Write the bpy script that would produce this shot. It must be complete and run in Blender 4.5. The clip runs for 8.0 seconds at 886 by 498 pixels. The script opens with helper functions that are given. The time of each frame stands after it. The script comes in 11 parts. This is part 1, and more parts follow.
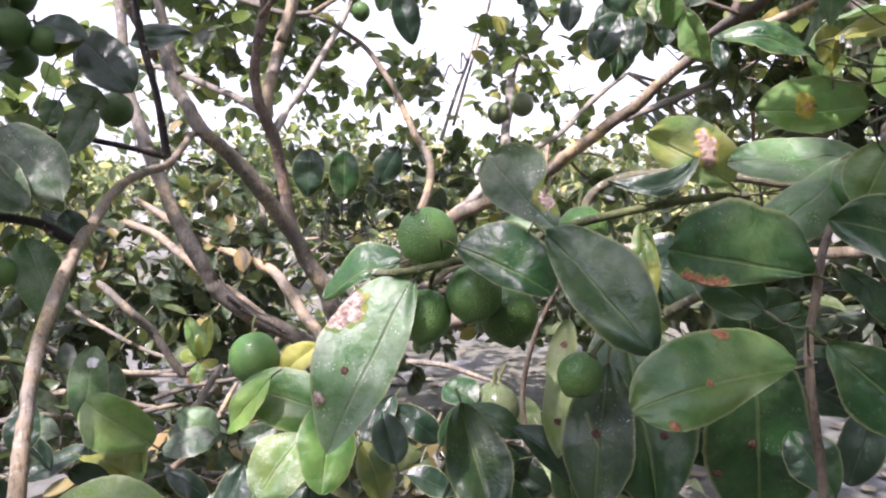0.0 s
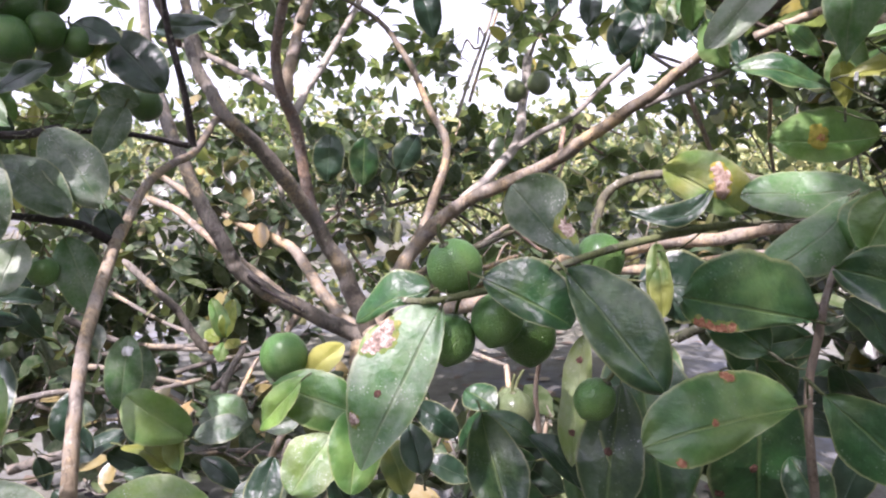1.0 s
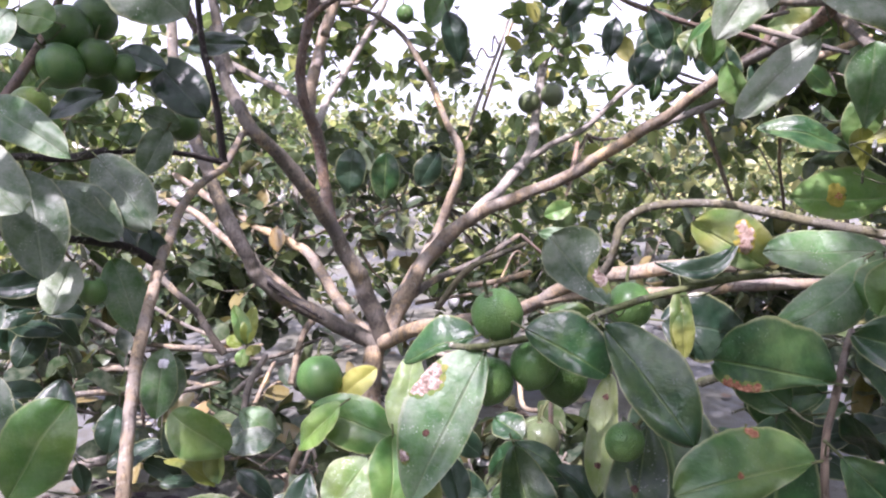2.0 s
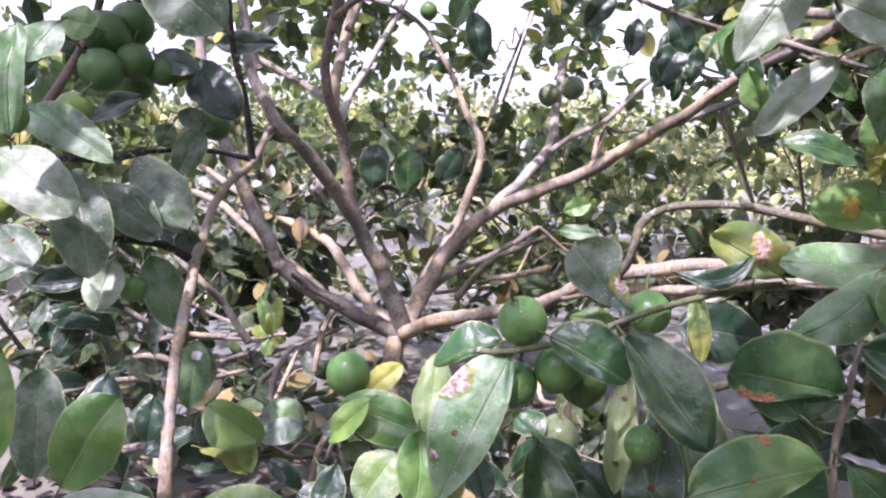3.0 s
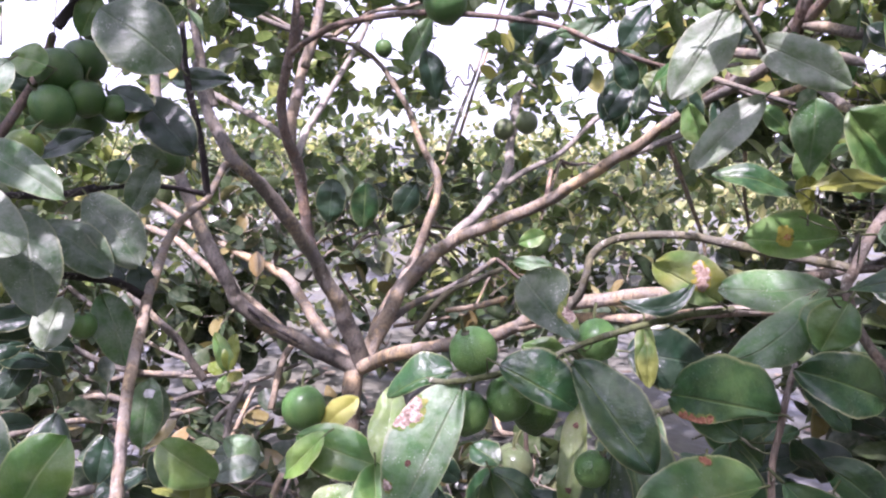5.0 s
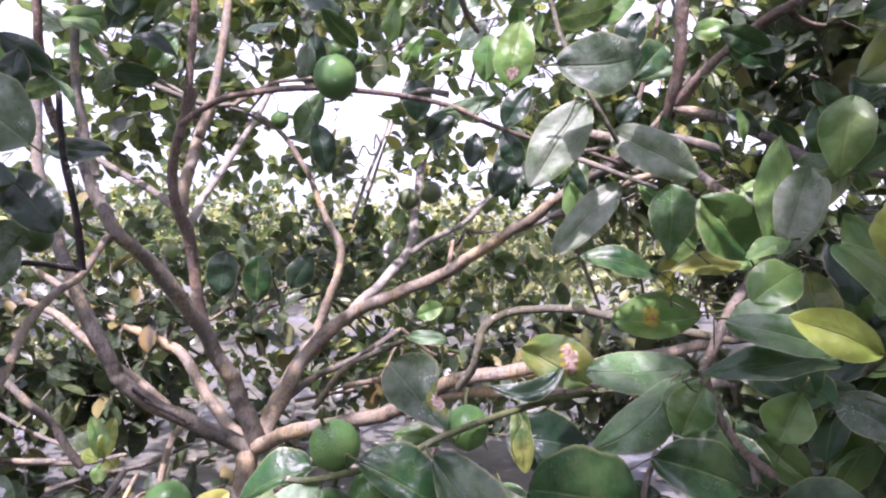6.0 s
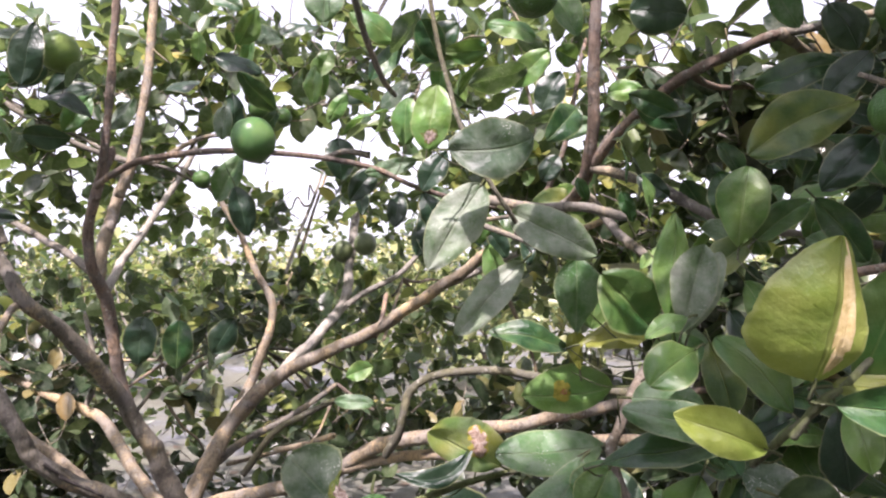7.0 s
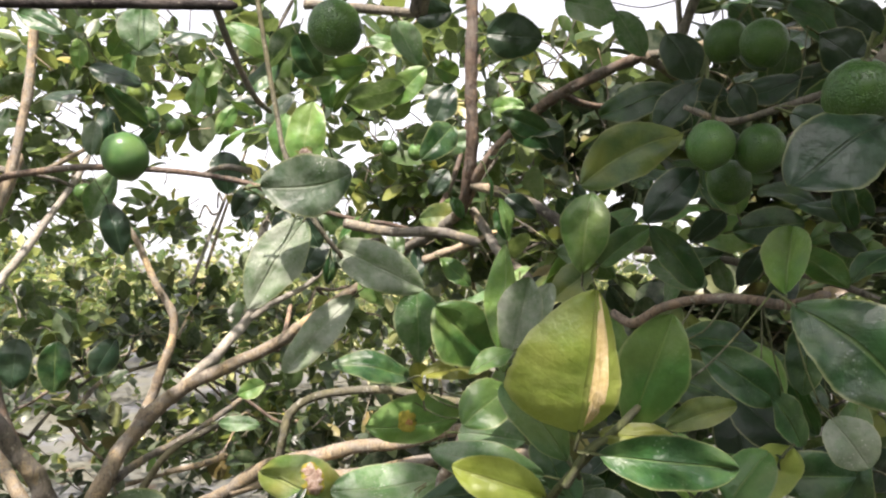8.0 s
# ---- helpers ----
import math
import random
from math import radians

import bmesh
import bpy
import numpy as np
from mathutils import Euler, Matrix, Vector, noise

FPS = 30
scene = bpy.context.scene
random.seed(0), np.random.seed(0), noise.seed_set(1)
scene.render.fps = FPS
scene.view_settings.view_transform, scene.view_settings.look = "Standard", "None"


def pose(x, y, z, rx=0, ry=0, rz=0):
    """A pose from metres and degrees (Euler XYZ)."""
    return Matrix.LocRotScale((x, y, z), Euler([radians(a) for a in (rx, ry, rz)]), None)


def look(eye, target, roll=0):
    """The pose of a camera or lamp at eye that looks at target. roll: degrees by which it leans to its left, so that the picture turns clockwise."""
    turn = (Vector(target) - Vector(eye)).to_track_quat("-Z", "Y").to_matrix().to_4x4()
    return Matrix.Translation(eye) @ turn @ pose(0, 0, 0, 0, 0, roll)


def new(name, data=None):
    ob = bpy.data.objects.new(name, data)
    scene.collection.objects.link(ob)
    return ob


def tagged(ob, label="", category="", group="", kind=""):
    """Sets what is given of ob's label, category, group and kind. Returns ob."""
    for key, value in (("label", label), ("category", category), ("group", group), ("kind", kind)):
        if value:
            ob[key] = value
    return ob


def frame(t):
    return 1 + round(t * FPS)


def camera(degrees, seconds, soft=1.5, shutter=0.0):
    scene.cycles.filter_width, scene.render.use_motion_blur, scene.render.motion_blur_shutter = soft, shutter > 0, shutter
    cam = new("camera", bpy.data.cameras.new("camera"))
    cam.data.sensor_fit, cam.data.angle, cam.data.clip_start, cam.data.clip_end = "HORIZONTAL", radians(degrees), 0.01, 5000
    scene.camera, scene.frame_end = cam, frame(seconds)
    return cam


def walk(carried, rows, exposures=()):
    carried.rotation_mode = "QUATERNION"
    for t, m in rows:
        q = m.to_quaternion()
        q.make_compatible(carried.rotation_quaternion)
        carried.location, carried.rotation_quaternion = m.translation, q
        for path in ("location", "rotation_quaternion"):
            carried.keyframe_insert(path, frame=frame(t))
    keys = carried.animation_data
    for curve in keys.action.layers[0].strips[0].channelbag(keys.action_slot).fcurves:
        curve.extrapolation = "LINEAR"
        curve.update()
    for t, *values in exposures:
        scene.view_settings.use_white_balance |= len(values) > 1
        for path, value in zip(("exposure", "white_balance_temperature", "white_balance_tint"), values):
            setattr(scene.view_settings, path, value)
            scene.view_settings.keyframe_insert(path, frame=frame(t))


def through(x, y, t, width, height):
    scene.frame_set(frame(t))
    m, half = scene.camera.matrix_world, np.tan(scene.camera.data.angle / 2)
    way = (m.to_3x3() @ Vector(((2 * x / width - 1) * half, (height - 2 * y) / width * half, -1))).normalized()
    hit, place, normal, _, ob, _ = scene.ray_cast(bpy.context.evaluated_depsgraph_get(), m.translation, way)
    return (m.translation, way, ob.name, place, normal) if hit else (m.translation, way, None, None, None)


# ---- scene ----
cam = camera(63.62, 8.0, soft=2.2)
PATH = [
    (0, 0.0000, 0.0000, 0.9500, 86.66, 0.00, -0.00),
    (0.5, -0.0068, -0.0122, 0.9687, 85.59, -0.33, 0.75),
    (1, -0.0111, -0.0269, 0.9979, 83.63, -0.78, 0.94),
    (1.5, -0.0290, -0.0449, 1.0253, 83.47, -1.38, 0.78),
    (1.7, -0.0370, -0.0519, 1.0319, 83.31, -1.97, 0.73),
    (2.25, -0.0488, -0.0685, 1.0512, 82.83, -2.40, 1.51),
    (2.8, -0.0537, -0.0811, 1.0614, 82.10, -2.60, 2.29),
    (3, -0.0554, -0.0871, 1.0642, 81.83, -2.66, 2.49),
    (3.5, -0.0580, -0.0932, 1.0666, 80.99, -3.04, 2.06),
    (4, -0.0659, -0.0983, 1.0806, 78.50, -2.81, 1.60),
    (4.2, -0.0670, -0.1000, 1.0831, 77.50, -2.87, 1.50),
    (4.475, -0.0660, -0.1016, 1.0826, 78.13, -2.83, 1.11),
    (4.75, -0.0579, -0.1013, 1.0740, 81.25, -2.59, 0.28),
    (5.025, -0.0459, -0.0994, 1.0655, 84.98, -2.23, -0.87),
    (5.3, -0.0331, -0.0964, 1.0658, 87.47, -1.85, -2.19),
    (5.5, -0.0287, -0.0942, 1.0740, 88.47, -1.56, -3.28),
    (6, -0.0024, -0.0874, 1.0848, 89.95, -2.17, -7.22),
    (6.5, 0.0235, -0.0835, 1.1028, 91.83, -1.50, -9.82),
    (7, 0.0364, -0.0811, 1.1207, 93.26, -0.66, -11.41),
    (7.5, 0.0741, -0.0818, 1.1284, 93.39, 0.02, -14.17),
    (8, 0.1232, -0.0956, 1.1494, 93.24, 0.21, -16.32),
]
walk(cam, [(row[0], pose(*row[1:])) for row in PATH], [(0.0, 2.12, 5920, 33), (3.0, 2.22, 5630, 43), (5.5, 2.11, 5630, 45), (6.5, 2.00, 5820, 39), (8.0, 1.96, 6560, 19)])

# ---- daylight: hazy bright sky, soft high sun behind and to the left ----
SUN_UP, SUN_FROM = 56.0, 208.0   # degrees above the horizon; compass degrees, 0 is ahead
world = bpy.data.worlds.new("sky")
scene.world = world
world.use_nodes = True
wn = world.node_tree.nodes
sky = wn.new("ShaderNodeTexSky")
sky.sky_type = 'NISHITA'
sky.sun_disc = False
sky.sun_elevation = radians(SUN_UP)
sky.sun_rotation = radians(SUN_FROM)
sky.dust_density = 2.6
sky.air_density = 1.0
sky.ozone_density = 1.0
haze = wn.new("ShaderNodeHueSaturation")   # thin white haze takes most of the blue out
haze.inputs["Saturation"].default_value = 0.16
world.node_tree.links.new(sky.outputs[0], haze.inputs["Color"])
world.node_tree.links.new(haze.outputs[0], wn["Background"].inputs[0])
wn["Background"].inputs[1].default_value = 0.100
sun = new("sun", bpy.data.lights.new("sun", 'SUN'))
sun.data.energy = 3.1
sun.data.angle = radians(1.2)
sun.data.color = (1.0, 0.92, 0.81)
sun_way = Vector((math.sin(radians(SUN_FROM)) * math.cos(radians(SUN_UP)),
                  math.cos(radians(SUN_FROM)) * math.cos(radians(SUN_UP)), math.sin(radians(SUN_UP))))
sun.matrix_world = look(tuple(sun_way * 20), (0, 0, 0))


# ---- materials ----
def shader(name):
    m = bpy.data.materials.new(name)
    m.use_nodes = True
    nt = m.node_tree
    nt.nodes.clear()
    return m, nt, nt.nodes.new("ShaderNodeOutputMaterial")


def node(nt, kind, **inputs):
    n = nt.nodes.new(kind)
    for k, v in inputs.items():
        n.inputs[k.replace("_", " ")].default_value = v
    return n


def math_node(nt, op, a, b=None, clamp=False):
    n = nt.nodes.new("ShaderNodeMath")
    n.operation = op
    n.use_clamp = clamp
    for i, v in enumerate((a, b)):
        if v is None:
            continue
        if isinstance(v, (int, float)):
            n.inputs[i].default_value = v
        else:
            nt.links.new(v, n.inputs[i])
    return n.outputs[0]


def mix_rgb(nt, fac, a, b):
    n = nt.nodes.new("ShaderNodeMix")
    n.data_type = 'RGBA'
    for i, v in ((0, fac), (6, a), (7, b)):
        if isinstance(v, (int, float)):
            n.inputs[i].default_value = v
        elif isinstance(v, tuple):
            n.inputs[i].default_value = (*v[:3], 1)
        else:
            nt.links.new(v, n.inputs[i])
    return n.outputs[2]


def ramp(nt, fac, stops):
    n = nt.nodes.new("ShaderNodeValToRGB")
    e = n.color_ramp.elements
    while len(e) < len(stops):
        e.new(0.5)
    for el, (p, c) in zip(e, stops):
        el.position = p
        el.color = (*c, 1) if isinstance(c, tuple) else (c, c, c, 1)
    nt.links.new(fac, n.inputs[0])
    return n.outputs[0]


def noise_tex(nt, scale, detail=3.0, rough=0.55, vec=None, dim=None):
    n = nt.nodes.new("ShaderNodeTexNoise")
    n.inputs["Scale"].default_value = scale
    n.inputs["Detail"].default_value = detail
    n.inputs["Roughness"].default_value = rough
    if vec is not None:
        nt.links.new(vec, n.inputs["Vector"])
    return n.outputs[0]


def finish(nt, out, color, rough, bump=None, bump_d=0.0005, spec=0.5, through=None, share=0.0, coat=0.0):
    p = nt.nodes.new("ShaderNodeBsdfPrincipled")
    nt.links.new(color, p.inputs["Base Color"])
    if isinstance(rough, (int, float)):
        p.inputs["Roughness"].default_value = rough
    else:
        nt.links.new(rough, p.inputs["Roughness"])
    p.inputs["Specular IOR Level"].default_value = spec
    p.inputs["Coat Weight"].default_value = coat
    p.inputs["Coat Roughness"].default_value = 0.25
    if bump is not None:
        b = nt.nodes.new("ShaderNodeBump")
        b.inputs["Distance"].default_value = bump_d
        b.inputs["Strength"].default_value = 0.8
        nt.links.new(bump, b.inputs["Height"])
        nt.links.new(b.outputs[0], p.inputs["Normal"])
    if through is None:
        nt.links.new(p.outputs[0], out.inputs[0])
        return
    t = nt.nodes.new("ShaderNodeBsdfTranslucent")
    nt.links.new(through, t.inputs[0])
    mx = nt.nodes.new("ShaderNodeMixShader")
    mx.inputs[0].default_value = share
    nt.links.new(p.outputs[0], mx.inputs[1])
    nt.links.new(t.outputs[0], mx.inputs[2])
    nt.links.new(mx.outputs[0], out.inputs[0])


def blade_material(name, dark, light, vein, rough=0.38, dust=0.0, specks=0.0, yellow=0.0, share=0.25,
                   glow=(0.20, 0.34, 0.04), yellow_col=(0.26, 0.26, 0.045)):
    """A citrus leaf: mottled green, pale midrib and side veins, thin yellow margin, film of dust, pale specks."""
    m, nt, out = shader(name)
    uv = nt.nodes.new("ShaderNodeUVMap")
    uv.uv_map = "blade"
    sep = nt.nodes.new("ShaderNodeSeparateXYZ")
    nt.links.new(uv.outputs[0], sep.inputs[0])
    geo = nt.nodes.new("ShaderNodeNewGeometry")
    info = nt.nodes.new("ShaderNodeObjectInfo")
    across = math_node(nt, 'ABSOLUTE', sep.outputs[0])
    pos = geo.outputs["Position"]
    big = noise_tex(nt, 38, 3, 0.6, pos)
    fine = noise_tex(nt, 420, 3, 0.6, pos)
    tone = math_node(nt, 'ADD', math_node(nt, 'MULTIPLY', ramp(nt, big, [(0.30, 0.0), (0.70, 1.0)]), 0.75), math_node(nt, 'MULTIPLY', info.outputs["Random"], 0.45))
    tone = math_node(nt, 'ADD', math_node(nt, 'SUBTRACT', tone, 0.35), math_node(nt, 'MULTIPLY', math_node(nt, 'SUBTRACT', fine, 0.5), 0.5), True)
    col = mix_rgb(nt, tone, dark, light)
    if yellow:
        y = noise_tex(nt, 24, 2, 0.5, pos)
        col = mix_rgb(nt, math_node(nt, 'MULTIPLY', ramp(nt, y, [(0.42, 0.0), (0.60, 1.0)]), yellow), col, yellow_col)
    blotch = ramp(nt, noise_tex(nt, 22, 5, 0.7, pos), [(0.47, 0.0), (0.66, 1.0)])
    col = mix_rgb(nt, math_node(nt, 'MULTIPLY', blotch, 0.20), col, vein)
    # side veins sweep forward from the midrib
    sweep = math_node(nt, 'SUBTRACT', math_node(nt, 'MULTIPLY', sep.outputs[1], 11.0), math_node(nt, 'MULTIPLY', across, 3.2))
    wave = math_node(nt, 'PINGPONG', sweep, 0.5)
    side = ramp(nt, wave, [(0.0, 1.0), (0.10, 0.0)])
    rib = ramp(nt, across, [(0.018, 1.0), (0.060, 0.0)])
    col = mix_rgb(nt, math_node(nt, 'MULTIPLY', side, 0.03), col, vein)
    col = mix_rgb(nt, math_node(nt, 'MULTIPLY', rib, 0.26), col, vein)
    rim = ramp(nt, math_node(nt, 'ADD', across, math_node(nt, 'MULTIPLY', math_node(nt, 'SUBTRACT', fine, 0.5), 0.05)), [(0.915, 0.0), (0.975, 1.0)])
    col = mix_rgb(nt, math_node(nt, 'MULTIPLY', rim, 0.40), col, (0.37, 0.38, 0.18))
    rg = rough
    if dust:
        d = noise_tex(nt, 42, 6, 0.75, pos)
        film = math_node(nt, 'MULTIPLY', ramp(nt, d, [(0.40, 0.06), (0.62, 1.0)]), dust)
        col = mix_rgb(nt, film, col, (0.40, 0.41, 0.37))
        rg = math_node(nt, 'ADD', math_node(nt, 'MULTIPLY', film, 0.35), rough)
    if specks:
        v = nt.nodes.new("ShaderNodeTexVoronoi")
        v.inputs["Scale"].default_value = 430
        nt.links.new(pos, v.inputs["Vector"])
        zone = ramp(nt, noise_tex(nt, 60, 3, 0.6, pos), [(0.52, 0.0), (0.70, 1.0)])
        dot = math_node(nt, 'MULTIPLY', ramp(nt, v.outputs["Distance"], [(0.16, 1.0), (0.30, 0.0)]), zone)
        col = mix_rgb(nt, math_node(nt, 'MULTIPLY', dot, specks), col, (0.62, 0.64, 0.58))
    quilt = noise_tex(nt, 110, 3, 0.5, pos)
    h = math_node(nt, 'SUBTRACT', math_node(nt, 'ADD', math_node(nt, 'MULTIPLY', fine, 0.3), math_node(nt, 'MULTIPLY', quilt, 1.5)), math_node(nt, 'ADD', math_node(nt, 'MULTIPLY', side, 0.06), math_node(nt, 'MULTIPLY', rib, 0.9)))
    back = mix_rgb(nt, 0.45, col, glow)
    finish(nt, out, col, rg, h, 0.0012, 0.44, back, share)
    return m


VEIN = (0.22, 0.30, 0.10)
LEAF = {
    "dark": blade_material("leaf_dark_green", (0.006, 0.032, 0.010), (0.028, 0.103, 0.025), VEIN, 0.37, 0.02, 0.2, share=0.14),
    # darkened green with shade in its colour, for leaves deep in the branches
    "darkb": blade_material("leaf_shade_green", (0.005, 0.020, 0.010), (0.019, 0.055, 0.026), (0.10, 0.14, 0.085), 0.36, 0.02, 0.0, share=0.10),
    "darkspeck": blade_material("leaf_dark_specked", (0.011, 0.030, 0.015), (0.026, 0.058, 0.024), VEIN, 0.34, 0.02, 1.0),
    "mid": blade_material("leaf_green", (0.026, 0.090, 0.020), (0.074, 0.198, 0.041), (0.30, 0.38, 0.14), 0.39, 0.03, 0.1, 0.15),
    "glossy": blade_material("leaf_fresh_green", (0.014, 0.052, 0.012), (0.030, 0.098, 0.022), (0.14, 0.26, 0.09), 0.34, 0.0, 0.0, share=0.14),
    "bright": blade_material("leaf_light_green", (0.053, 0.150, 0.026), (0.144, 0.300, 0.056), (0.40, 0.46, 0.22), 0.36, 0.10, 0.15, 0.18, 0.24),
    "brightd": blade_material("leaf_light_green_specked", (0.062, 0.149, 0.030), (0.156, 0.282, 0.062), (0.40, 0.46, 0.22), 0.38, 0.20, 1.0, 0.22, 0.24),
    "dusty": blade_material("leaf_dusty", (0.032, 0.103, 0.030), (0.094, 0.213, 0.060), (0.30, 0.36, 0.20), 0.42, 0.30, 0.7),
    "dustyd": blade_material("leaf_dark_dusty", (0.020, 0.052, 0.025), (0.048, 0.098, 0.042), (0.20, 0.26, 0.14), 0.40, 0.28, 0.8),
    "dustyp": blade_material("leaf_pale_dusty", (0.079, 0.134, 0.066), (0.175, 0.244, 0.131), (0.34, 0.38, 0.26), 0.44, 0.52, 0.7),
    "mottled": blade_material("leaf_mottled_yellow", (0.034, 0.074, 0.022), (0.099, 0.168, 0.045), (0.30, 0.34, 0.10), 0.40, 0.05, 0.1, 0.5),
    "patchy": blade_material("leaf_yellow_patched", (0.080, 0.170, 0.035), (0.160, 0.270, 0.060), (0.42, 0.46, 0.14), 0.42, 0.25, 0.3, 0.85, 0.35),
    "pale": blade_material("leaf_pale_green", (0.170, 0.250, 0.075), (0.260, 0.340, 0.120), (0.40, 0.44, 0.20), 0.5, 0.3, 0.5, 0.3, 0.35),
    "yellow": blade_material("leaf_yellow", (0.400, 0.420, 0.090), (0.620, 0.580, 0.180), (0.60, 0.58, 0.20), 0.42, 0.0, 0.0, 0.0, 0.35, (0.6, 0.55, 0.06)),
    "yellowg": blade_material("leaf_yellow_green", (0.085, 0.125, 0.022), (0.170, 0.200, 0.034), (0.30, 0.32, 0.10), 0.42, 0.0, 0.0, 0.5, 0.3, (0.45, 0.42, 0.05)),
    "lemon": blade_material("leaf_lemon_yellow", (0.150, 0.220, 0.035), (0.280, 0.340, 0.060), (0.50, 0.50, 0.18), 0.40, 0.0, 0.0, 0.2, 0.35, (0.5, 0.5, 0.05)),
    "chlor": blade_material("leaf_chlorotic", (0.130, 0.205, 0.032), (0.275, 0.341, 0.068), (0.50, 0.50, 0.18), 0.36, 0.03, 0.1, 0.25, 0.4, (0.45, 0.5, 0.05)),
}


def foliage_material(name, stops, share=0.3, glow=(0.20, 0.29, 0.06)):
    m, nt, out = shader(name)
    geo = nt.nodes.new("ShaderNodeNewGeometry")
    col = ramp(nt, geo.outputs["Random Per Island"], stops)
    n = noise_tex(nt, 90, 3, 0.6, geo.outputs["Position"])
    col = mix_rgb(nt, math_node(nt, 'MULTIPLY', ramp(nt, n, [(0.40, 0.0), (0.70, 1.0)]), 0.28), col, (0.30, 0.31, 0.22))
    finish(nt, out, col, 0.34, n, 0.001, 0.5, mix_rgb(nt, 0.5, col, glow), share)
    return m


FOLIAGE = {
    "crown": foliage_material("foliage_crown", [(0.0, (0.009, 0.026, 0.014)), (0.28, (0.020, 0.054, 0.022)), (0.48, (0.058, 0.118, 0.030)), (0.66, (0.082, 0.112, 0.072)), (0.80, (0.165, 0.235, 0.055)), (0.93, (0.300, 0.310, 0.070)), (1.0, (0.46, 0.38, 0.09))], 0.44, (0.26, 0.36, 0.08)),
    # crown leaves again, with the shade of inner masses put into the colour
    "shade": foliage_material("foliage_shade_tone", [(0.0, (0.009, 0.022, 0.011)), (0.5, (0.024, 0.054, 0.020)), (0.8, (0.070, 0.100, 0.034)), (0.92, (0.150, 0.140, 0.045)), (1.0, (0.24, 0.16, 0.06))], 0.18),
    # paler, yellower leaves: sunlight on the far foliage is mixed into these stops
    "light": foliage_material("foliage_sun_tint", [(0.0, (0.020, 0.042, 0.018)), (0.28, (0.070, 0.115, 0.038)), (0.5, (0.200, 0.245, 0.080)), (0.8, (0.400, 0.410, 0.165)), (1.0, (0.58, 0.52, 0.22))], 0.42),
}


def bark_material(name, dark, mid, pale, rough=0.85):
    """Smooth old citrus bark: grey skin broken by tan patches that also paint in sun dapples, dark scuffs, short cross
    cracks and pale lichen.
    """
    m, nt, out = shader(name)
    tc = nt.nodes.new("ShaderNodeTexCoord")
    pos = tc.outputs["Object"]
    a = noise_tex(nt, 11, 5, 0.62, pos)
    b = noise_tex(nt, 130, 5, 0.7, pos)
    mp = nt.nodes.new("ShaderNodeMapping")
    mp.inputs["Scale"].default_value = (1, 1, 0.22)
    nt.links.new(pos, mp.inputs[0])
    c = noise_tex(nt, 220, 4, 0.7, mp.outputs[0])
    col = ramp(nt, math_node(nt, 'ADD', math_node(nt, 'MULTIPLY', a, 0.78), math_node(nt, 'MULTIPLY', b, 0.22)), [(0.38, dark), (0.46, mid), (0.53, mid), (0.58, pale)])
    grey = sum(mid) / 3 * 1.15
    col = mix_rgb(nt, ramp(nt, noise_tex(nt, 26, 4, 0.65, pos), [(0.48, 0.0), (0.56, 0.50)]), col, (grey, grey * 0.96, grey * 0.88))
    col = mix_rgb(nt, ramp(nt, c, [(0.36, 0.55), (0.48, 0.0)]), col, tuple(v * 0.45 for v in dark))
    scuff = ramp(nt, noise_tex(nt, 48, 6, 0.75, pos), [(0.34, 0.75), (0.42, 0.0)])
    col = mix_rgb(nt, scuff, col, tuple(v * 0.5 for v in dark))
    lich = ramp(nt, noise_tex(nt, 70, 5, 0.75, pos), [(0.60, 0.0), (0.66, 0.7)])
    col = mix_rgb(nt, lich, col, (0.36, 0.35, 0.29))
    finish(nt, out, col, rough, math_node(nt, 'ADD', math_node(nt, 'ADD', c, b), math_node(nt, 'MULTIPLY', a, 2.0)), 0.0024, 0.25)
    return m


BARK = {
    "bark": bark_material("bark_grey_brown", (0.074, 0.068, 0.060), (0.162, 0.147, 0.116), (0.330, 0.272, 0.175)),
    "barkp": bark_material("bark_tan", (0.110, 0.090, 0.070), (0.238, 0.194, 0.130), (0.450, 0.340, 0.190)),
    "barkr": bark_material("bark_red_brown", (0.072, 0.050, 0.042), (0.150, 0.113, 0.086), (0.300, 0.215, 0.145)),
    "barkd": bark_material("bark_dark_twig", (0.016, 0.014, 0.013), (0.034, 0.029, 0.027), (0.070, 0.060, 0.054)),
    "barkg": bark_material("bark_mossy", (0.060, 0.058, 0.036), (0.118, 0.112, 0.066), (0.200, 0.185, 0.120)),
    "barkw": bark_material("bark_pale_grey", (0.160, 0.150, 0.122), (0.270, 0.250, 0.205), (0.410, 0.375, 0.305)),
    "twig": bark_material("bark_young_brown", (0.080, 0.062, 0.044), (0.130, 0.104, 0.074), (0.200, 0.168, 0.126)),
    "twigg": bark_material("bark_young_green", (0.050, 0.062, 0.026), (0.090, 0.105, 0.042), (0.160, 0.165, 0.080)),
}


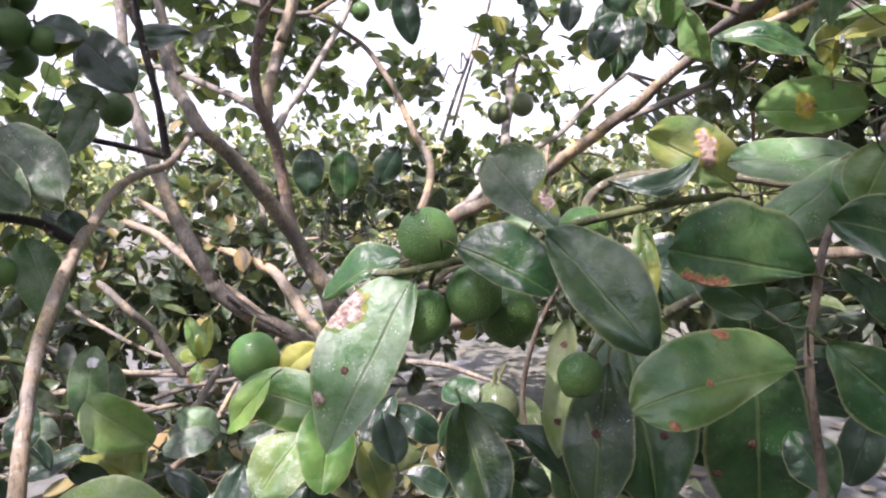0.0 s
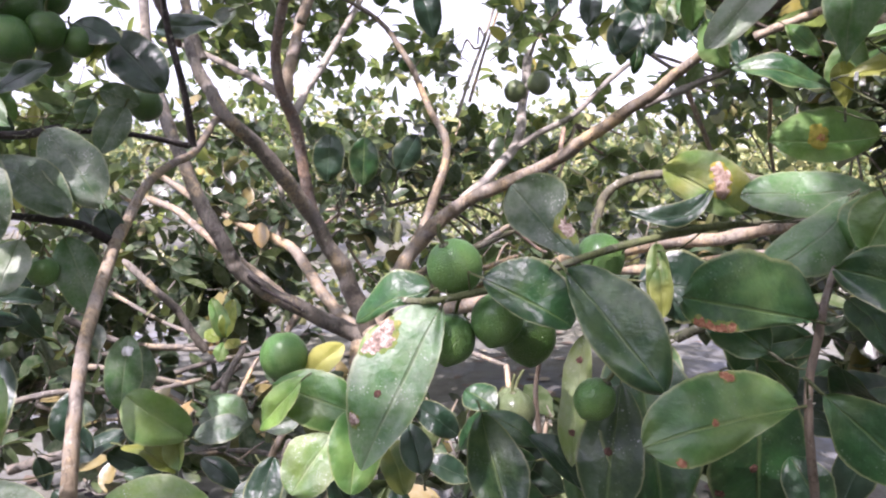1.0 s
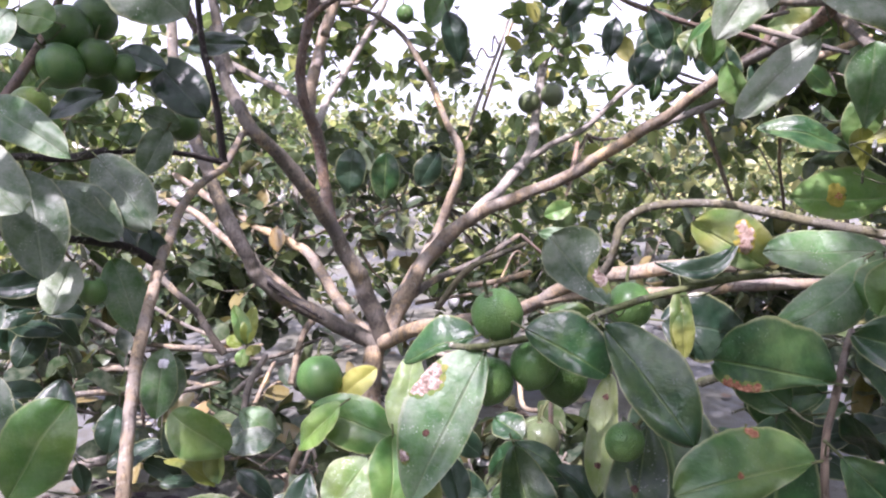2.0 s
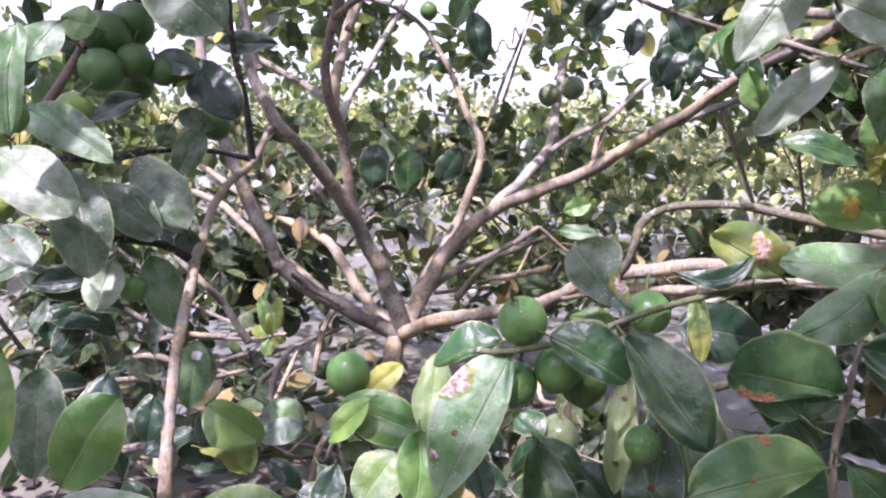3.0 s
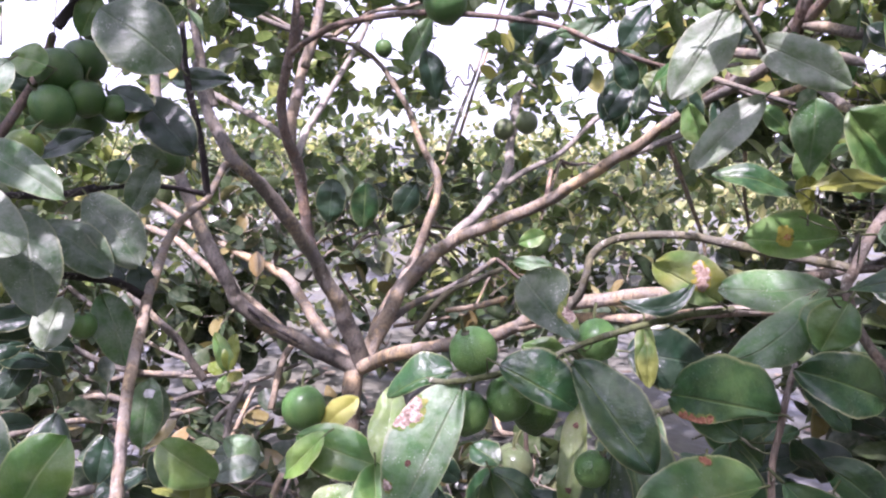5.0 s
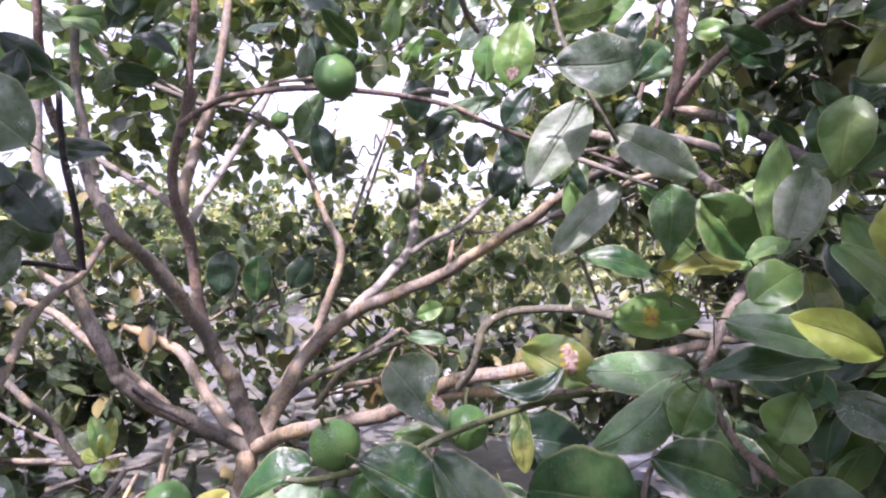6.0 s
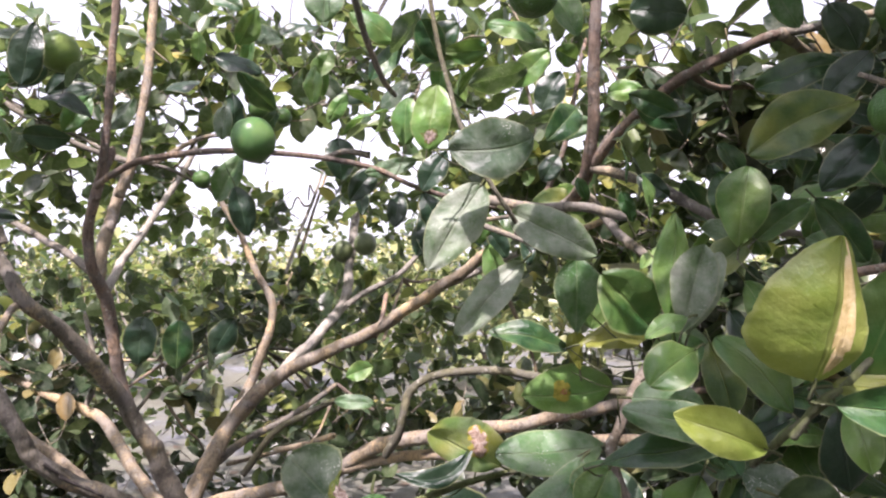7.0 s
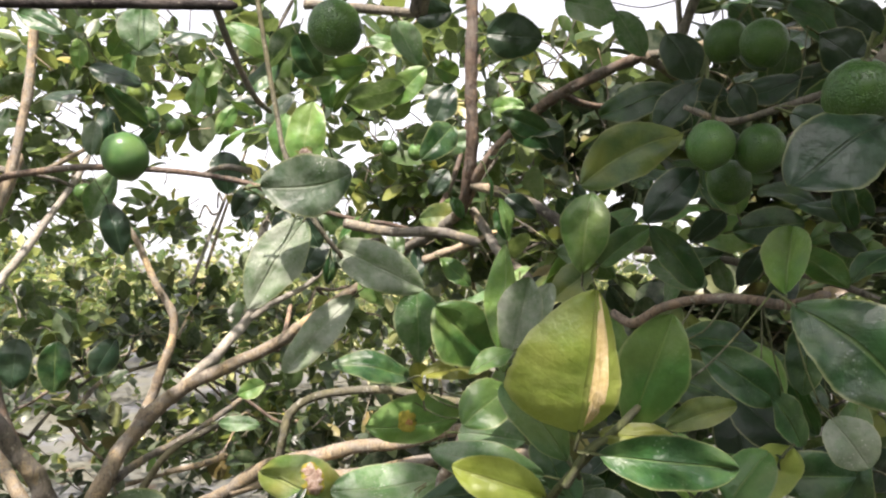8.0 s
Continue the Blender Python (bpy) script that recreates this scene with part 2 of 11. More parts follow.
def rind_material(name, dark, light, blush):
    m, nt, out = shader(name)
    tc = nt.nodes.new("ShaderNodeTexCoord")
    info = nt.nodes.new("ShaderNodeObjectInfo")
    pos = tc.outputs["Object"]
    v = nt.nodes.new("ShaderNodeTexVoronoi")
    v.inputs["Scale"].default_value = 620
    nt.links.new(pos, v.inputs["Vector"])
    pores = ramp(nt, v.outputs["Distance"], [(0.12, 0.0), (0.50, 1.0)])
    n = noise_tex(nt, 45, 3, 0.6, pos)
    tone = math_node(nt, 'ADD', math_node(nt, 'MULTIPLY', n, 0.7), math_node(nt, 'MULTIPLY', info.outputs["Random"], 0.3))
    col = mix_rgb(nt, tone, dark, light)
    col = mix_rgb(nt, ramp(nt, noise_tex(nt, 22, 2, 0.5, pos), [(0.52, 0.0), (0.75, 0.6)]), col, blush)
    col = mix_rgb(nt, math_node(nt, 'MULTIPLY', math_node(nt, 'SUBTRACT', 1.0, pores), 0.35), col, light)
    scuff = ramp(nt, noise_tex(nt, 150, 5, 0.7, pos), [(0.66, 0.0), (0.74, 0.5)])
    col = mix_rgb(nt, scuff, col, (0.30, 0.30, 0.20))
    finish(nt, out, col, 0.34, pores, 0.0008, 0.5)
    return m


RIND = {
    "lime": rind_material("rind_green", (0.036, 0.112, 0.024), (0.092, 0.205, 0.048), (0.150, 0.235, 0.056)),
    # the green rind darkened for limes that hang in shade
    "limed": rind_material("rind_shade_green", (0.022, 0.072, 0.012), (0.050, 0.125, 0.020), (0.090, 0.160, 0.030)),
    "limey": rind_material("rind_yellow_green", (0.075, 0.150, 0.020), (0.140, 0.225, 0.034), (0.240, 0.290, 0.050)),
    "limeb": rind_material("rind_dull_green", (0.060, 0.090, 0.036), (0.115, 0.150, 0.062), (0.17, 0.19, 0.09)),
}


def patch_material(name, a, b, c, scale=260):
    m, nt, out = shader(name)
    geo = nt.nodes.new("ShaderNodeNewGeometry")
    n = noise_tex(nt, scale, 5, 0.7, geo.outputs["Position"])
    col = ramp(nt, n, [(0.32, a), (0.5, b), (0.66, c)])
    finish(nt, out, col, 0.85, n, 0.0012, 0.2)
    return m


PATCH = {
    "brown": patch_material("blight_brown", (0.070, 0.045, 0.035), (0.210, 0.160, 0.130), (0.440, 0.380, 0.335)),
    "dark": patch_material("blight_dark", (0.030, 0.018, 0.014), (0.085, 0.045, 0.032), (0.20, 0.12, 0.085)),
    "rust": patch_material("blight_rust", (0.11, 0.045, 0.025), (0.20, 0.090, 0.048), (0.34, 0.20, 0.12)),
    "pink": patch_material("blight_pink_tan", (0.16, 0.095, 0.065), (0.38, 0.27, 0.21), (0.58, 0.48, 0.41)),
    "halo": patch_material("blight_halo", (0.060, 0.105, 0.026), (0.110, 0.140, 0.036), (0.190, 0.185, 0.055), 120),
    "orange": patch_material("blight_orange", (0.26, 0.10, 0.04), (0.42, 0.20, 0.09), (0.52, 0.33, 0.20)),
    "gold": patch_material("blight_yellow_halo", (0.150, 0.165, 0.030), (0.300, 0.270, 0.045), (0.420, 0.360, 0.070), 120),
    "tan": patch_material("blight_tan", (0.34, 0.27, 0.10), (0.48, 0.38, 0.18), (0.58, 0.48, 0.28), 120),
    "white": patch_material("bird_dropping", (0.50, 0.50, 0.48), (0.68, 0.68, 0.66), (0.80, 0.80, 0.78)),
}


# ---- building blocks ----
ORIGIN = {}


def thing(name, at, label, category, group=""):
    """An Empty that parents the parts of one thing."""
    ob = new(name)
    ob.location = at
    ob.empty_display_size = 0.05
    ORIGIN[ob.name] = Vector(at)
    return tagged(ob, label, category, group)


def mesh_of(name, verts, faces, uvs=None, smooth=True):
    me = bpy.data.meshes.new(name)
    me.from_pydata(verts, [], faces)
    if uvs is not None:
        layer = me.uv_layers.new(name="blade")
        idx = np.empty(len(me.loops), dtype=np.int32)
        me.loops.foreach_get("vertex_index", idx)
        layer.data.foreach_set("uv", np.asarray(uvs, dtype=np.float32)[idx].ravel())
    me.polygons.foreach_set("use_smooth", [smooth] * len(me.polygons))
    me.update()
    return me


def part(name, verts, faces, material, parent, label="", at=None, uvs=None):
    """One mesh object under a thing or a part; verts in world metres, origin at `at`."""
    base = ORIGIN[parent.name] if parent else Vector((0, 0, 0))
    at = Vector(at) if at is not None else base
    me = mesh_of(name, (np.asarray(verts, dtype=float) - np.array(at)).tolist(), faces, uvs)
    me.materials.append(material)
    ob = new(name, me)
    ob.parent = parent
    ob.location = at - base
    ORIGIN[ob.name] = at
    return tagged(ob, label)


def spline(pts, n):
    """Smooth line through the points (Catmull-Rom), about n samples."""
    p = [Vector(q) for q in pts]
    p = [p[0] * 2 - p[1]] + p + [p[-1] * 2 - p[-2]]
    out = []
    k = max(2, n // (len(p) - 3))
    for i in range(1, len(p) - 2):
        a, b, c, d = p[i - 1:i + 3]
        for j in range(k):
            t = j / k
            out.append(0.5 * ((2 * b) + (c - a) * t + (2 * a - 5 * b + 4 * c - d) * t * t + (3 * b - a - 3 * c + d) * t ** 3))
    return out + [p[-2]]


def tube(pts, r0, r1, sides=10, lump=0.12, n=40, seed=0):
    """A tapering, slightly knobbly tube along a smooth line."""
    line = spline(pts, n)
    verts, faces = [], []
    side = None
    if r0 > 0.005:   # old wood runs in short, slightly crooked lengths
        line = [q + Vector((noise.noise(q * 11 + Vector((seed, 0, 0))), noise.noise(q * 11 + Vector((0, seed, 9))), noise.noise(q * 11 + Vector((4, 0, seed))))) * r0 * 0.35
                for q in line]
    for i, q in enumerate(line):
        way = (line[min(i + 1, len(line) - 1)] - line[max(i - 1, 0)]).normalized()
        if side is None:
            side = way.orthogonal().normalized()
        side = (side - way * side.dot(way)).normalized()
        up = way.cross(side)
        f = i / (len(line) - 1)
        r = r0 + (r1 - r0) * f
        r *= (1.0, 0.92, 0.70, 0.35)[max(0, i - len(line) + 4)] if r1 > 0.003 else 1.0
        r *= 1 + lump * 0.8 * noise.noise(Vector((f * 9 + seed * 3.1, seed, 0.3)))
        for s in range(sides):
            a = 2 * math.pi * s / sides
            o = side * math.cos(a) + up * math.sin(a)
            rr = r * (1 + lump * noise.noise(q * (0.35 / max(r, 0.003)) + o * 0.8 + Vector((seed, 0, 0))))
            verts.append(q + o * rr)
    for i in range(len(line) - 1):
        for s in range(sides):
            t = (s + 1) % sides
            faces.append((i * sides + s, i * sides + t, (i + 1) * sides + t, (i + 1) * sides + s))
    for i, rev in ((0, True), (len(line) - 1, False)):
        ring = [i * sides + s for s in range(sides)]
        faces.append(tuple(reversed(ring)) if rev else tuple(ring))
    return [tuple(v) for v in verts], faces


COUNT = [0]


def limb(parent, name, pts, r0, r1, bark):
    COUNT[0] += 1
    if r0 > 0.0075:
        r0, r1 = r0 * 0.79, r1 * 0.86
    v, f = tube(pts, r0, r1, 12 if r0 > 0.012 else 8, 0.16 if r0 > 0.006 else 0.10, 14 * len(pts), COUNT[0])
    return part(name, v, f, BARK[bark], parent, at=pts[0])


def twig(parent, a, b, r=0.0006, bark="twigg"):
    COUNT[0] += 1
    a, b = Vector(a), Vector(b)
    m = (a + b) / 2 + Vector((0, 0, -0.10)) * (b - a).length
    v, f = tube([a, m, b], r * 1.3, r, 6, 0.05, 10, COUNT[0])
    return part("twig", v, f, BARK[bark], parent, at=a)


def leaf(parent, base, tip, width, facing, kind, bend=0.06, fold=0.0, sway=0.0, shape="e", notch=None, scars=(),
         lobes=(1.0, 1.0), peak=None, blunt=0.57):
    """One citrus leaf with its stalk. bend: bow of the midrib towards `facing`; fold: degrees by which the halves rise;
    sway: sideways bow; notch: (side, place) of an eaten edge; scars: (across, along, size, kind); lobes: width of either half;
    peak: where either half is widest; blunt: the lower, the rounder the ends."""
    COUNT[0] += 1
    seed = COUNT[0] * 1.37
    base, tip = Vector(base), Vector(tip)
    along = tip - base
    length = along.length
    along.normalize()
    up = Vector(facing)
    up = (up - along * up.dot(along)).normalized()
    side = along.cross(up)
    NV, NU = 34, 10
    lift = math.tan(radians(fold if fold else 7 + 5 * math.sin(seed * 2.3)))   # most blades are slightly folded
    skew = 1.0 + 0.16 * math.sin(seed * 5.0)   # some leaves are fuller towards the tip

    def half(v, u=0.0):
        if peak:
            j = 0 if u > 0 else 1
            return 0.5 * width * lobes[j] * max(0.0, math.sin(math.pi * v ** (math.log(0.5) / math.log(peak[j])))) ** blunt
        if shape == "o":
            return 0.5 * width * (max(0.0, math.sin(math.pi * v ** 1.35)) ** 0.60)
        if shape == "k":
            return 0.5 * width * (max(0.0, math.sin(math.pi * v ** 0.66)) ** 0.72)
        return 0.5 * width * (max(0.0, math.sin(math.pi * v ** skew)) ** 0.57)

    def point(u, v):
        w = half(min(max(v, 0.0), 1.0), u)
        w *= 1 + 0.024 * abs(math.sin(v * 33 + seed + 0.6 * math.sin(v * 17 + seed))) * abs(u) ** 3 + 0.09 * noise.noise(Vector((v * 4, seed, 2.0 * (u > 0))))
        if notch and u * notch[0] > 0:
            w *= 1 - 0.55 * math.exp(-((v - notch[1]) / 0.13) ** 2) * (0.85 + 0.3 * noise.noise(Vector((v * 30, seed, 5))))
        s = 4 * v * (1 - v)
        q = base + along * (length * v) + up * (bend * length * s) + side * (sway * length * s)
        q += side * (u * w)
        q += up * (abs(u) * w * lift)
        edge = abs(u) ** 2
        q += up * (0.034 * length * edge * math.sin(v * 8 + seed + (1.7 if u > 0 else 0)))
        q -= up * (0.10 * w * abs(u) ** 4)
        q += up * (0.055 * length * noise.noise(Vector((u * 1.3 + seed, v * 3.2, seed))))
        q += up * (0.012 * length * noise.noise(Vector((u * 3.5 + seed, v * 9.0, seed))))
        q -= up * (0.0012 * math.exp(-(u / 0.12) ** 2))
        return q

    verts, uvs, faces = [], [], []
    for i in range(NV + 1):
        v = 0.004 + 0.992 * i / NV
        for j in range(NU + 1):
            u = -1 + 2 * j / NU
            verts.append(tuple(point(u, v)))
            uvs.append((u, v))
    for i in range(NV):
        for j in range(NU):
            a = i * (NU + 1) + j
            faces.append((a, a + 1, a + NU + 2, a + NU + 1))
    ob = part("leaf", verts, faces, LEAF[kind], parent, at=base, uvs=uvs)
    st, sf = tube([point(0, 0) - along * 0.011 - up * 0.003, point(0, 0) - along * 0.004, point(0, 0.03)], 0.0011, 0.0009, 6, 0.05, 8, seed)
    part("leaf_stalk", st, sf, BARK["twigg"], ob, at=base)

    def blot(u0, v0, ru, rv, material, rise, name, k):
        vs, fs = [], []
        rings, segs = 3, 26
        for r in range(rings + 1):
            for s in range(segs):
                a = 2 * math.pi * s / segs
                e = (r / rings) * (1 + 0.40 * noise.noise(Vector((math.cos(a) * 1.8, math.sin(a) * 1.8, seed + k))) + 0.22 * noise.noise(Vector((math.cos(a) * 5, math.sin(a) * 5, seed - k))))
                u = min(0.99, max(-0.99, u0 + ru * e * math.cos(a)))
                v = min(0.98, max(0.02, v0 + rv * e * math.sin(a)))
                p = point(u, v)
                n = (point(u + 0.02, v) - point(u - 0.02, v)).cross(point(u, v + 0.01) - point(u, v - 0.01))
                n = n.normalized() if n.length > 1e-12 else up
                if n.dot(up) < 0:
                    n = -n
                vs.append(tuple(p + n * rise * (1.0 if r < rings else 0.3)))
        for r in range(rings):
            for s in range(segs):
                t = (s + 1) % segs
                fs.append((r * segs + s, r * segs + t, (r + 1) * segs + t, (r + 1) * segs + s))
        part(name, vs, fs, PATCH[material], ob, at=base)

    for k, (u0, v0, size, tint) in enumerate(scars):
        ru = size / max(half(v0, u0), 0.004)
        rv = size / length
        if tint == "strip":
            blot(u0, v0, 0.26, 0.44, "tan", 0.0005, "blight_patch", k)
            continue
        if tint in ("brown", "pink", "rust", "spot"):
            blot(u0, v0, ru * 1.3, rv * 1.3, "gold" if tint == "pink" else "halo", 0.0004, "blight_halo", k)
        real = {"spot": "orange", "yellow": "gold", "hole": "dark"}.get(tint, tint)
        blot(u0, v0, ru, rv, real, 0.0009, "blight_spot", k + 20)
    return ob


def lime(at, radius, kind, lean, label):
    """A lime: pitted rind, blunt nipple at the lower end, calyx button and stalk at the top."""
    COUNT[0] += 1
    random.seed(COUNT[0])
    rows, segs = 22, 32
    verts, faces = [], []
    turn = Euler((radians(lean[0]), radians(lean[1]), random.random() * 6)).to_matrix()
    for i in range(rows + 1):
        a = math.pi * i / rows
        r, z = math.sin(a), math.cos(a)
        tall = 1.04 + 0.10 * math.exp(-((math.pi - a) / 0.22) ** 2) - 0.05 * math.exp(-(a / 0.25) ** 2)
        for s in range(segs):
            b = 2 * math.pi * s / segs
            q = Vector((r * math.cos(b), r * math.sin(b), z * tall))
            q *= 1 + 0.02 * noise.noise(q * 1.6 + Vector((COUNT[0], 0, 0)))
            verts.append(tuple(Vector(at) + turn @ (q * radius)))
    for i in range(rows):
        for s in range(segs):
            t = (s + 1) % segs
            faces.append((i * segs + s, (i + 1) * segs + s, (i + 1) * segs + t, i * segs + t))
    body = part("lime", verts, faces, RIND[kind], None, at=at)
    tagged(body, label, "lime", "limes on the tree")
    top = Vector(at) + turn @ Vector((0, 0, radius * 0.97))
    way = turn @ Vector((0, 0, 1))
    v, f = tube([top - way * 0.001, top + way * 0.0012, top + way * 0.002], 0.0042, 0.0024, 8, 0.3, 6, COUNT[0])
    part("calyx", v, f, BARK["twigg"], body, at=top)
    v, f = tube([top, top + way * 0.008, top + way * 0.018 + Vector((0.003, 0.002, 0))], 0.0016, 0.0014, 6, 0.1, 8, COUNT[0])
    part("stalk", v, f, BARK["twigg"], body, at=top)
    return body


TEMPLATE = np.array([(0, 0, 0), (0.30, 0.30, 0.05), (0.34, 0, 0.0), (0.30, -0.30, 0.05), (0.70, 0.27, 0.05), (0.70, 0, 0.0), (0.70, -0.27, 0.05), (1.0, 0, -0.05)])
TEMPLATE_FACES = [(0, 3, 2), (0, 2, 1), (2, 3, 6, 5), (1, 2, 5, 4), (5, 6, 7), (4, 5, 7)]
ROUND = np.array([(0, 0, 0)] + [(x, w * q, 0.10 * abs(q) * w * 3) for x, w in ((0.10, 0.13), (0.28, 0.25), (0.50, 0.29), (0.72, 0.25), (0.90, 0.13)) for q in (1, 0, -1)] + [(1.0, 0, 0)])
ROUND_FACES = [(0, 2, 1), (0, 3, 2)] + [(1 + 3 * i + j, 2 + 3 * i + j, 5 + 3 * i + j, 4 + 3 * i + j) for i in range(4) for j in range(2)] + [(13, 14, 16), (14, 15, 16)]


def leaf_cloud(centre, radii, count, size, seed, form=TEMPLATE):
    """Leaves in small sprigs scattered through an uneven ellipsoid: vertices, faces and sprig places."""
    rng = np.random.default_rng(seed)
    per = 6
    sprigs = max(1, count // per)
    d = rng.normal(size=(sprigs, 3))
    d /= np.linalg.norm(d, axis=1)[:, None]
    rad = rng.random(sprigs) ** (1 / 2.2) * (0.75 + 0.5 * rng.random(sprigs))
    heart = np.array(centre) + d * rad[:, None] * np.array(radii)
    way = rng.normal(size=(sprigs, 3)) * 0.7 + d * 0.6 + np.array((0, 0, 0.25))
    way /= np.linalg.norm(way, axis=1)[:, None]
    n = sprigs * per
    hp = np.repeat(heart, per, 0)
    hw = np.repeat(way, per, 0)
    hp = hp + hw * (rng.random((n, 1)) - 0.5) * size * 1.6
    x = hw * 0.55 + rng.normal(size=(n, 3)) * 0.75 + np.array((0, 0, -0.12))
    x /= np.linalg.norm(x, axis=1)[:, None]
    up = np.array((0, 0, 1.0)) * 0.8 + rng.normal(size=(n, 3)) * 0.6
    y = np.cross(up, x)
    y /= np.linalg.norm(y, axis=1)[:, None]
    z = np.cross(x, y)
    s = size * (0.55 + 0.75 * rng.random(n))[:, None, None]
    wide = (0.85 + 0.35 * rng.random(n))[:, None]
    curl = (rng.random(n) - 0.35)[:, None] * 0.45
    tx, ty, tz = form[:, 0], form[:, 1], form[:, 2]
    lx = np.broadcast_to(tx, (n, len(form)))
    ly = ty[None] * wide
    lz = tz[None] * (0.4 + 1.6 * rng.random((n, 1))) - curl * tx[None] ** 2
    v = hp[:, None] + s * (lx[..., None] * x[:, None] + ly[..., None] * y[:, None] + lz[..., None] * z[:, None])
    return v.reshape(-1, 3), n, heart, way


def foliage(parent, centre, radii, count, size, kind, seed, core=None):
    """A mass of small leaves with its fine twigs, as one mesh of uncountable leaves and one of twigs."""
    v, n, heart, way = leaf_cloud(centre, radii, count, size, seed, ROUND)
    faces = [tuple(17 * i + k for k in f) for i in range(n) for f in ROUND_FACES]
    ob = part("foliage", v, faces, FOLIAGE[kind], parent, at=centre)
    ob["kind"] = "stuff"
    root = Vector(core if core is not None else centre)
    tv, tf = [], []
    for h, w in zip(heart, way):
        h, w = Vector(h), Vector(w)
        a = h - w * size * 1.3 + (root - h).normalized() * 0.03
        vs, fs = tube([a, h - w * size * 0.5, h + w * size * 0.8], 0.0022, 0.0010, 4, 0.0, 6, 0)
        o = len(tv)
        tv += vs
        tf += [tuple(o + k for k in f) for f in fs]
    tw = part("twig", tv, tf, BARK["bark"], parent, at=centre)
    tw["kind"] = "stuff"
    return ob


# ---- ground ----
def ground_material():
    m, nt, out = shader("dry_soil")
    tc = nt.nodes.new("ShaderNodeTexCoord")
    pos = tc.outputs["Object"]
    a = noise_tex(nt, 0.9, 4, 0.6, pos)
    b = noise_tex(nt, 14, 6, 0.7, pos)
    c = noise_tex(nt, 120, 4, 0.7, pos)
    col = ramp(nt, a, [(0.36, (0.150, 0.150, 0.108)), (0.48, (0.152, 0.156, 0.128)), (0.58, (0.145, 0.155, 0.160)), (0.7, (0.215, 0.228, 0.262))])
    col = mix_rgb(nt, ramp(nt, b, [(0.40, 0.7), (0.60, 0.0)]), col, (0.110, 0.108, 0.086))
    finish(nt, out, col, 0.95, math_node(nt, 'ADD', b, math_node(nt, 'MULTIPLY', c, 0.3)), 0.02, 0.1)
    return m


def build_ground():
    rings = [0.0] + [0.35 * 1.17 ** k for k in range(60)]
    segs = 64
    verts, faces = [(0, 1.5, 0.0)], []
    for r in rings[1:]:
        for s in range(segs):
            a = 2 * math.pi * s / segs
            x, y = r * math.cos(a), 1.5 + r * math.sin(a)
            z = 0.05 * noise.noise(Vector((x * 0.6, y * 0.6, 3))) + 0.015 * noise.noise(Vector((x * 4, y * 4, 7))) if r < 60 else 0
            verts.append((x, y, z))
    for s in range(segs):
        faces.append((0, 1 + s, 1 + (s + 1) % segs))
    for i in range(len(rings) - 2):
        for s in range(segs):
            t = (s + 1) % segs
            a = 1 + i * segs
            faces.append((a + s, a + segs + s, a + segs + t, a + t))
    ob = part("ground", verts, faces, ground_material(), None, at=(0, 0, 0))
    tagged(ob, "dry grey-brown bare orchard soil with clods and litter", "ground", kind="structure")


build_ground()


def litter(name, label, n, spot, size, stops, seed):
    """Dry fallen leaves lying on the soil; spot(rng) gives the place of each."""
    rng = np.random.default_rng(seed)
    v = []
    f = []
    for i in range(n):
        x, y = spot(rng)
        z = 0.05 * noise.noise(Vector((x * 0.6, y * 0.6, 3))) + 0.015 * noise.noise(Vector((x * 4, y * 4, 7))) + 0.012
        a, s = rng.random() * 6.3, size * (1 + 0.8 * rng.random())
        c, sn = math.cos(a), math.sin(a)
        k = rng.random(3) - 0.5
        for t in TEMPLATE:
            px, py, pz = t[0] - 0.5, t[1] * 1.1, t[2] * 3 * k[0] + abs(t[1]) * 0.5 * (k[1] + 0.5) + (t[0] - 0.5) * 0.4 * k[2]
            v.append((x + s * (c * px - sn * py), y + s * (sn * px + c * py), z + s * abs(pz)))
        f += [tuple(8 * i + q for q in face) for face in TEMPLATE_FACES]
    m, nt, out = shader(name)
    geo = nt.nodes.new("ShaderNodeNewGeometry")
    finish(nt, out, ramp(nt, geo.outputs["Random Per Island"], stops), 0.8, spec=0.2)
    ob = part(name, v, f, m, None, at=(0, 1.5, 0))
    tagged(ob, label, "leaf litter", kind="stuff")


litter("leaf_litter", "dry brown fallen leaves scattered on the soil", 500, lambda r: (r.normal(-0.2, 1.6), 1.0 + abs(r.normal(1.2, 1.6))), 0.05,
       [(0.0, (0.06, 0.048, 0.038)), (0.5, (0.14, 0.108, 0.078)), (0.8, (0.22, 0.18, 0.13)), (1.0, (0.28, 0.26, 0.18))], 5)

def shade_litter_spot(r):
    """A place in the uneven dark round that stands in for shade under the tree, thinning out at its rim."""
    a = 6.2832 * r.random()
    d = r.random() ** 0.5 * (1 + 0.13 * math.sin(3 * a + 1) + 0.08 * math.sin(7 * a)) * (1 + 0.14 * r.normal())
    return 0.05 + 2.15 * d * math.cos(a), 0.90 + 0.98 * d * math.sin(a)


# leaf litter coloured near-black, which paints the tree's shade onto the ground
litter("shade_litter", "dark brown fallen leaves under the branches, near-black in place of shade", 9000, shade_litter_spot, 0.034,
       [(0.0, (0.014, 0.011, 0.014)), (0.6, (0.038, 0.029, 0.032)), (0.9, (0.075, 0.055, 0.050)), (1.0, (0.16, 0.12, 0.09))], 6)

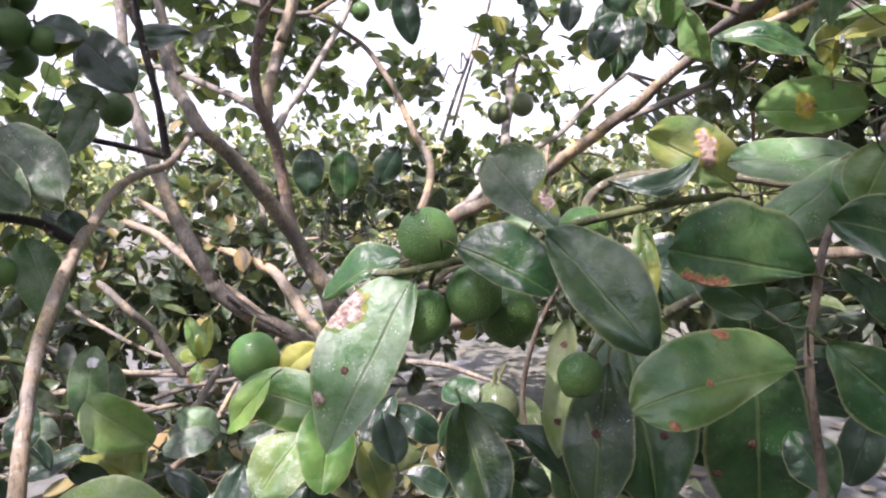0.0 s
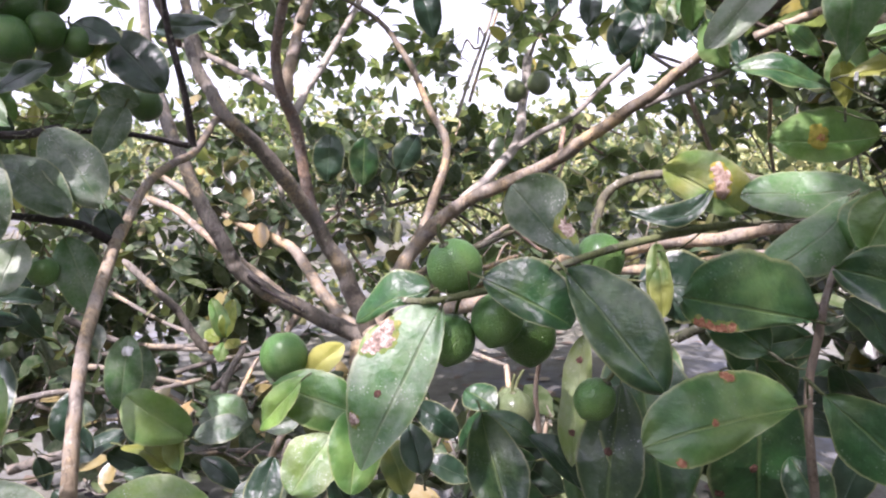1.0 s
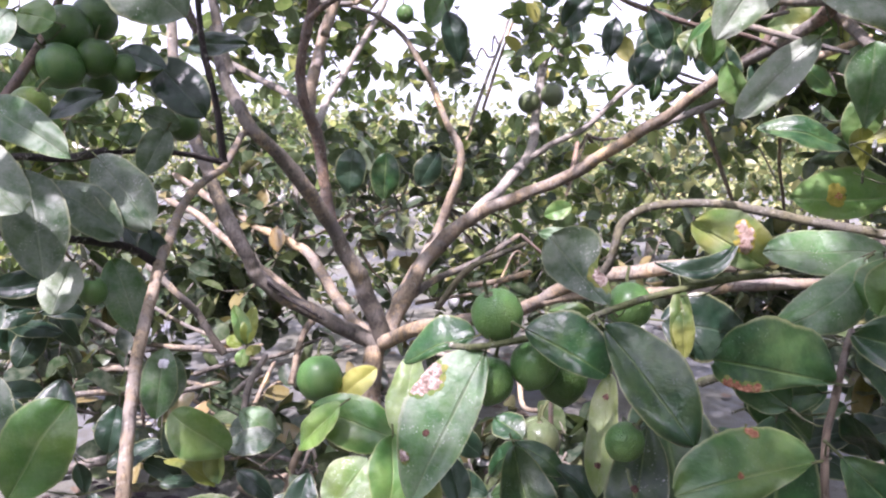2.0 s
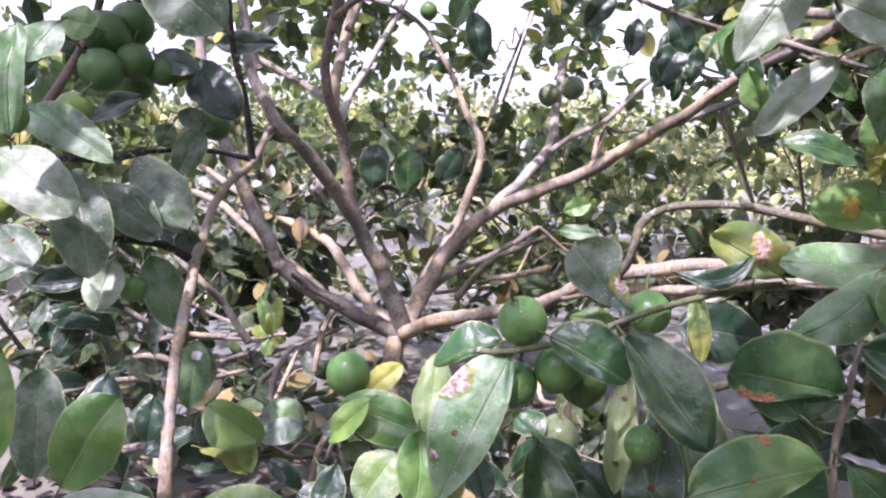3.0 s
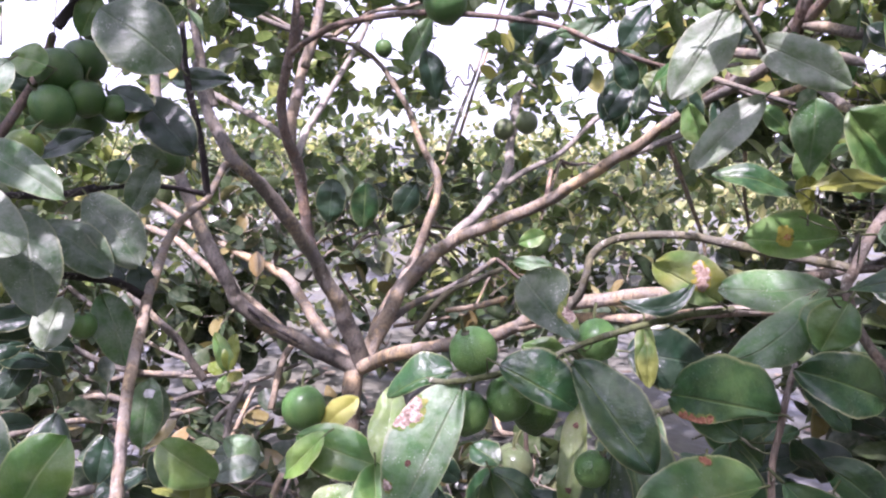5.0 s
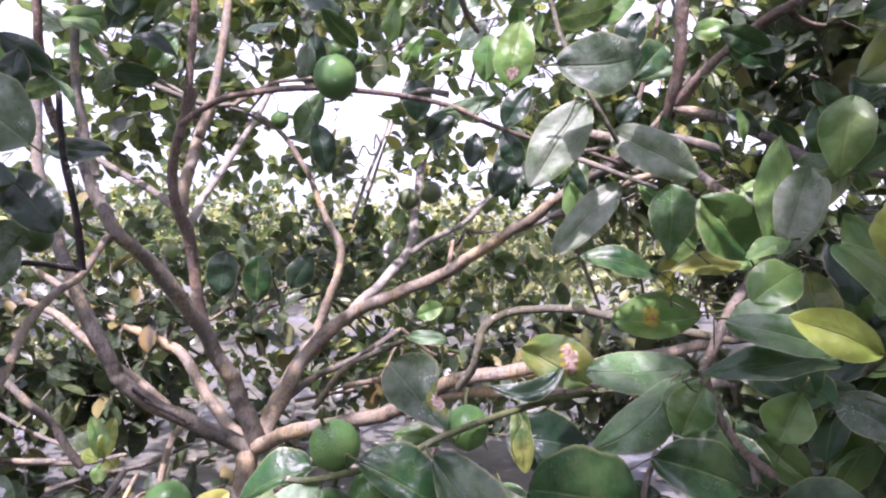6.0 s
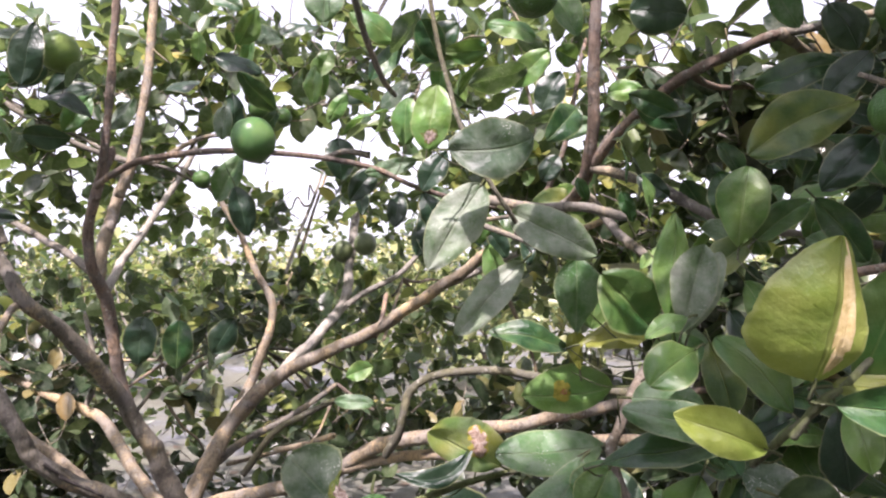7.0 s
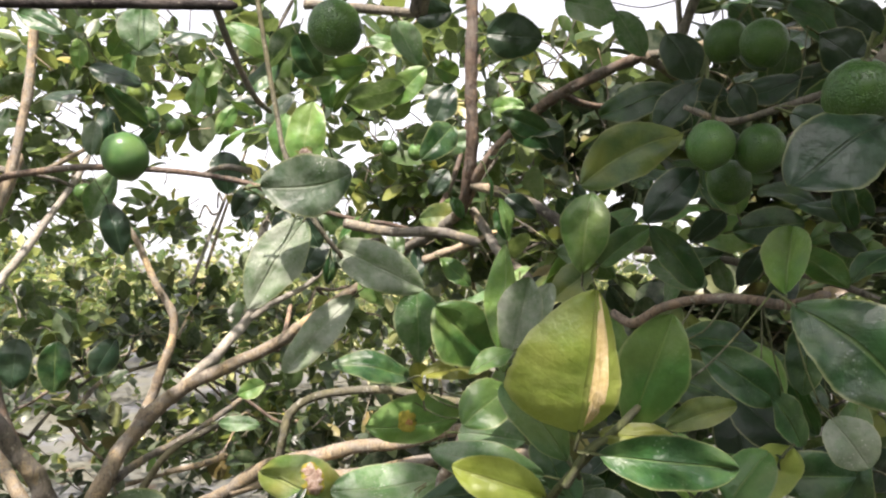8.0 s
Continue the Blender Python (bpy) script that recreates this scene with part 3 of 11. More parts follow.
# ---- far rows of the orchard ----
def orchard_tree(at, height, spread, count, size, kind, seed, label, group):
    """A lime bush: low forked trunk, limbs and an uneven crown."""
    rng = np.random.default_rng(seed)
    x, y = at
    t = thing("lime_tree", (x, y, 0), label, "tree", group)
    v, f = tube([(x, y, -0.05), (x + 0.02, y, height * 0.12), (x, y + 0.02, height * 0.24)], 0.055, 0.045, 10, 0.2, 12, seed)
    part("trunk", v, f, BARK["bark"], t, at=(x, y, 0))
    for k in range(6):
        a = k * 1.05 + rng.random()
        r = spread * (0.45 + 0.3 * rng.random())
        p = [(x, y, height * 0.2), (x + 0.4 * r * math.cos(a), y + 0.4 * r * math.sin(a), height * 0.42), (x + r * math.cos(a), y + r * math.sin(a), height * (0.6 + 0.3 * rng.random()))]
        v, f = tube(p, 0.030, 0.010, 8, 0.2, 14, seed + k)
        part("limb", v, f, BARK["bark"], t, at=p[0])
    lobes = 7
    for k in range(lobes):
        a = 2 * math.pi * k / lobes + rng.random() * 0.6
        r = spread * (0.35 + 0.25 * rng.random()) if k else 0
        z = height * (0.45 + 0.22 * rng.random()) if k else height * 0.72
        s = spread * (0.42 + 0.14 * rng.random())
        v, n, _, _ = leaf_cloud((x + r * math.cos(a), y + r * math.sin(a), z), (s, s, min(height * 0.30, z * 0.85)), count // lobes, size, seed * 31 + k)
        v[:, 2] = np.maximum(v[:, 2], 0.03)
        faces = [tuple(8 * i + q for q in face) for i in range(n) for face in TEMPLATE_FACES]
        ob = part("crown", v, faces, FOLIAGE[kind], t, at=(x, y, z))
        ob["kind"] = "stuff"
    return t


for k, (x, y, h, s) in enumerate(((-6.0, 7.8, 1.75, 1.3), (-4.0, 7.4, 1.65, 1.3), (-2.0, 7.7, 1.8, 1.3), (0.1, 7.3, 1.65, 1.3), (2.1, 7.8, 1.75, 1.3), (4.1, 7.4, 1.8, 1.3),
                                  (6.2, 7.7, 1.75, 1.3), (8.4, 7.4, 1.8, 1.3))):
    orchard_tree((x, y), h, s, 6500, 0.060, "light", 40 + k, "leafy green lime tree in the next row, crown tinted yellowish for sunlight", "next row of lime trees")
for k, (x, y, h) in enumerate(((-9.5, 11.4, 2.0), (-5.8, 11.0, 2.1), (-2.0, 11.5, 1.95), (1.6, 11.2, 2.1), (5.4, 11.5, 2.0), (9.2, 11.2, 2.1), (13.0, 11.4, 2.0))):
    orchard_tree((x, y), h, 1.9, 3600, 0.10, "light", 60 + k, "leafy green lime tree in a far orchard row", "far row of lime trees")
for k, (x, y) in enumerate(((-4.0, 4.2), (4.6, 4.4), (-3.2, 0.6), (3.6, 0.2))):
    orchard_tree((x, y), 2.2, 1.35, 6000, 0.075, "crown", 80 + k, "leafy dark green lime tree in the same row", "lime trees of the same row")
# unseen trees added behind the camera to keep light off the low front
for k, (x, y, h) in enumerate(((0.2, -2.15, 2.4), (2.4, -2.0, 2.4), (-2.0, -2.2, 2.35), (4.4, -2.0, 2.4), (-4.2, -2.1, 2.4))):
    orchard_tree((x, y), h, 1.40, 9000, 0.095, "crown", 90 + k, "leafy lime tree, unseen, added behind to block light", "opposite row of lime trees")

# ---- the lime tree in front ----
main = thing("lime_tree", (-0.234, 1.577, 0), "spreading lime tree with low forked grey-brown limbs and green leaves", "tree")
limb(main, "trunk", [(-0.2256, 1.6109, 0.6004), (-0.2287, 1.5966, 0.5106), (-0.2321, 1.5893, 0.3370), (-0.2327, 1.5815, 0.1599), (-0.2307, 1.5664, -0.0637)], .030, .034, "barkp")
limb(main, "limb", [(-0.2092, 1.6122, 0.6054), (-0.2289, 1.5837, 0.6846), (-0.2650, 1.5381, 0.7867), (-0.3065, 1.4903, 0.8756), (-0.3421, 1.4307, 0.9533), (-0.3852, 1.3704, 1.0275), (-0.4335, 1.3077, 1.0880), (-0.4763, 1.3071, 1.1557), (-0.5074, 1.3194, 1.2383), (-0.5188, 1.3261, 1.2830)], .027, .0105, "bark")
limb(main, "limb", [(-0.2893, 1.5622, 0.8150), (-0.3289, 1.5564, 0.9132), (-0.3401, 1.5381, 0.9917), (-0.3527, 1.5213, 1.0798), (-0.3739, 1.4906, 1.1451), (-0.3835, 1.4803, 1.2097), (-0.3779, 1.4693, 1.2674), (-0.3589, 1.4605, 1.3360), (-0.3453, 1.4721, 1.4071)], .018, .011, "barkr")
limb(main, "limb", [(-0.3758, 1.5284, 1.1286), (-0.3766, 1.5609, 1.2057), (-0.3752, 1.6124, 1.2746), (-0.3620, 1.6668, 1.3605), (-0.3398, 1.7034, 1.4596)], .017, .014, "barkp")
limb(main, "limb", [(-0.3739, 1.4906, 1.1451), (-0.4303, 1.5553, 1.1800), (-0.5111, 1.6400, 1.2169), (-0.6185, 1.7462, 1.2665), (-0.7191, 1.8511, 1.3066), (-0.8182, 1.9543, 1.3362)], .012, .008, "bark")
limb(main, "limb", [(-0.3617, 1.5250, 1.1043), (-0.3666, 1.6884, 1.1776), (-0.3471, 1.8019, 1.2511), (-0.3117, 1.8676, 1.3402), (-0.2798, 1.9327, 1.4258), (-0.2506, 1.9983, 1.5151)], .013, .009, "barkw")
limb(main, "limb", [(-0.1998, 1.6552, 0.6195), (-0.1821, 1.8177, 0.6830), (-0.1374, 1.9328, 0.7624), (-0.0949, 1.9981, 0.8477), (-0.0632, 2.0123, 0.9316), (-0.0387, 2.0275, 1.0233), (-0.0376, 2.0379, 1.0891), (-0.0763, 2.0469, 1.1528), (-0.1126, 2.0587, 1.2331), (-0.1740, 2.0747, 1.3449), (-0.2369, 2.0854, 1.4237), (-0.3144, 2.0905, 1.4689)], .021, .0075, "barkp")
limb(main, "limb", [(-0.1978, 1.6347, 0.6175), (-0.1594, 1.6908, 0.7094), (-0.1082, 1.7370, 0.8004), (-0.0323, 1.7519, 0.8812), (0.0563, 1.7135, 0.9431), (0.1816, 1.6755, 1.0013), (0.2944, 1.5893, 1.0763), (0.3911, 1.5031, 1.1548), (0.4720, 1.4166, 1.2344), (0.5220, 1.3340, 1.2795)], .028, .011, "barkp")
limb(main, "limb", [(0.4669, 1.2644, 1.2439), (0.4838, 1.1836, 1.2579), (0.4950, 1.1032, 1.2719), (0.4923, 0.9842, 1.3147)], .011, .010, "barkr")
limb(main, "limb", [(-0.0605, 1.7678, 0.8587), (0.0108, 1.8897, 0.9122), (0.0706, 1.9803, 0.9622), (0.1407, 2.0950, 1.0349), (0.1775, 2.1457, 1.0930), (0.1981, 2.2269, 1.2183), (0.2215, 2.3136, 1.3775)], .019, .017, "barkw")
limb(main, "limb", [(0.1496, 2.1070, 1.0454), (0.2359, 2.1497, 1.1081), (0.3409, 2.1815, 1.1626), (0.4200, 2.2158, 1.2376), (0.5004, 2.2504, 1.3139), (0.5832, 2.2824, 1.3738)], .012, .009, "barkw")
limb(main, "limb", [(0.3941, 1.5512, 1.1383), (0.4622, 1.5780, 1.1678), (0.5319, 1.6050, 1.1981), (0.6184, 1.6337, 1.2364), (0.7236, 1.6848, 1.2852)], .011, .009, "barkw")
limb(main, "limb", [(-0.2187, 1.6112, 0.6007), (-0.2817, 1.6040, 0.6301), (-0.3480, 1.5783, 0.6716), (-0.4235, 1.5438, 0.7224), (-0.4826, 1.5105, 0.7783), (-0.5171, 1.4817, 0.8581), (-0.5645, 1.4758, 0.9568), (-0.6008, 1.4882, 1.0415), (-0.6419, 1.5209, 1.1270), (-0.6807, 1.5560, 1.2275), (-0.7073, 1.5919, 1.3312), (-0.7300, 1.6305, 1.4506)], .026, .0115, "bark")
limb(main, "limb", [(-0.2274, 1.6520, 0.6040), (-0.3135, 1.7752, 0.6292), (-0.3966, 1.8862, 0.7055), (-0.4607, 1.9560, 0.7733), (-0.5108, 1.9779, 0.7927), (-0.6151, 2.0020, 0.8346), (-0.7283, 2.0371, 0.8846), (-0.8251, 2.0920, 0.9277), (-0.9256, 2.1470, 0.9730)], .021, .012, "barkp")
limb(main, "limb", [(-0.3975, 1.5819, 0.7026), (-0.4759, 1.6468, 0.7421), (-0.5604, 1.6922, 0.7878), (-0.6301, 1.7274, 0.8306), (-0.7166, 1.7835, 0.8799), (-0.8213, 1.8370, 0.9162)], .015, .011, "barkp")
limb(main, "limb", [(-0.5108, 1.9779, 0.7927), (-0.5057, 2.0398, 0.8628), (-0.5298, 2.1026, 0.9434), (-0.5848, 2.2183, 1.0440)], .010, .008, "bark")
limb(main, "limb", [(-0.2035, 1.5934, 0.6135), (-0.1391, 1.5214, 0.6595), (-0.0486, 1.4487, 0.6961), (0.0214, 1.3746, 0.7280), (0.0746, 1.3192, 0.7524), (0.1171, 1.2648, 0.7854), (0.1462, 1.2205, 0.8204), (0.2038, 1.1573, 0.8586), (0.2720, 1.1218, 0.8789), (0.3588, 1.0859, 0.8930), (0.4161, 1.0591, 0.9055), (0.5004, 1.0339, 0.9236), (0.6197, 1.0212, 0.9503)], .022, .010, "barkp")
limb(main, "limb", [(0.1766, 1.0553, 0.8594), (0.1915, 1.0214, 0.8984), (0.1957, 1.0066, 0.9320), (0.2028, 1.0110, 0.9582), (0.2234, 1.0049, 0.9801), (0.2629, 0.9979, 0.9932), (0.3322, 0.9804, 0.9986), (0.4117, 0.9505, 0.9876), (0.4780, 0.9201, 0.9762), (0.5550, 0.8900, 0.9648)], .0088, .008, "barkg")
limb(main, "limb", [(0.1252, 1.2458, 0.7921), (0.1934, 1.1914, 0.8205), (0.2526, 1.1450, 0.8366), (0.3163, 1.0974, 0.8451), (0.4091, 1.0532, 0.8691), (0.4930, 1.0071, 0.8833), (0.5928, 0.9602, 0.8900)], .012, .010, "barkp")
limb(main, "limb", [(-0.1465, 1.7207, 0.7043), (-0.0847, 1.8284, 0.7340), (-0.0070, 1.9349, 0.7532), (0.0826, 1.9954, 0.7996), (0.1562, 2.1040, 0.8335)], .013, .009, "bark")
limb(main, "limb", [(-0.1535, 2.0615, 0.6190), (-0.0499, 2.1165, 0.6285), (0.0763, 2.1730, 0.6435)], .008, .006, "barkp")
limb(main, "limb", [(0.2278, 1.7074, 1.0024), (0.2511, 1.7855, 1.0440), (0.2706, 1.8473, 1.1109)], .009, .007, "barkr")
limb(main, "limb", [(-0.3881, 2.4777, 0.7296), (-0.3217, 2.5962, 0.8265), (-0.2525, 2.6538, 0.8583), (-0.1163, 2.8143, 0.8888)], .011, .008, "bark")
limb(main, "limb", [(-0.0069, 2.3553, 1.1689), (0.0432, 2.4323, 1.3271), (0.1041, 2.5139, 1.5117), (0.1279, 2.5303, 1.6108)], .008, .006, "barkw")
limb(main, "limb", [(-0.3437, 1.3734, 1.3106), (-0.2946, 1.2908, 1.3252), (-0.2291, 1.2071, 1.3351), (-0.1526, 1.1426, 1.3391), (-0.0840, 1.1086, 1.3410), (0.0098, 1.0930, 1.3366), (0.0928, 1.0779, 1.3274), (0.1563, 1.0638, 1.3133), (0.2165, 1.0596, 1.2874), (0.3099, 1.0737, 1.2674), (0.3823, 1.0893, 1.2592), (0.4766, 1.1033, 1.2376)], .008, .004, "barkr")
limb(main, "branch", [(0.1478, 1.1052, 1.3449), (0.1073, 1.1279, 1.3530), (0.0691, 1.1297, 1.3375)], .006, .004, "bark")
limb(main, "limb", [(0.4813, 1.0504, 1.2721), (0.4716, 0.9702, 1.2924), (0.4685, 0.9280, 1.3586), (0.4620, 0.9065, 1.4294), (0.4586, 0.8944, 1.5094), (0.4589, 0.8922, 1.5759), (0.4573, 0.8865, 1.7586)], .0125, .0105, "barkr")
limb(main, "limb", [(0.4741, 0.9489, 1.3093), (0.4871, 0.9050, 1.3420), (0.5089, 0.8698, 1.3728), (0.5426, 0.8222, 1.4107), (0.5709, 0.7862, 1.4291), (0.6074, 0.7490, 1.4461), (0.6336, 0.7137, 1.4540)], .010, .009, "barkr")
limb(main, "limb", [(0.4757, 0.9485, 1.3128), (0.5009, 0.9041, 1.2962), (0.5311, 0.8590, 1.2741), (0.5577, 0.8148, 1.2453), (0.5903, 0.7796, 1.2160)], .010, .009, "bark")
limb(main, "limb", [(0.5109, 1.0450, 1.2824), (0.5083, 0.9657, 1.2358), (0.5077, 0.8961, 1.1950), (0.5285, 0.8429, 1.1601)], .010, .008, "bark")
limb(main, "limb", [(0.4813, 1.0504, 1.2721), (0.4527, 1.1070, 1.2433), (0.4292, 1.1929, 1.2246)], .012, .009, "bark")
limb(main, "limb", [(-0.7366, 1.8586, 1.6031), (-0.6291, 1.8423, 1.5348), (-0.5149, 1.8246, 1.4737), (-0.4014, 1.8064, 1.4340), (-0.3207, 1.8128, 1.4328)], .010, .007, "bark")
limb(main, "limb", [(-0.3170, 1.7920, 1.4292), (-0.2341, 1.8766, 1.5101), (-0.1350, 1.9094, 1.5391), (-0.0003, 1.9349, 1.6014), (0.1121, 2.0151, 1.6626)], .008, .006, "barkp")
limb(main, "branch", [(0.2326, 0.6897, 1.1941), (0.2612, 0.6649, 1.1804), (0.2817, 0.6314, 1.1663), (0.2997, 0.5982, 1.1532)], .0034, .002, "bark")
limb(main, "branch", [(0.2517, 0.7875, 1.2068), (0.2621, 0.7350, 1.2057), (0.2791, 0.6813, 1.2049)], .0034, .002, "bark")
limb(main, "branch", [(0.1362, 0.5263, 1.4225), (0.1489, 0.5167, 1.3394), (0.1554, 0.4967, 1.2940), (0.1611, 0.4767, 1.2558), (0.1772, 0.4550, 1.2112), (0.1910, 0.4533, 1.1894), (0.2057, 0.4615, 1.1733)], .0022, .002, "barkg")
limb(main, "branch", [(0.2418, 0.7002, 1.2241), (0.2923, 0.6652, 1.2128), (0.3341, 0.6322, 1.2098), (0.3714, 0.6116, 1.1981)], .006, .005, "bark")
limb(main, "branch", [(0.4295, 1.0643, 1.1974), (0.4868, 1.0252, 1.2215), (0.5297, 0.9801, 1.2422)], .007, .005, "barkp")
limb(main, "branch", [(0.4397, 0.4600, 1.1281), (0.4456, 0.4378, 1.1206), (0.4567, 0.4129, 1.1339), (0.4686, 0.3777, 1.1411), (0.4813, 0.3426, 1.1414), (0.4737, 0.2928, 1.1384), (0.4843, 0.2684, 1.1458)], .004, .0035, "barkr")
limb(main, "branch", [(0.1795, 0.3583, 1.3141), (0.1847, 0.3659, 1.3362), (0.1887, 0.3738, 1.3592)], .004, .003, "bark")
limb(main, "branch", [(0.1671, 0.3812, 1.3410), (0.2019, 0.3610, 1.3343), (0.2352, 0.3412, 1.3266)], .0035, .003, "bark")
limb(main, "branch", [(-0.0513, 0.4655, 1.3515), (-0.0057, 0.4522, 1.3505), (0.0398, 0.4388, 1.3503), (0.0892, 0.4244, 1.3493), (0.1234, 0.4145, 1.3484)], .004, .004, "barkd")
limb(main, "branch", [(0.0961, 0.8305, 1.5077), (0.1170, 0.8790, 1.4675), (0.1478, 0.9249, 1.4210), (0.1733, 0.9703, 1.4096)], .005, .004, "bark")
limb(main, "branch", [(0.4964, 0.4328, 1.3066), (0.5209, 0.4058, 1.2895), (0.5283, 0.3619, 1.2889), (0.5308, 0.3194, 1.2891), (0.5285, 0.2785, 1.2858)], .0028, .0036, "bark")
limb(main, "branch", [(0.5675, 0.5391, 1.4521), (0.5697, 0.5406, 1.4166), (0.5685, 0.5434, 1.3751)], .003, .003, "bark")
limb(main, "limb", [(-0.3327, 0.5345, 0.6648), (-0.3386, 0.5530, 0.7191), (-0.3469, 0.5831, 0.7824), (-0.3553, 0.6207, 0.8295), (-0.3720, 0.6999, 0.8850), (-0.3996, 0.8073, 0.9282), (-0.4258, 0.9571, 0.9832), (-0.4401, 1.1446, 1.0182), (-0.4501, 1.2518, 1.0573), (-0.4501, 1.2961, 1.0814), (-0.4305, 1.3175, 1.0852)], .0086, .0072, "barkp")
limb(main, "branch", [(-0.4325, 1.1262, 1.0286), (-0.4355, 1.1151, 1.0870), (-0.4436, 1.1032, 1.1413), (-0.4537, 1.0924, 1.2027), (-0.4577, 1.0814, 1.2622), (-0.4639, 1.0883, 1.3065)], .0065, .005, "barkd")
limb(main, "branch", [(-0.3903, 0.7641, 0.9098), (-0.4137, 0.7368, 0.9333), (-0.4450, 0.7169, 0.9408), (-0.4817, 0.6863, 0.9458), (-0.5269, 0.6658, 0.9519)], .006, .003, "barkd")
limb(main, "branch", [(-0.4311, 1.1060, 1.0289), (-0.4662, 1.0559, 1.0386), (-0.4806, 0.9547, 1.0417), (-0.4927, 0.8526, 1.0383)], .005, .003, "barkd")
limb(main, "branch", [(-0.4790, 0.8227, 1.0392), (-0.5088, 0.7798, 1.0296), (-0.5348, 0.7387, 1.0301), (-0.5625, 0.6968, 1.0260)], .006, .003, "barkd")
limb(main, "branch", [(-0.5677, 0.7576, 1.0914), (-0.5551, 0.7731, 1.1230), (-0.5478, 0.7994, 1.1597), (-0.5433, 0.8258, 1.1979), (-0.5347, 0.8317, 1.2336)], .006, .005, "barkr")
limb(main, "limb", [(-0.9067, 1.3208, 0.5495), (-0.8244, 1.3256, 0.5656), (-0.7404, 1.3526, 0.5937), (-0.6797, 1.3819, 0.5762), (-0.5720, 1.4301, 0.5421)], .011, .007, "bark")
limb(main, "limb", [(-0.5681, 1.5382, 0.5844), (-0.6102, 1.5015, 0.6795), (-0.6469, 1.4592, 0.7385), (-0.7137, 1.4667, 0.7976)], .012, .009, "bark")
limb(main, "limb", [(-0.9567, 1.6302, 0.5934), (-0.8686, 1.6256, 0.5487), (-0.7411, 1.6313, 0.5625), (-0.5985, 1.6353, 0.5631), (-0.4999, 1.6411, 0.5824)], .008, .006, "bark")
limb(main, "limb", [(-0.4008, 1.1391, 0.5936), (-0.3987, 1.1665, 0.6383), (-0.3799, 1.2142, 0.6801)], .008, .007, "bark")
limb(main, "limb", [(-0.5697, 0.8334, 0.6113), (-0.5075, 0.8382, 0.6302), (-0.4445, 0.8606, 0.6333)], .009, .007, "bark")
limb(main, "limb", [(-0.2998, 1.0247, 0.4930), (-0.2847, 1.0357, 0.5596), (-0.2624, 1.0630, 0.6002), (-0.2396, 1.0971, 0.6196)], .008, .006, "barkp")
limb(main, "limb", [(-0.4198, 1.5801, 0.5036), (-0.4083, 1.6466, 0.6014), (-0.3849, 1.7053, 0.6481)], .010, .010, "barkp")
limb(main, "limb", [(-0.8920, 1.5480, 0.6519), (-0.7874, 1.5903, 0.5901), (-0.6624, 1.6325, 0.5661), (-0.5850, 1.6785, 0.5814)], .010, .009, "bark")
limb(main, "limb", [(-0.8823, 1.1194, 0.5527), (-0.7884, 1.1768, 0.5787), (-0.7061, 1.2309, 0.5862), (-0.6217, 1.3292, 0.5529), (-0.5344, 1.4325, 0.5504)], .008, .006, "bark")
limb(main, "branch", [(-1.1854, 1.7160, 0.5352), (-1.0477, 1.7139, 0.4979), (-0.8814, 1.7163, 0.4845), (-0.7584, 1.7125, 0.4390), (-0.6340, 1.7052, 0.3712)], .007, .005, "barkp")
limb(main, "branch", [(-0.6325, 1.5285, 0.5344), (-0.5543, 1.5840, 0.5512), (-0.4698, 1.6377, 0.5558), (-0.3669, 1.6968, 0.5912)], .006, .005, "bark")
limb(main, "branch", [(-1.0365, 1.8534, 0.7375), (-0.8932, 1.7477, 0.6846), (-0.7501, 1.6922, 0.6287), (-0.6144, 1.6392, 0.5904)], .006, .005, "bark")
limb(main, "branch", [(-0.9176, 2.0804, 0.8711), (-1.0870, 2.1831, 0.9093), (-1.2844, 2.2796, 0.9131), (-1.4923, 2.3697, 0.8788)], .007, .005, "barkp")
limb(main, "branch", [(-0.0692, 1.3602, 0.6527), (0.0123, 1.3120, 0.6538), (0.0892, 1.2612, 0.6394)], .006, .004, "bark")
limb(main, "branch", [(0.3969, 0.7770, 0.7266), (0.4119, 0.7299, 0.7463), (0.4275, 0.6825, 0.7637)], .007, .005, "bark")
limb(main, "branch", [(0.3180, 2.3072, 0.9502), (0.3655, 2.3969, 1.0635), (0.4067, 2.4884, 1.1552)], .006, .004, "barkp")
limb(main, "limb", [(-0.5407, 2.6680, 0.6466), (-0.4815, 2.7564, 0.7380), (-0.3939, 2.8403, 0.8160), (-0.2754, 2.9194, 0.8781)], .009, .007, "bark")
limb(main, "branch", [(-0.5180, 3.0647, 0.8167), (-0.4690, 3.0585, 0.7468), (-0.4189, 3.0533, 0.6413)], .006, .004, "bark")
limb(main, "branch", [(-0.2454, 2.2378, 1.6235), (-0.2710, 2.2922, 1.7278), (-0.3071, 2.3473, 1.8358), (-0.3379, 2.3516, 1.9299)], .006, .004, "bark")
limb(main, "branch", [(0.0337, 2.4113, 1.2245), (0.0811, 2.4631, 1.3902), (0.1401, 2.5149, 1.5830), (0.1913, 2.5668, 1.7619)], .006, .004, "barkp")
limb(main, "branch", [(-0.7403, 1.9658, 1.6166), (-0.6439, 1.9585, 1.5560), (-0.5196, 1.8997, 1.5006), (-0.4158, 1.8422, 1.4471), (-0.2950, 1.8344, 1.4203), (-0.2289, 1.9301, 1.3933)], .006, .004, "bark")
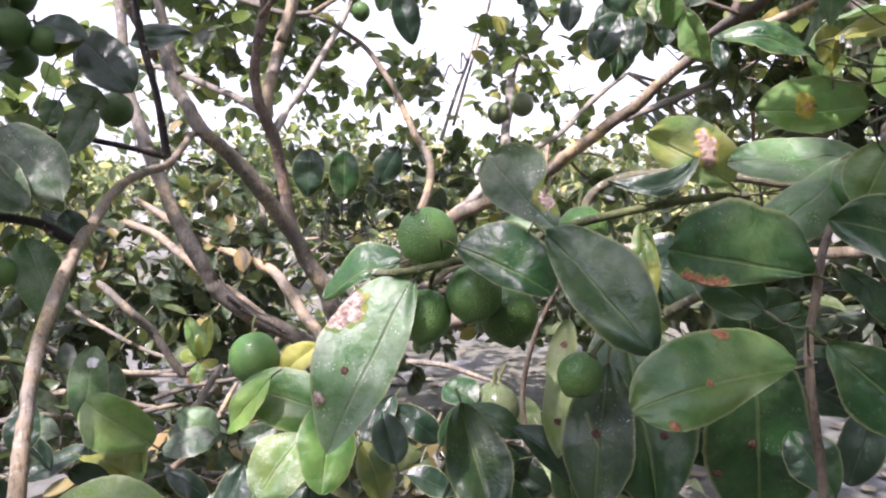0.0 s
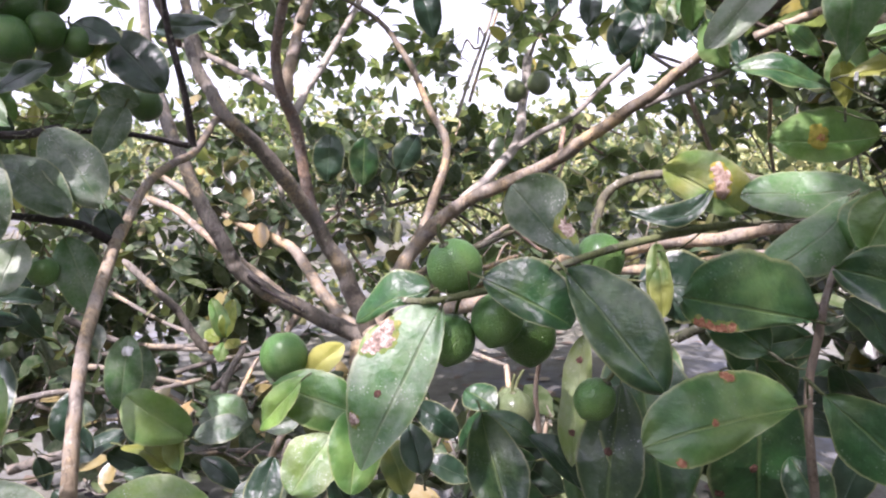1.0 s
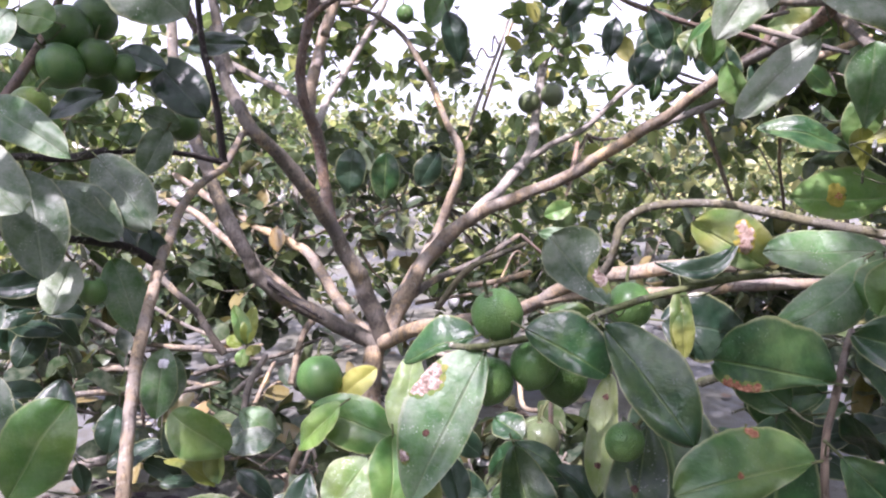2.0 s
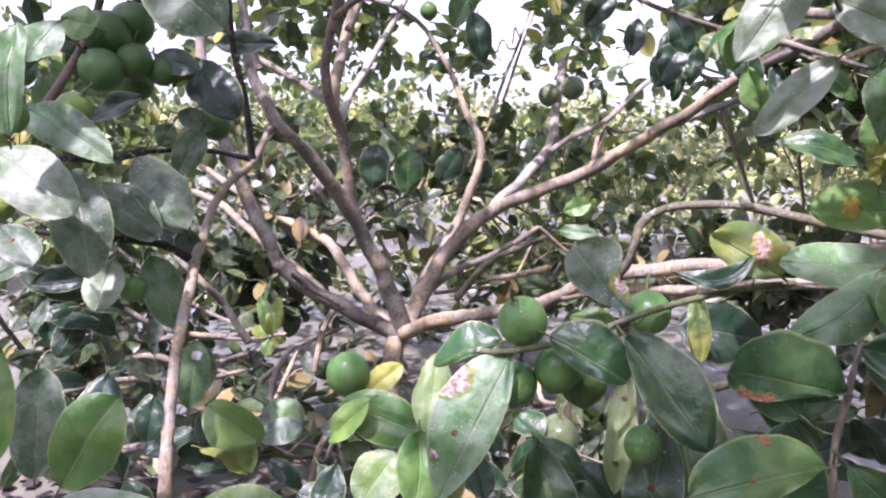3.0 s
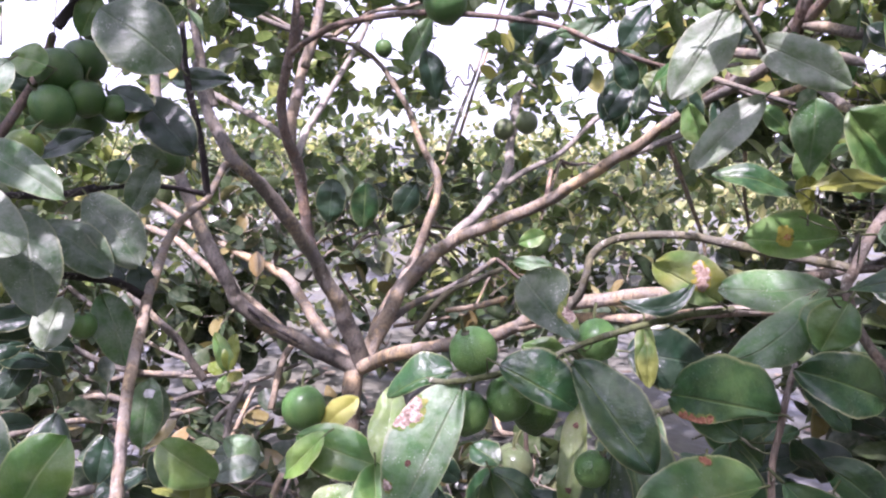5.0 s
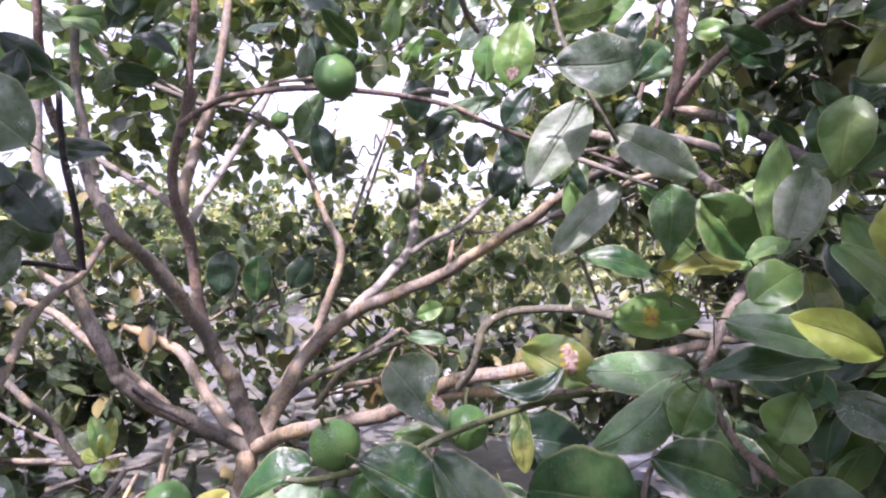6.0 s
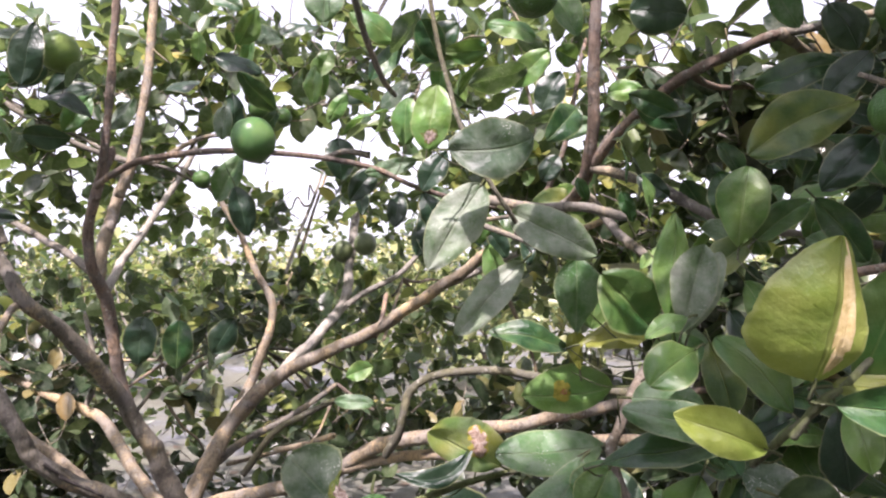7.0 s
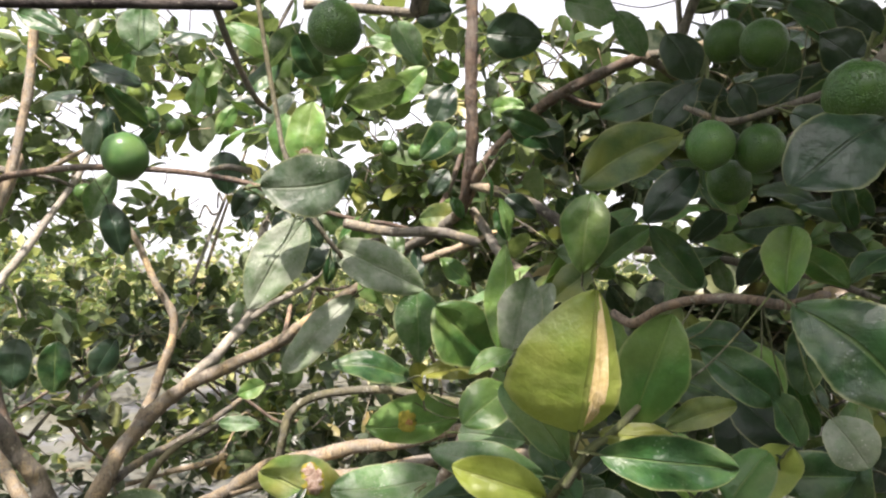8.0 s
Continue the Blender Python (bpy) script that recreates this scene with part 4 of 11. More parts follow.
limb(main, "limb", [(-0.5742, 1.2526, 1.5376), (-0.5675, 1.2505, 1.4760), (-0.5669, 1.2589, 1.4171), (-0.5651, 1.2773, 1.3595), (-0.5538, 1.3049, 1.2912), (-0.5260, 1.3314, 1.2179)], .011, .010, "barkr")
limb(main, "branch", [(-0.4823, 0.7378, 1.2231), (-0.4622, 0.7578, 1.2666), (-0.4407, 0.7778, 1.3121), (-0.4196, 0.7876, 1.3493)], .006, .004, "barkd")
limb(main, "limb", [(-0.4804, 1.3181, 1.1929), (-0.4993, 1.3206, 1.2470), (-0.5237, 1.3248, 1.3500), (-0.5328, 1.3279, 1.4480), (-0.5315, 1.3311, 1.5682), (-0.5204, 1.3336, 1.6886), (-0.5083, 1.3373, 1.8527)], .0115, .009, "bark")
limb(main, "limb", [(-0.3652, 1.4543, 1.2936), (-0.3534, 1.4460, 1.3820), (-0.3457, 1.4383, 1.4869), (-0.3425, 1.4410, 1.5938), (-0.3396, 1.4440, 1.7125), (-0.3344, 1.4494, 1.9263)], .0115, .009, "barkr")
limb(main, "limb", [(-0.3562, 1.6047, 1.3164), (-0.3405, 1.6367, 1.4222), (-0.3276, 1.6587, 1.5220), (-0.3226, 1.6812, 1.6238), (-0.3195, 1.7060, 1.8113), (-0.3202, 1.7539, 2.0988)], .0140, .012, "barkp")
limb(main, "branch", [(0.2128, 2.2111, 1.3454), (0.2377, 2.2047, 1.4097), (0.2811, 2.1957, 1.4563), (0.3246, 2.1868, 1.4994)], .006, .004, "bark")
limb(main, "bark_crack", [(-0.4301, 1.5139, 0.7332), (-0.4024, 1.5211, 0.7161), (-0.3737, 1.5322, 0.6980), (-0.3417, 1.5427, 0.6759)], .0045, .003, "barkd")
limb(main, "bark_crack", [(-0.4568, 1.5027, 0.7628), (-0.4397, 1.5088, 0.7469), (-0.4227, 1.5162, 0.7332)], .0040, .002, "barkd")
limb(main, "limb", [(-0.0815, 1.6616, 0.6875), (-0.0098, 1.6346, 0.7884), (0.0606, 1.6642, 0.8224), (0.1357, 1.6926, 0.8525)], .010, .008, "barkg")
limb(main, "limb", [(-0.0067, 1.5305, 0.7695), (0.0581, 1.4579, 0.7934), (0.1153, 1.3869, 0.8275)], .008, .008, "barkp")
limb(main, "limb", [(-0.4618, 1.2805, 0.5776), (-0.4361, 1.2820, 0.6033), (-0.4073, 1.2834, 0.6269)], .008, .007, "bark")
limb(main, "branch", [(-1.0896, 1.5142, 0.5234), (-0.9653, 1.5092, 0.4702), (-0.8374, 1.5256, 0.4234), (-0.7129, 1.5588, 0.4195)], .006, .004, "bark")
limb(main, "branch", [(-1.1404, 1.7176, 0.5376), (-1.0160, 1.7103, 0.4699), (-0.8784, 1.7082, 0.4326)], .005, .003, "barkg")
limb(main, "branch", [(-0.5093, 1.3174, 0.4591), (-0.4660, 1.3742, 0.4905), (-0.4456, 1.4347, 0.5488), (-0.4462, 1.5394, 0.5710)], .006, .004, "barkp")
limb(main, "branch", [(-0.5010, 1.0234, 0.5199), (-0.4324, 1.0777, 0.5311), (-0.3450, 1.1291, 0.5202), (-0.2614, 1.1280, 0.4992)], .005, .004, "bark")
leaf(main, (0.2170, 0.9420, 1.3235), (0.2303, 0.9365, 1.4219), 0.0595, (-0.360, -0.933, -0.003), "bright", bend=0.1, scars=((0.1, 0.2, 0.009, "brown"),))
leaf(main, (0.1917, 0.9965, 1.3427), (0.1936, 0.9938, 1.4167), 0.0482, (-0.622, -0.783, -0.012), "mid")
twig(main, (0.1830, 1.0620, 1.3018), (0.1914, 0.9969, 1.3317))
leaf(main, (0.5467, 1.0852, 1.4189), (0.4577, 1.1012, 1.3967), 0.0425, (-0.183, -0.983, 0.023), "dusty", bend=0.1)
leaf(main, (0.5332, 1.2354, 1.5544), (0.4975, 1.2441, 1.4760), 0.0634, (-0.399, -0.913, 0.081), "darkb", bend=0.05)
leaf(main, (-0.0633, 1.1622, 1.3452), (-0.1027, 1.1715, 1.2650), 0.0434, (-0.103, -0.993, -0.065), "dusty", fold=30)
twig(main, (-0.0683, 1.1060, 1.3403), (-0.0585, 1.1610, 1.3550))
leaf(main, (-0.0714, 1.1451, 1.2878), (-0.0483, 1.1438, 1.2049), 0.0446, (0.228, -0.970, 0.079), "darkb", fold=20)
twig(main, (-0.0918, 1.1125, 1.3408), (-0.0744, 1.1453, 1.2984))
leaf(main, (0.1033, 1.2636, 1.4035), (0.1111, 1.2648, 1.3246), 0.0611, (0.130, -0.992, -0.003), "darkb")
leaf(main, (0.1624, 1.1543, 1.3295), (0.1203, 1.1633, 1.2740), 0.0445, (-0.226, -0.974, 0.013), "darkb")
twig(main, (0.1448, 1.1069, 1.3455), (0.1690, 1.1528, 1.3382))
leaf(main, (0.2180, 1.0432, 1.3286), (0.1362, 1.0580, 1.3055), 0.0298, (-0.183, -0.983, 0.018), "dusty", bend=-0.15)
twig(main, (0.2117, 1.0600, 1.2895), (0.2285, 1.0413, 1.3316))
leaf(main, (0.2351, 0.8884, 1.3145), (0.2017, 0.8960, 1.2583), 0.0387, (-0.407, -0.906, 0.119), "darkb")
leaf(main, (0.2197, 0.9940, 1.2695), (0.2472, 0.9911, 1.2136), 0.0391, (-0.038, -0.999, 0.034), "darkb")
twig(main, (0.2165, 1.0596, 1.2874), (0.2148, 0.9946, 1.2793))
leaf(main, (0.4966, 1.1462, 1.3679), (0.4676, 1.1527, 1.3208), 0.0421, (-0.398, -0.909, 0.119), "darkb")
leaf(main, (0.4155, 0.8584, 1.2798), (0.4321, 0.8566, 1.2486), 0.0178, (-0.215, -0.975, -0.057), "glossy")
leaf(main, (0.4785, 0.8482, 1.2617), (0.4955, 0.8467, 1.2186), 0.0226, (-0.258, -0.964, -0.067), "glossy")
twig(main, (0.5206, 0.8746, 1.2817), (0.4745, 0.8486, 1.2719))
leaf(main, (0.5040, 0.6225, 1.1992), (0.4870, 0.6236, 1.2543), 0.0442, (-0.373, -0.923, -0.096), "glossy", bend=0.1)
leaf(main, (0.5071, 0.6220, 1.1962), (0.5575, 0.6120, 1.2376), 0.0356, (-0.545, -0.673, 0.500), "mid")
leaf(main, (0.5245, 0.8354, 1.4132), (0.5659, 0.8308, 1.3352), 0.0548, (-0.066, -0.998, 0.024), "darkb")
twig(main, (0.5358, 0.8318, 1.4031), (0.5193, 0.8359, 1.4229))
leaf(main, (-0.2928, 0.8735, 1.4472), (-0.3079, 0.8787, 1.3685), 0.0440, (0.007, -0.998, -0.066), "darkb")
leaf(main, (-0.5281, 1.2258, 1.2263), (-0.3976, 1.1526, 1.2240), 0.0418, (-0.486, -0.870, 0.088), "darkb", bend=0.1)
twig(main, (-0.5407, 1.3175, 1.2565), (-0.5377, 1.2311, 1.2265))
leaf(main, (0.0524, 0.4863, 1.3686), (0.0507, 0.4888, 1.3338), 0.0324, (-0.215, -0.975, -0.061), "dusty")
twig(main, (0.0392, 0.4390, 1.3503), (0.0529, 0.4855, 1.3796))
leaf(main, (0.2618, 0.5279, 1.3922), (0.2820, 0.5242, 1.3536), 0.0263, (-0.179, -0.984, -0.001), "dusty", fold=30)
leaf(main, (0.3911, 0.6440, 1.4352), (0.4519, 0.6266, 1.4286), 0.0518, (-0.287, -0.947, -0.143), "darkb")
leaf(main, (0.2910, 0.5701, 1.4163), (0.3254, 0.5597, 1.4217), 0.0283, (-0.262, -0.951, -0.161), "darkb")
leaf(main, (0.4316, 0.5279, 1.4324), (0.4796, 0.5148, 1.4156), 0.0384, (-0.232, -0.968, 0.091), "dusty")
leaf(main, (0.5050, 0.5581, 1.4405), (0.5341, 0.5524, 1.3930), 0.0303, (-0.402, -0.905, -0.137), "dusty")
twig(main, (0.5675, 0.5391, 1.4521), (0.4993, 0.5592, 1.4499))
leaf(main, (-0.0542, 0.5688, 1.3842), (-0.0175, 0.5592, 1.3651), 0.0219, (-0.050, -0.927, 0.372), "dark")
limb(main, "branch", [(-0.6706, 1.9606, 1.5728), (-0.6651, 1.9529, 1.5845), (-0.6566, 1.9496, 1.6353), (-0.6520, 1.9455, 1.6042)], 0.0042, 0.003, "barkp")
foliage(main, (-0.6520, 1.9455, 1.6042), (0.225, 0.300, 0.253), 294, 0.067, "crown", 1, (-0.6706, 1.9606, 1.5728))
limb(main, "branch", [(-0.0807, 1.9197, 1.5642), (-0.1102, 1.9480, 1.6372), (-0.1561, 1.9436, 1.7443), (-0.1766, 1.9603, 1.7550)], 0.0053, 0.003, "barkr")
foliage(main, (-0.1766, 1.9603, 1.7550), (0.356, 0.400, 0.155), 176, 0.067, "crown", 2, (-0.0807, 1.9197, 1.5642))
limb(main, "branch", [(0.1121, 2.0151, 1.6626), (0.1566, 2.0001, 1.7136), (0.1820, 2.0053, 1.7881), (0.2225, 1.9917, 1.7985)], 0.0051, 0.003, "bark")
foliage(main, (0.2225, 1.9917, 1.7985), (0.374, 0.400, 0.186), 111, 0.067, "crown", 3, (0.1121, 2.0151, 1.6626))
limb(main, "branch", [(0.7236, 1.6848, 1.2852), (0.6795, 1.7089, 1.4460), (0.6179, 1.7159, 1.6670), (0.5728, 1.7292, 1.7721)], 0.0071, 0.003, "barkp")
foliage(main, (0.5728, 1.7292, 1.7721), (0.301, 0.400, 0.126), 116, 0.067, "crown", 4, (0.7236, 1.6848, 1.2852))
limb(main, "branch", [(0.6246, 1.6367, 1.2393), (0.6121, 1.6088, 1.3156), (0.6000, 1.5634, 1.4145), (0.5900, 1.5345, 1.4212)], 0.0053, 0.003, "barkr")
foliage(main, (0.5900, 1.5345, 1.4212), (0.161, 0.300, 0.081), 186, 0.067, "crown", 5, (0.6246, 1.6367, 1.2393))
limb(main, "branch", [(-0.2533, 2.2545, 1.6555), (-0.3334, 2.3951, 1.5697), (-0.4455, 2.5433, 1.4790), (-0.5233, 2.6410, 1.3876)], 0.0073, 0.003, "bark")
foliage(main, (-0.5233, 2.6410, 1.3876), (0.411, 0.400, 0.103), 100, 0.067, "crown", 6, (-0.2533, 2.2545, 1.6555))
limb(main, "branch", [(-0.1163, 2.8143, 0.8888), (-0.0675, 2.9087, 1.0032), (0.0008, 3.0333, 1.1694), (0.0069, 3.1644, 1.2176)], 0.0070, 0.003, "barkp")
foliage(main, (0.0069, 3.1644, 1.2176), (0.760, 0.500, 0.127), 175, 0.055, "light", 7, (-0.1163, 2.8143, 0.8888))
limb(main, "branch", [(-0.5180, 3.0647, 0.8167), (-0.5251, 3.0673, 0.9044), (-0.5811, 3.0745, 1.0134), (-0.5948, 3.0711, 1.0283)], 0.0054, 0.003, "barkr")
foliage(main, (-0.5948, 3.0711, 1.0283), (0.712, 0.500, 0.142), 150, 0.067, "crown", 8, (-0.5180, 3.0647, 0.8167))
limb(main, "branch", [(0.4067, 2.4884, 1.1552), (0.3841, 2.5762, 1.0974), (0.3341, 2.6522, 1.0836), (0.3214, 2.7115, 0.9901)], 0.0057, 0.003, "bark")
foliage(main, (0.3214, 2.7115, 0.9901), (0.554, 0.400, 0.177), 271, 0.067, "crown", 9, (0.4067, 2.4884, 1.1552))
limb(main, "branch", [(0.0719, 2.4708, 1.4140), (0.0488, 2.4989, 1.4136), (0.0239, 2.5213, 1.4453), (0.0036, 2.5499, 1.4016)], 0.0046, 0.003, "barkp")
foliage(main, (0.0036, 2.5499, 1.4016), (0.411, 0.400, 0.082), 54, 0.067, "crown", 10, (0.0719, 2.4708, 1.4140))
limb(main, "branch", [(0.5220, 1.3340, 1.2795), (0.5825, 1.3343, 1.4358), (0.6408, 1.3614, 1.6694), (0.7076, 1.3694, 1.7208)], 0.0069, 0.003, "barkr")
foliage(main, (0.7076, 1.3694, 1.7208), (0.395, 0.300, 0.124), 85, 0.067, "crown", 11, (0.5220, 1.3340, 1.2795))
limb(main, "branch", [(0.7029, 1.6747, 1.2756), (0.6290, 1.7084, 1.3739), (0.5857, 1.7107, 1.5516), (0.5317, 1.7427, 1.5739)], 0.0061, 0.003, "bark")
foliage(main, (0.5317, 1.7427, 1.5739), (0.283, 0.300, 0.210), 85, 0.067, "crown", 12, (0.7029, 1.6747, 1.2756))
limb(main, "branch", [(0.0577, 1.9762, 1.6330), (0.0276, 1.9900, 1.6925), (-0.0387, 2.0043, 1.8105), (-0.0567, 2.0060, 1.8040)], 0.0052, 0.003, "barkp")
foliage(main, (-0.0567, 2.0060, 1.8040), (0.593, 0.300, 0.199), 213, 0.067, "crown", 13, (0.0577, 1.9762, 1.6330))
limb(main, "branch", [(0.5220, 1.3340, 1.2795), (0.5917, 1.3544, 1.2643), (0.6798, 1.3813, 1.3026), (0.7376, 1.3882, 1.2531)], 0.0053, 0.003, "barkr")
foliage(main, (0.7376, 1.3882, 1.2531), (0.253, 0.300, 0.076), 294, 0.067, "crown", 14, (0.5220, 1.3340, 1.2795))
limb(main, "branch", [(-0.2754, 2.9194, 0.8781), (-0.2513, 2.9140, 0.9339), (-0.2325, 2.9298, 1.0320), (-0.2225, 2.9341, 1.0488)], 0.0051, 0.003, "bark")
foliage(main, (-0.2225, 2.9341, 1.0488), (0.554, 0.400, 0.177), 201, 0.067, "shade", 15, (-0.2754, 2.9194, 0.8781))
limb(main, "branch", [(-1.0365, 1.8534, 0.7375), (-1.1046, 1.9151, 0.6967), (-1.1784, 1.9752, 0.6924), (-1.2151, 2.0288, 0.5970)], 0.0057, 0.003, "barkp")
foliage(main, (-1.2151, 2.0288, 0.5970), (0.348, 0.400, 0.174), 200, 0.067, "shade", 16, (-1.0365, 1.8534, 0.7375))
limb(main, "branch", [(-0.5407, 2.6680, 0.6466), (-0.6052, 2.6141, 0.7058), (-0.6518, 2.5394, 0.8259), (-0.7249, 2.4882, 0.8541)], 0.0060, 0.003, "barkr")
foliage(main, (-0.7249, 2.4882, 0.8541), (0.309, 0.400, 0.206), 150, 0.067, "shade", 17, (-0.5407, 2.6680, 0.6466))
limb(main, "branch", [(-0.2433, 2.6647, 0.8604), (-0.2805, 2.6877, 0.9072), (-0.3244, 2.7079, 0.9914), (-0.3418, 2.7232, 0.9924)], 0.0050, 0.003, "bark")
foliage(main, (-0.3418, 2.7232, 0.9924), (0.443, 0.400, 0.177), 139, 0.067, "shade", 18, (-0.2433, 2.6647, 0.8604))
limb(main, "branch", [(0.0763, 2.1730, 0.6435), (0.1109, 2.2258, 0.6750), (0.1536, 2.2586, 0.7578), (0.1890, 2.2939, 0.7473)], 0.0052, 0.003, "barkp")
foliage(main, (0.1890, 2.2939, 0.7473), (0.380, 0.300, 0.095), 116, 0.067, "crown", 19, (0.0763, 2.1730, 0.6435))
limb(main, "branch", [(0.4067, 2.4884, 1.1552), (0.4980, 2.6754, 1.1496), (0.5966, 2.8657, 1.1638), (0.6984, 2.9774, 1.1374)], 0.0074, 0.003, "barkr")
foliage(main, (0.6984, 2.9774, 1.1374), (0.356, 0.400, 0.261), 165, 0.055, "light", 20, (0.4067, 2.4884, 1.1552))
limb(main, "branch", [(0.5832, 2.2824, 1.3738), (0.6710, 2.2405, 1.3116), (0.7511, 2.2273, 1.2910), (0.8410, 2.1791, 1.1885)], 0.0060, 0.003, "bark")
foliage(main, (0.8410, 2.1791, 1.1885), (0.278, 0.300, 0.157), 40, 0.055, "light", 21, (0.5832, 2.2824, 1.3738))
limb(main, "branch", [(-0.6353, 1.9545, 1.5521), (-0.6437, 2.0251, 1.4883), (-0.6114, 2.0937, 1.4632), (-0.6158, 2.1677, 1.3693)], 0.0057, 0.003, "barkp")
foliage(main, (-0.6158, 2.1677, 1.3693), (0.348, 0.400, 0.104), 108, 0.067, "crown", 22, (-0.6353, 1.9545, 1.5521))
limb(main, "branch", [(0.6535, 1.6507, 1.2527), (0.6006, 1.6990, 1.3076), (0.5632, 1.7601, 1.3890), (0.5222, 1.7961, 1.3835)], 0.0054, 0.003, "barkr")
foliage(main, (0.5222, 1.7961, 1.3835), (0.356, 0.300, 0.071), 124, 0.067, "crown", 23, (0.6535, 1.6507, 1.2527))
limb(main, "branch", [(0.0941, 2.5005, 1.4813), (0.0825, 2.5346, 1.4650), (0.0683, 2.5759, 1.4987), (0.0640, 2.6036, 1.4456)], 0.0047, 0.003, "bark")
foliage(main, (0.0640, 2.6036, 1.4456), (0.514, 0.400, 0.123), 77, 0.067, "crown", 24, (0.0941, 2.5005, 1.4813))
limb(main, "branch", [(-1.0826, 2.1804, 0.9083), (-1.1551, 2.0544, 0.9637), (-1.1801, 1.9749, 1.0565), (-1.2146, 1.9016, 1.0725)], 0.0061, 0.003, "barkp")
foliage(main, (-1.2146, 1.9016, 1.0725), (0.237, 0.400, 0.237), 465, 0.067, "crown", 25, (-1.0826, 2.1804, 0.9083))
limb(main, "branch", [(-0.6619, 1.2823, 0.5688), (-0.6447, 1.2615, 0.5563), (-0.6248, 1.2356, 0.5726), (-0.6131, 1.2220, 0.5144)], 0.0046, 0.003, "barkr")
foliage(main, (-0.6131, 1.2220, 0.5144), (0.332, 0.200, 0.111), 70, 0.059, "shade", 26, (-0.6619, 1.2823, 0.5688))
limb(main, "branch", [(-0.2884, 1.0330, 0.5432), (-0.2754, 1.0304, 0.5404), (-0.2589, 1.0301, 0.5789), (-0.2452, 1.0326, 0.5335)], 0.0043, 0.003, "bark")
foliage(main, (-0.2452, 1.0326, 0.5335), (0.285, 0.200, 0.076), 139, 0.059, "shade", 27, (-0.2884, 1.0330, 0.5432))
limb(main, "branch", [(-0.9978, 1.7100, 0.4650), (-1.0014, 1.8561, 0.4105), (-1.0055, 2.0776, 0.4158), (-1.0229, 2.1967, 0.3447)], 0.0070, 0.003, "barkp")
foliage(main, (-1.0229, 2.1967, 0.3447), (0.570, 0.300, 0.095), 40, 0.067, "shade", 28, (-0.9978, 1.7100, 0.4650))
limb(main, "branch", [(-0.5180, 3.0647, 0.8167), (-0.4717, 3.2651, 0.8938), (-0.4336, 3.5564, 1.0158), (-0.3883, 3.7452, 1.0580)], 0.0084, 0.003, "barkr")
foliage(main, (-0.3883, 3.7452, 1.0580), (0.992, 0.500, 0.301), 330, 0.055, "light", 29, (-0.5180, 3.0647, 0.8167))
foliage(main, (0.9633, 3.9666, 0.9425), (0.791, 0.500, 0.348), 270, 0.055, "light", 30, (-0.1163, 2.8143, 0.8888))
limb(main, "branch", [(-0.5180, 3.0647, 0.8167), (-0.7593, 3.1689, 0.8166), (-1.0083, 3.2691, 0.9067), (-1.2032, 3.2853, 0.8541)], 0.0083, 0.003, "barkp")
foliage(main, (-1.2032, 3.2853, 0.8541), (0.673, 0.500, 0.377), 403, 0.067, "shade", 31, (-0.5180, 3.0647, 0.8167))
limb(main, "branch", [(-1.4923, 2.3697, 0.8788), (-1.5074, 2.4672, 0.7950), (-1.5301, 2.5735, 0.7698), (-1.5436, 2.6418, 0.6874)], 0.0060, 0.003, "barkr")
foliage(main, (-1.5436, 2.6418, 0.6874), (0.554, 0.400, 0.288), 542, 0.067, "crown", 32, (-1.4923, 2.3697, 0.8788))
limb(main, "branch", [(-1.1854, 1.7160, 0.5352), (-1.2248, 1.8201, 0.5096), (-1.2517, 1.9380, 0.5529), (-1.2612, 2.0108, 0.4912)], 0.0058, 0.003, "bark")
foliage(main, (-1.2612, 2.0108, 0.4912), (0.435, 0.300, 0.104), 120, 0.067, "shade", 33, (-1.1854, 1.7160, 0.5352))
limb(main, "branch", [(-1.1551, 2.2164, 0.9106), (-1.1072, 2.2910, 0.7903), (-1.0932, 2.3584, 0.6844), (-1.0572, 2.4311, 0.5515)], 0.0066, 0.003, "barkp")
foliage(main, (-1.0572, 2.4311, 0.5515), (0.267, 0.300, 0.123), 232, 0.067, "shade", 34, (-1.1551, 2.2164, 0.9106))
limb(main, "branch", [(-0.1163, 2.8143, 0.8888), (-0.0239, 2.8400, 0.7825), (0.0428, 2.8946, 0.7071), (0.1365, 2.8753, 0.5909)], 0.0064, 0.003, "barkr")
foliage(main, (0.1365, 2.8753, 0.5909), (0.427, 0.400, 0.142), 271, 0.067, "crown", 35, (-0.1163, 2.8143, 0.8888))
limb(main, "branch", [(0.5832, 2.2824, 1.3738), (0.7716, 2.3475, 1.2773), (0.9971, 2.5004, 1.1580), (1.1191, 2.5642, 1.0132)], 0.0082, 0.003, "bark")
foliage(main, (1.1191, 2.5642, 1.0132), (0.329, 0.400, 0.226), 90, 0.055, "light", 36, (0.5832, 2.2824, 1.3738))
limb(main, "branch", [(0.7222, 1.6841, 1.2845), (0.7566, 1.7489, 1.0842), (0.8215, 1.8280, 0.9254), (0.8640, 1.9069, 0.7446)], 0.0076, 0.003, "barkp")
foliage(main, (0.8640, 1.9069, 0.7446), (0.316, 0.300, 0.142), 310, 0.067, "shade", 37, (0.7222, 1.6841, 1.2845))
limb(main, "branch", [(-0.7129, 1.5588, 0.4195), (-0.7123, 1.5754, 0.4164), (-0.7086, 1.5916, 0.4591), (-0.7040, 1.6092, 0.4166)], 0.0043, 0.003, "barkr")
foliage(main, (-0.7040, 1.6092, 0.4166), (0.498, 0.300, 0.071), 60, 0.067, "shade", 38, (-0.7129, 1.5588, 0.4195))
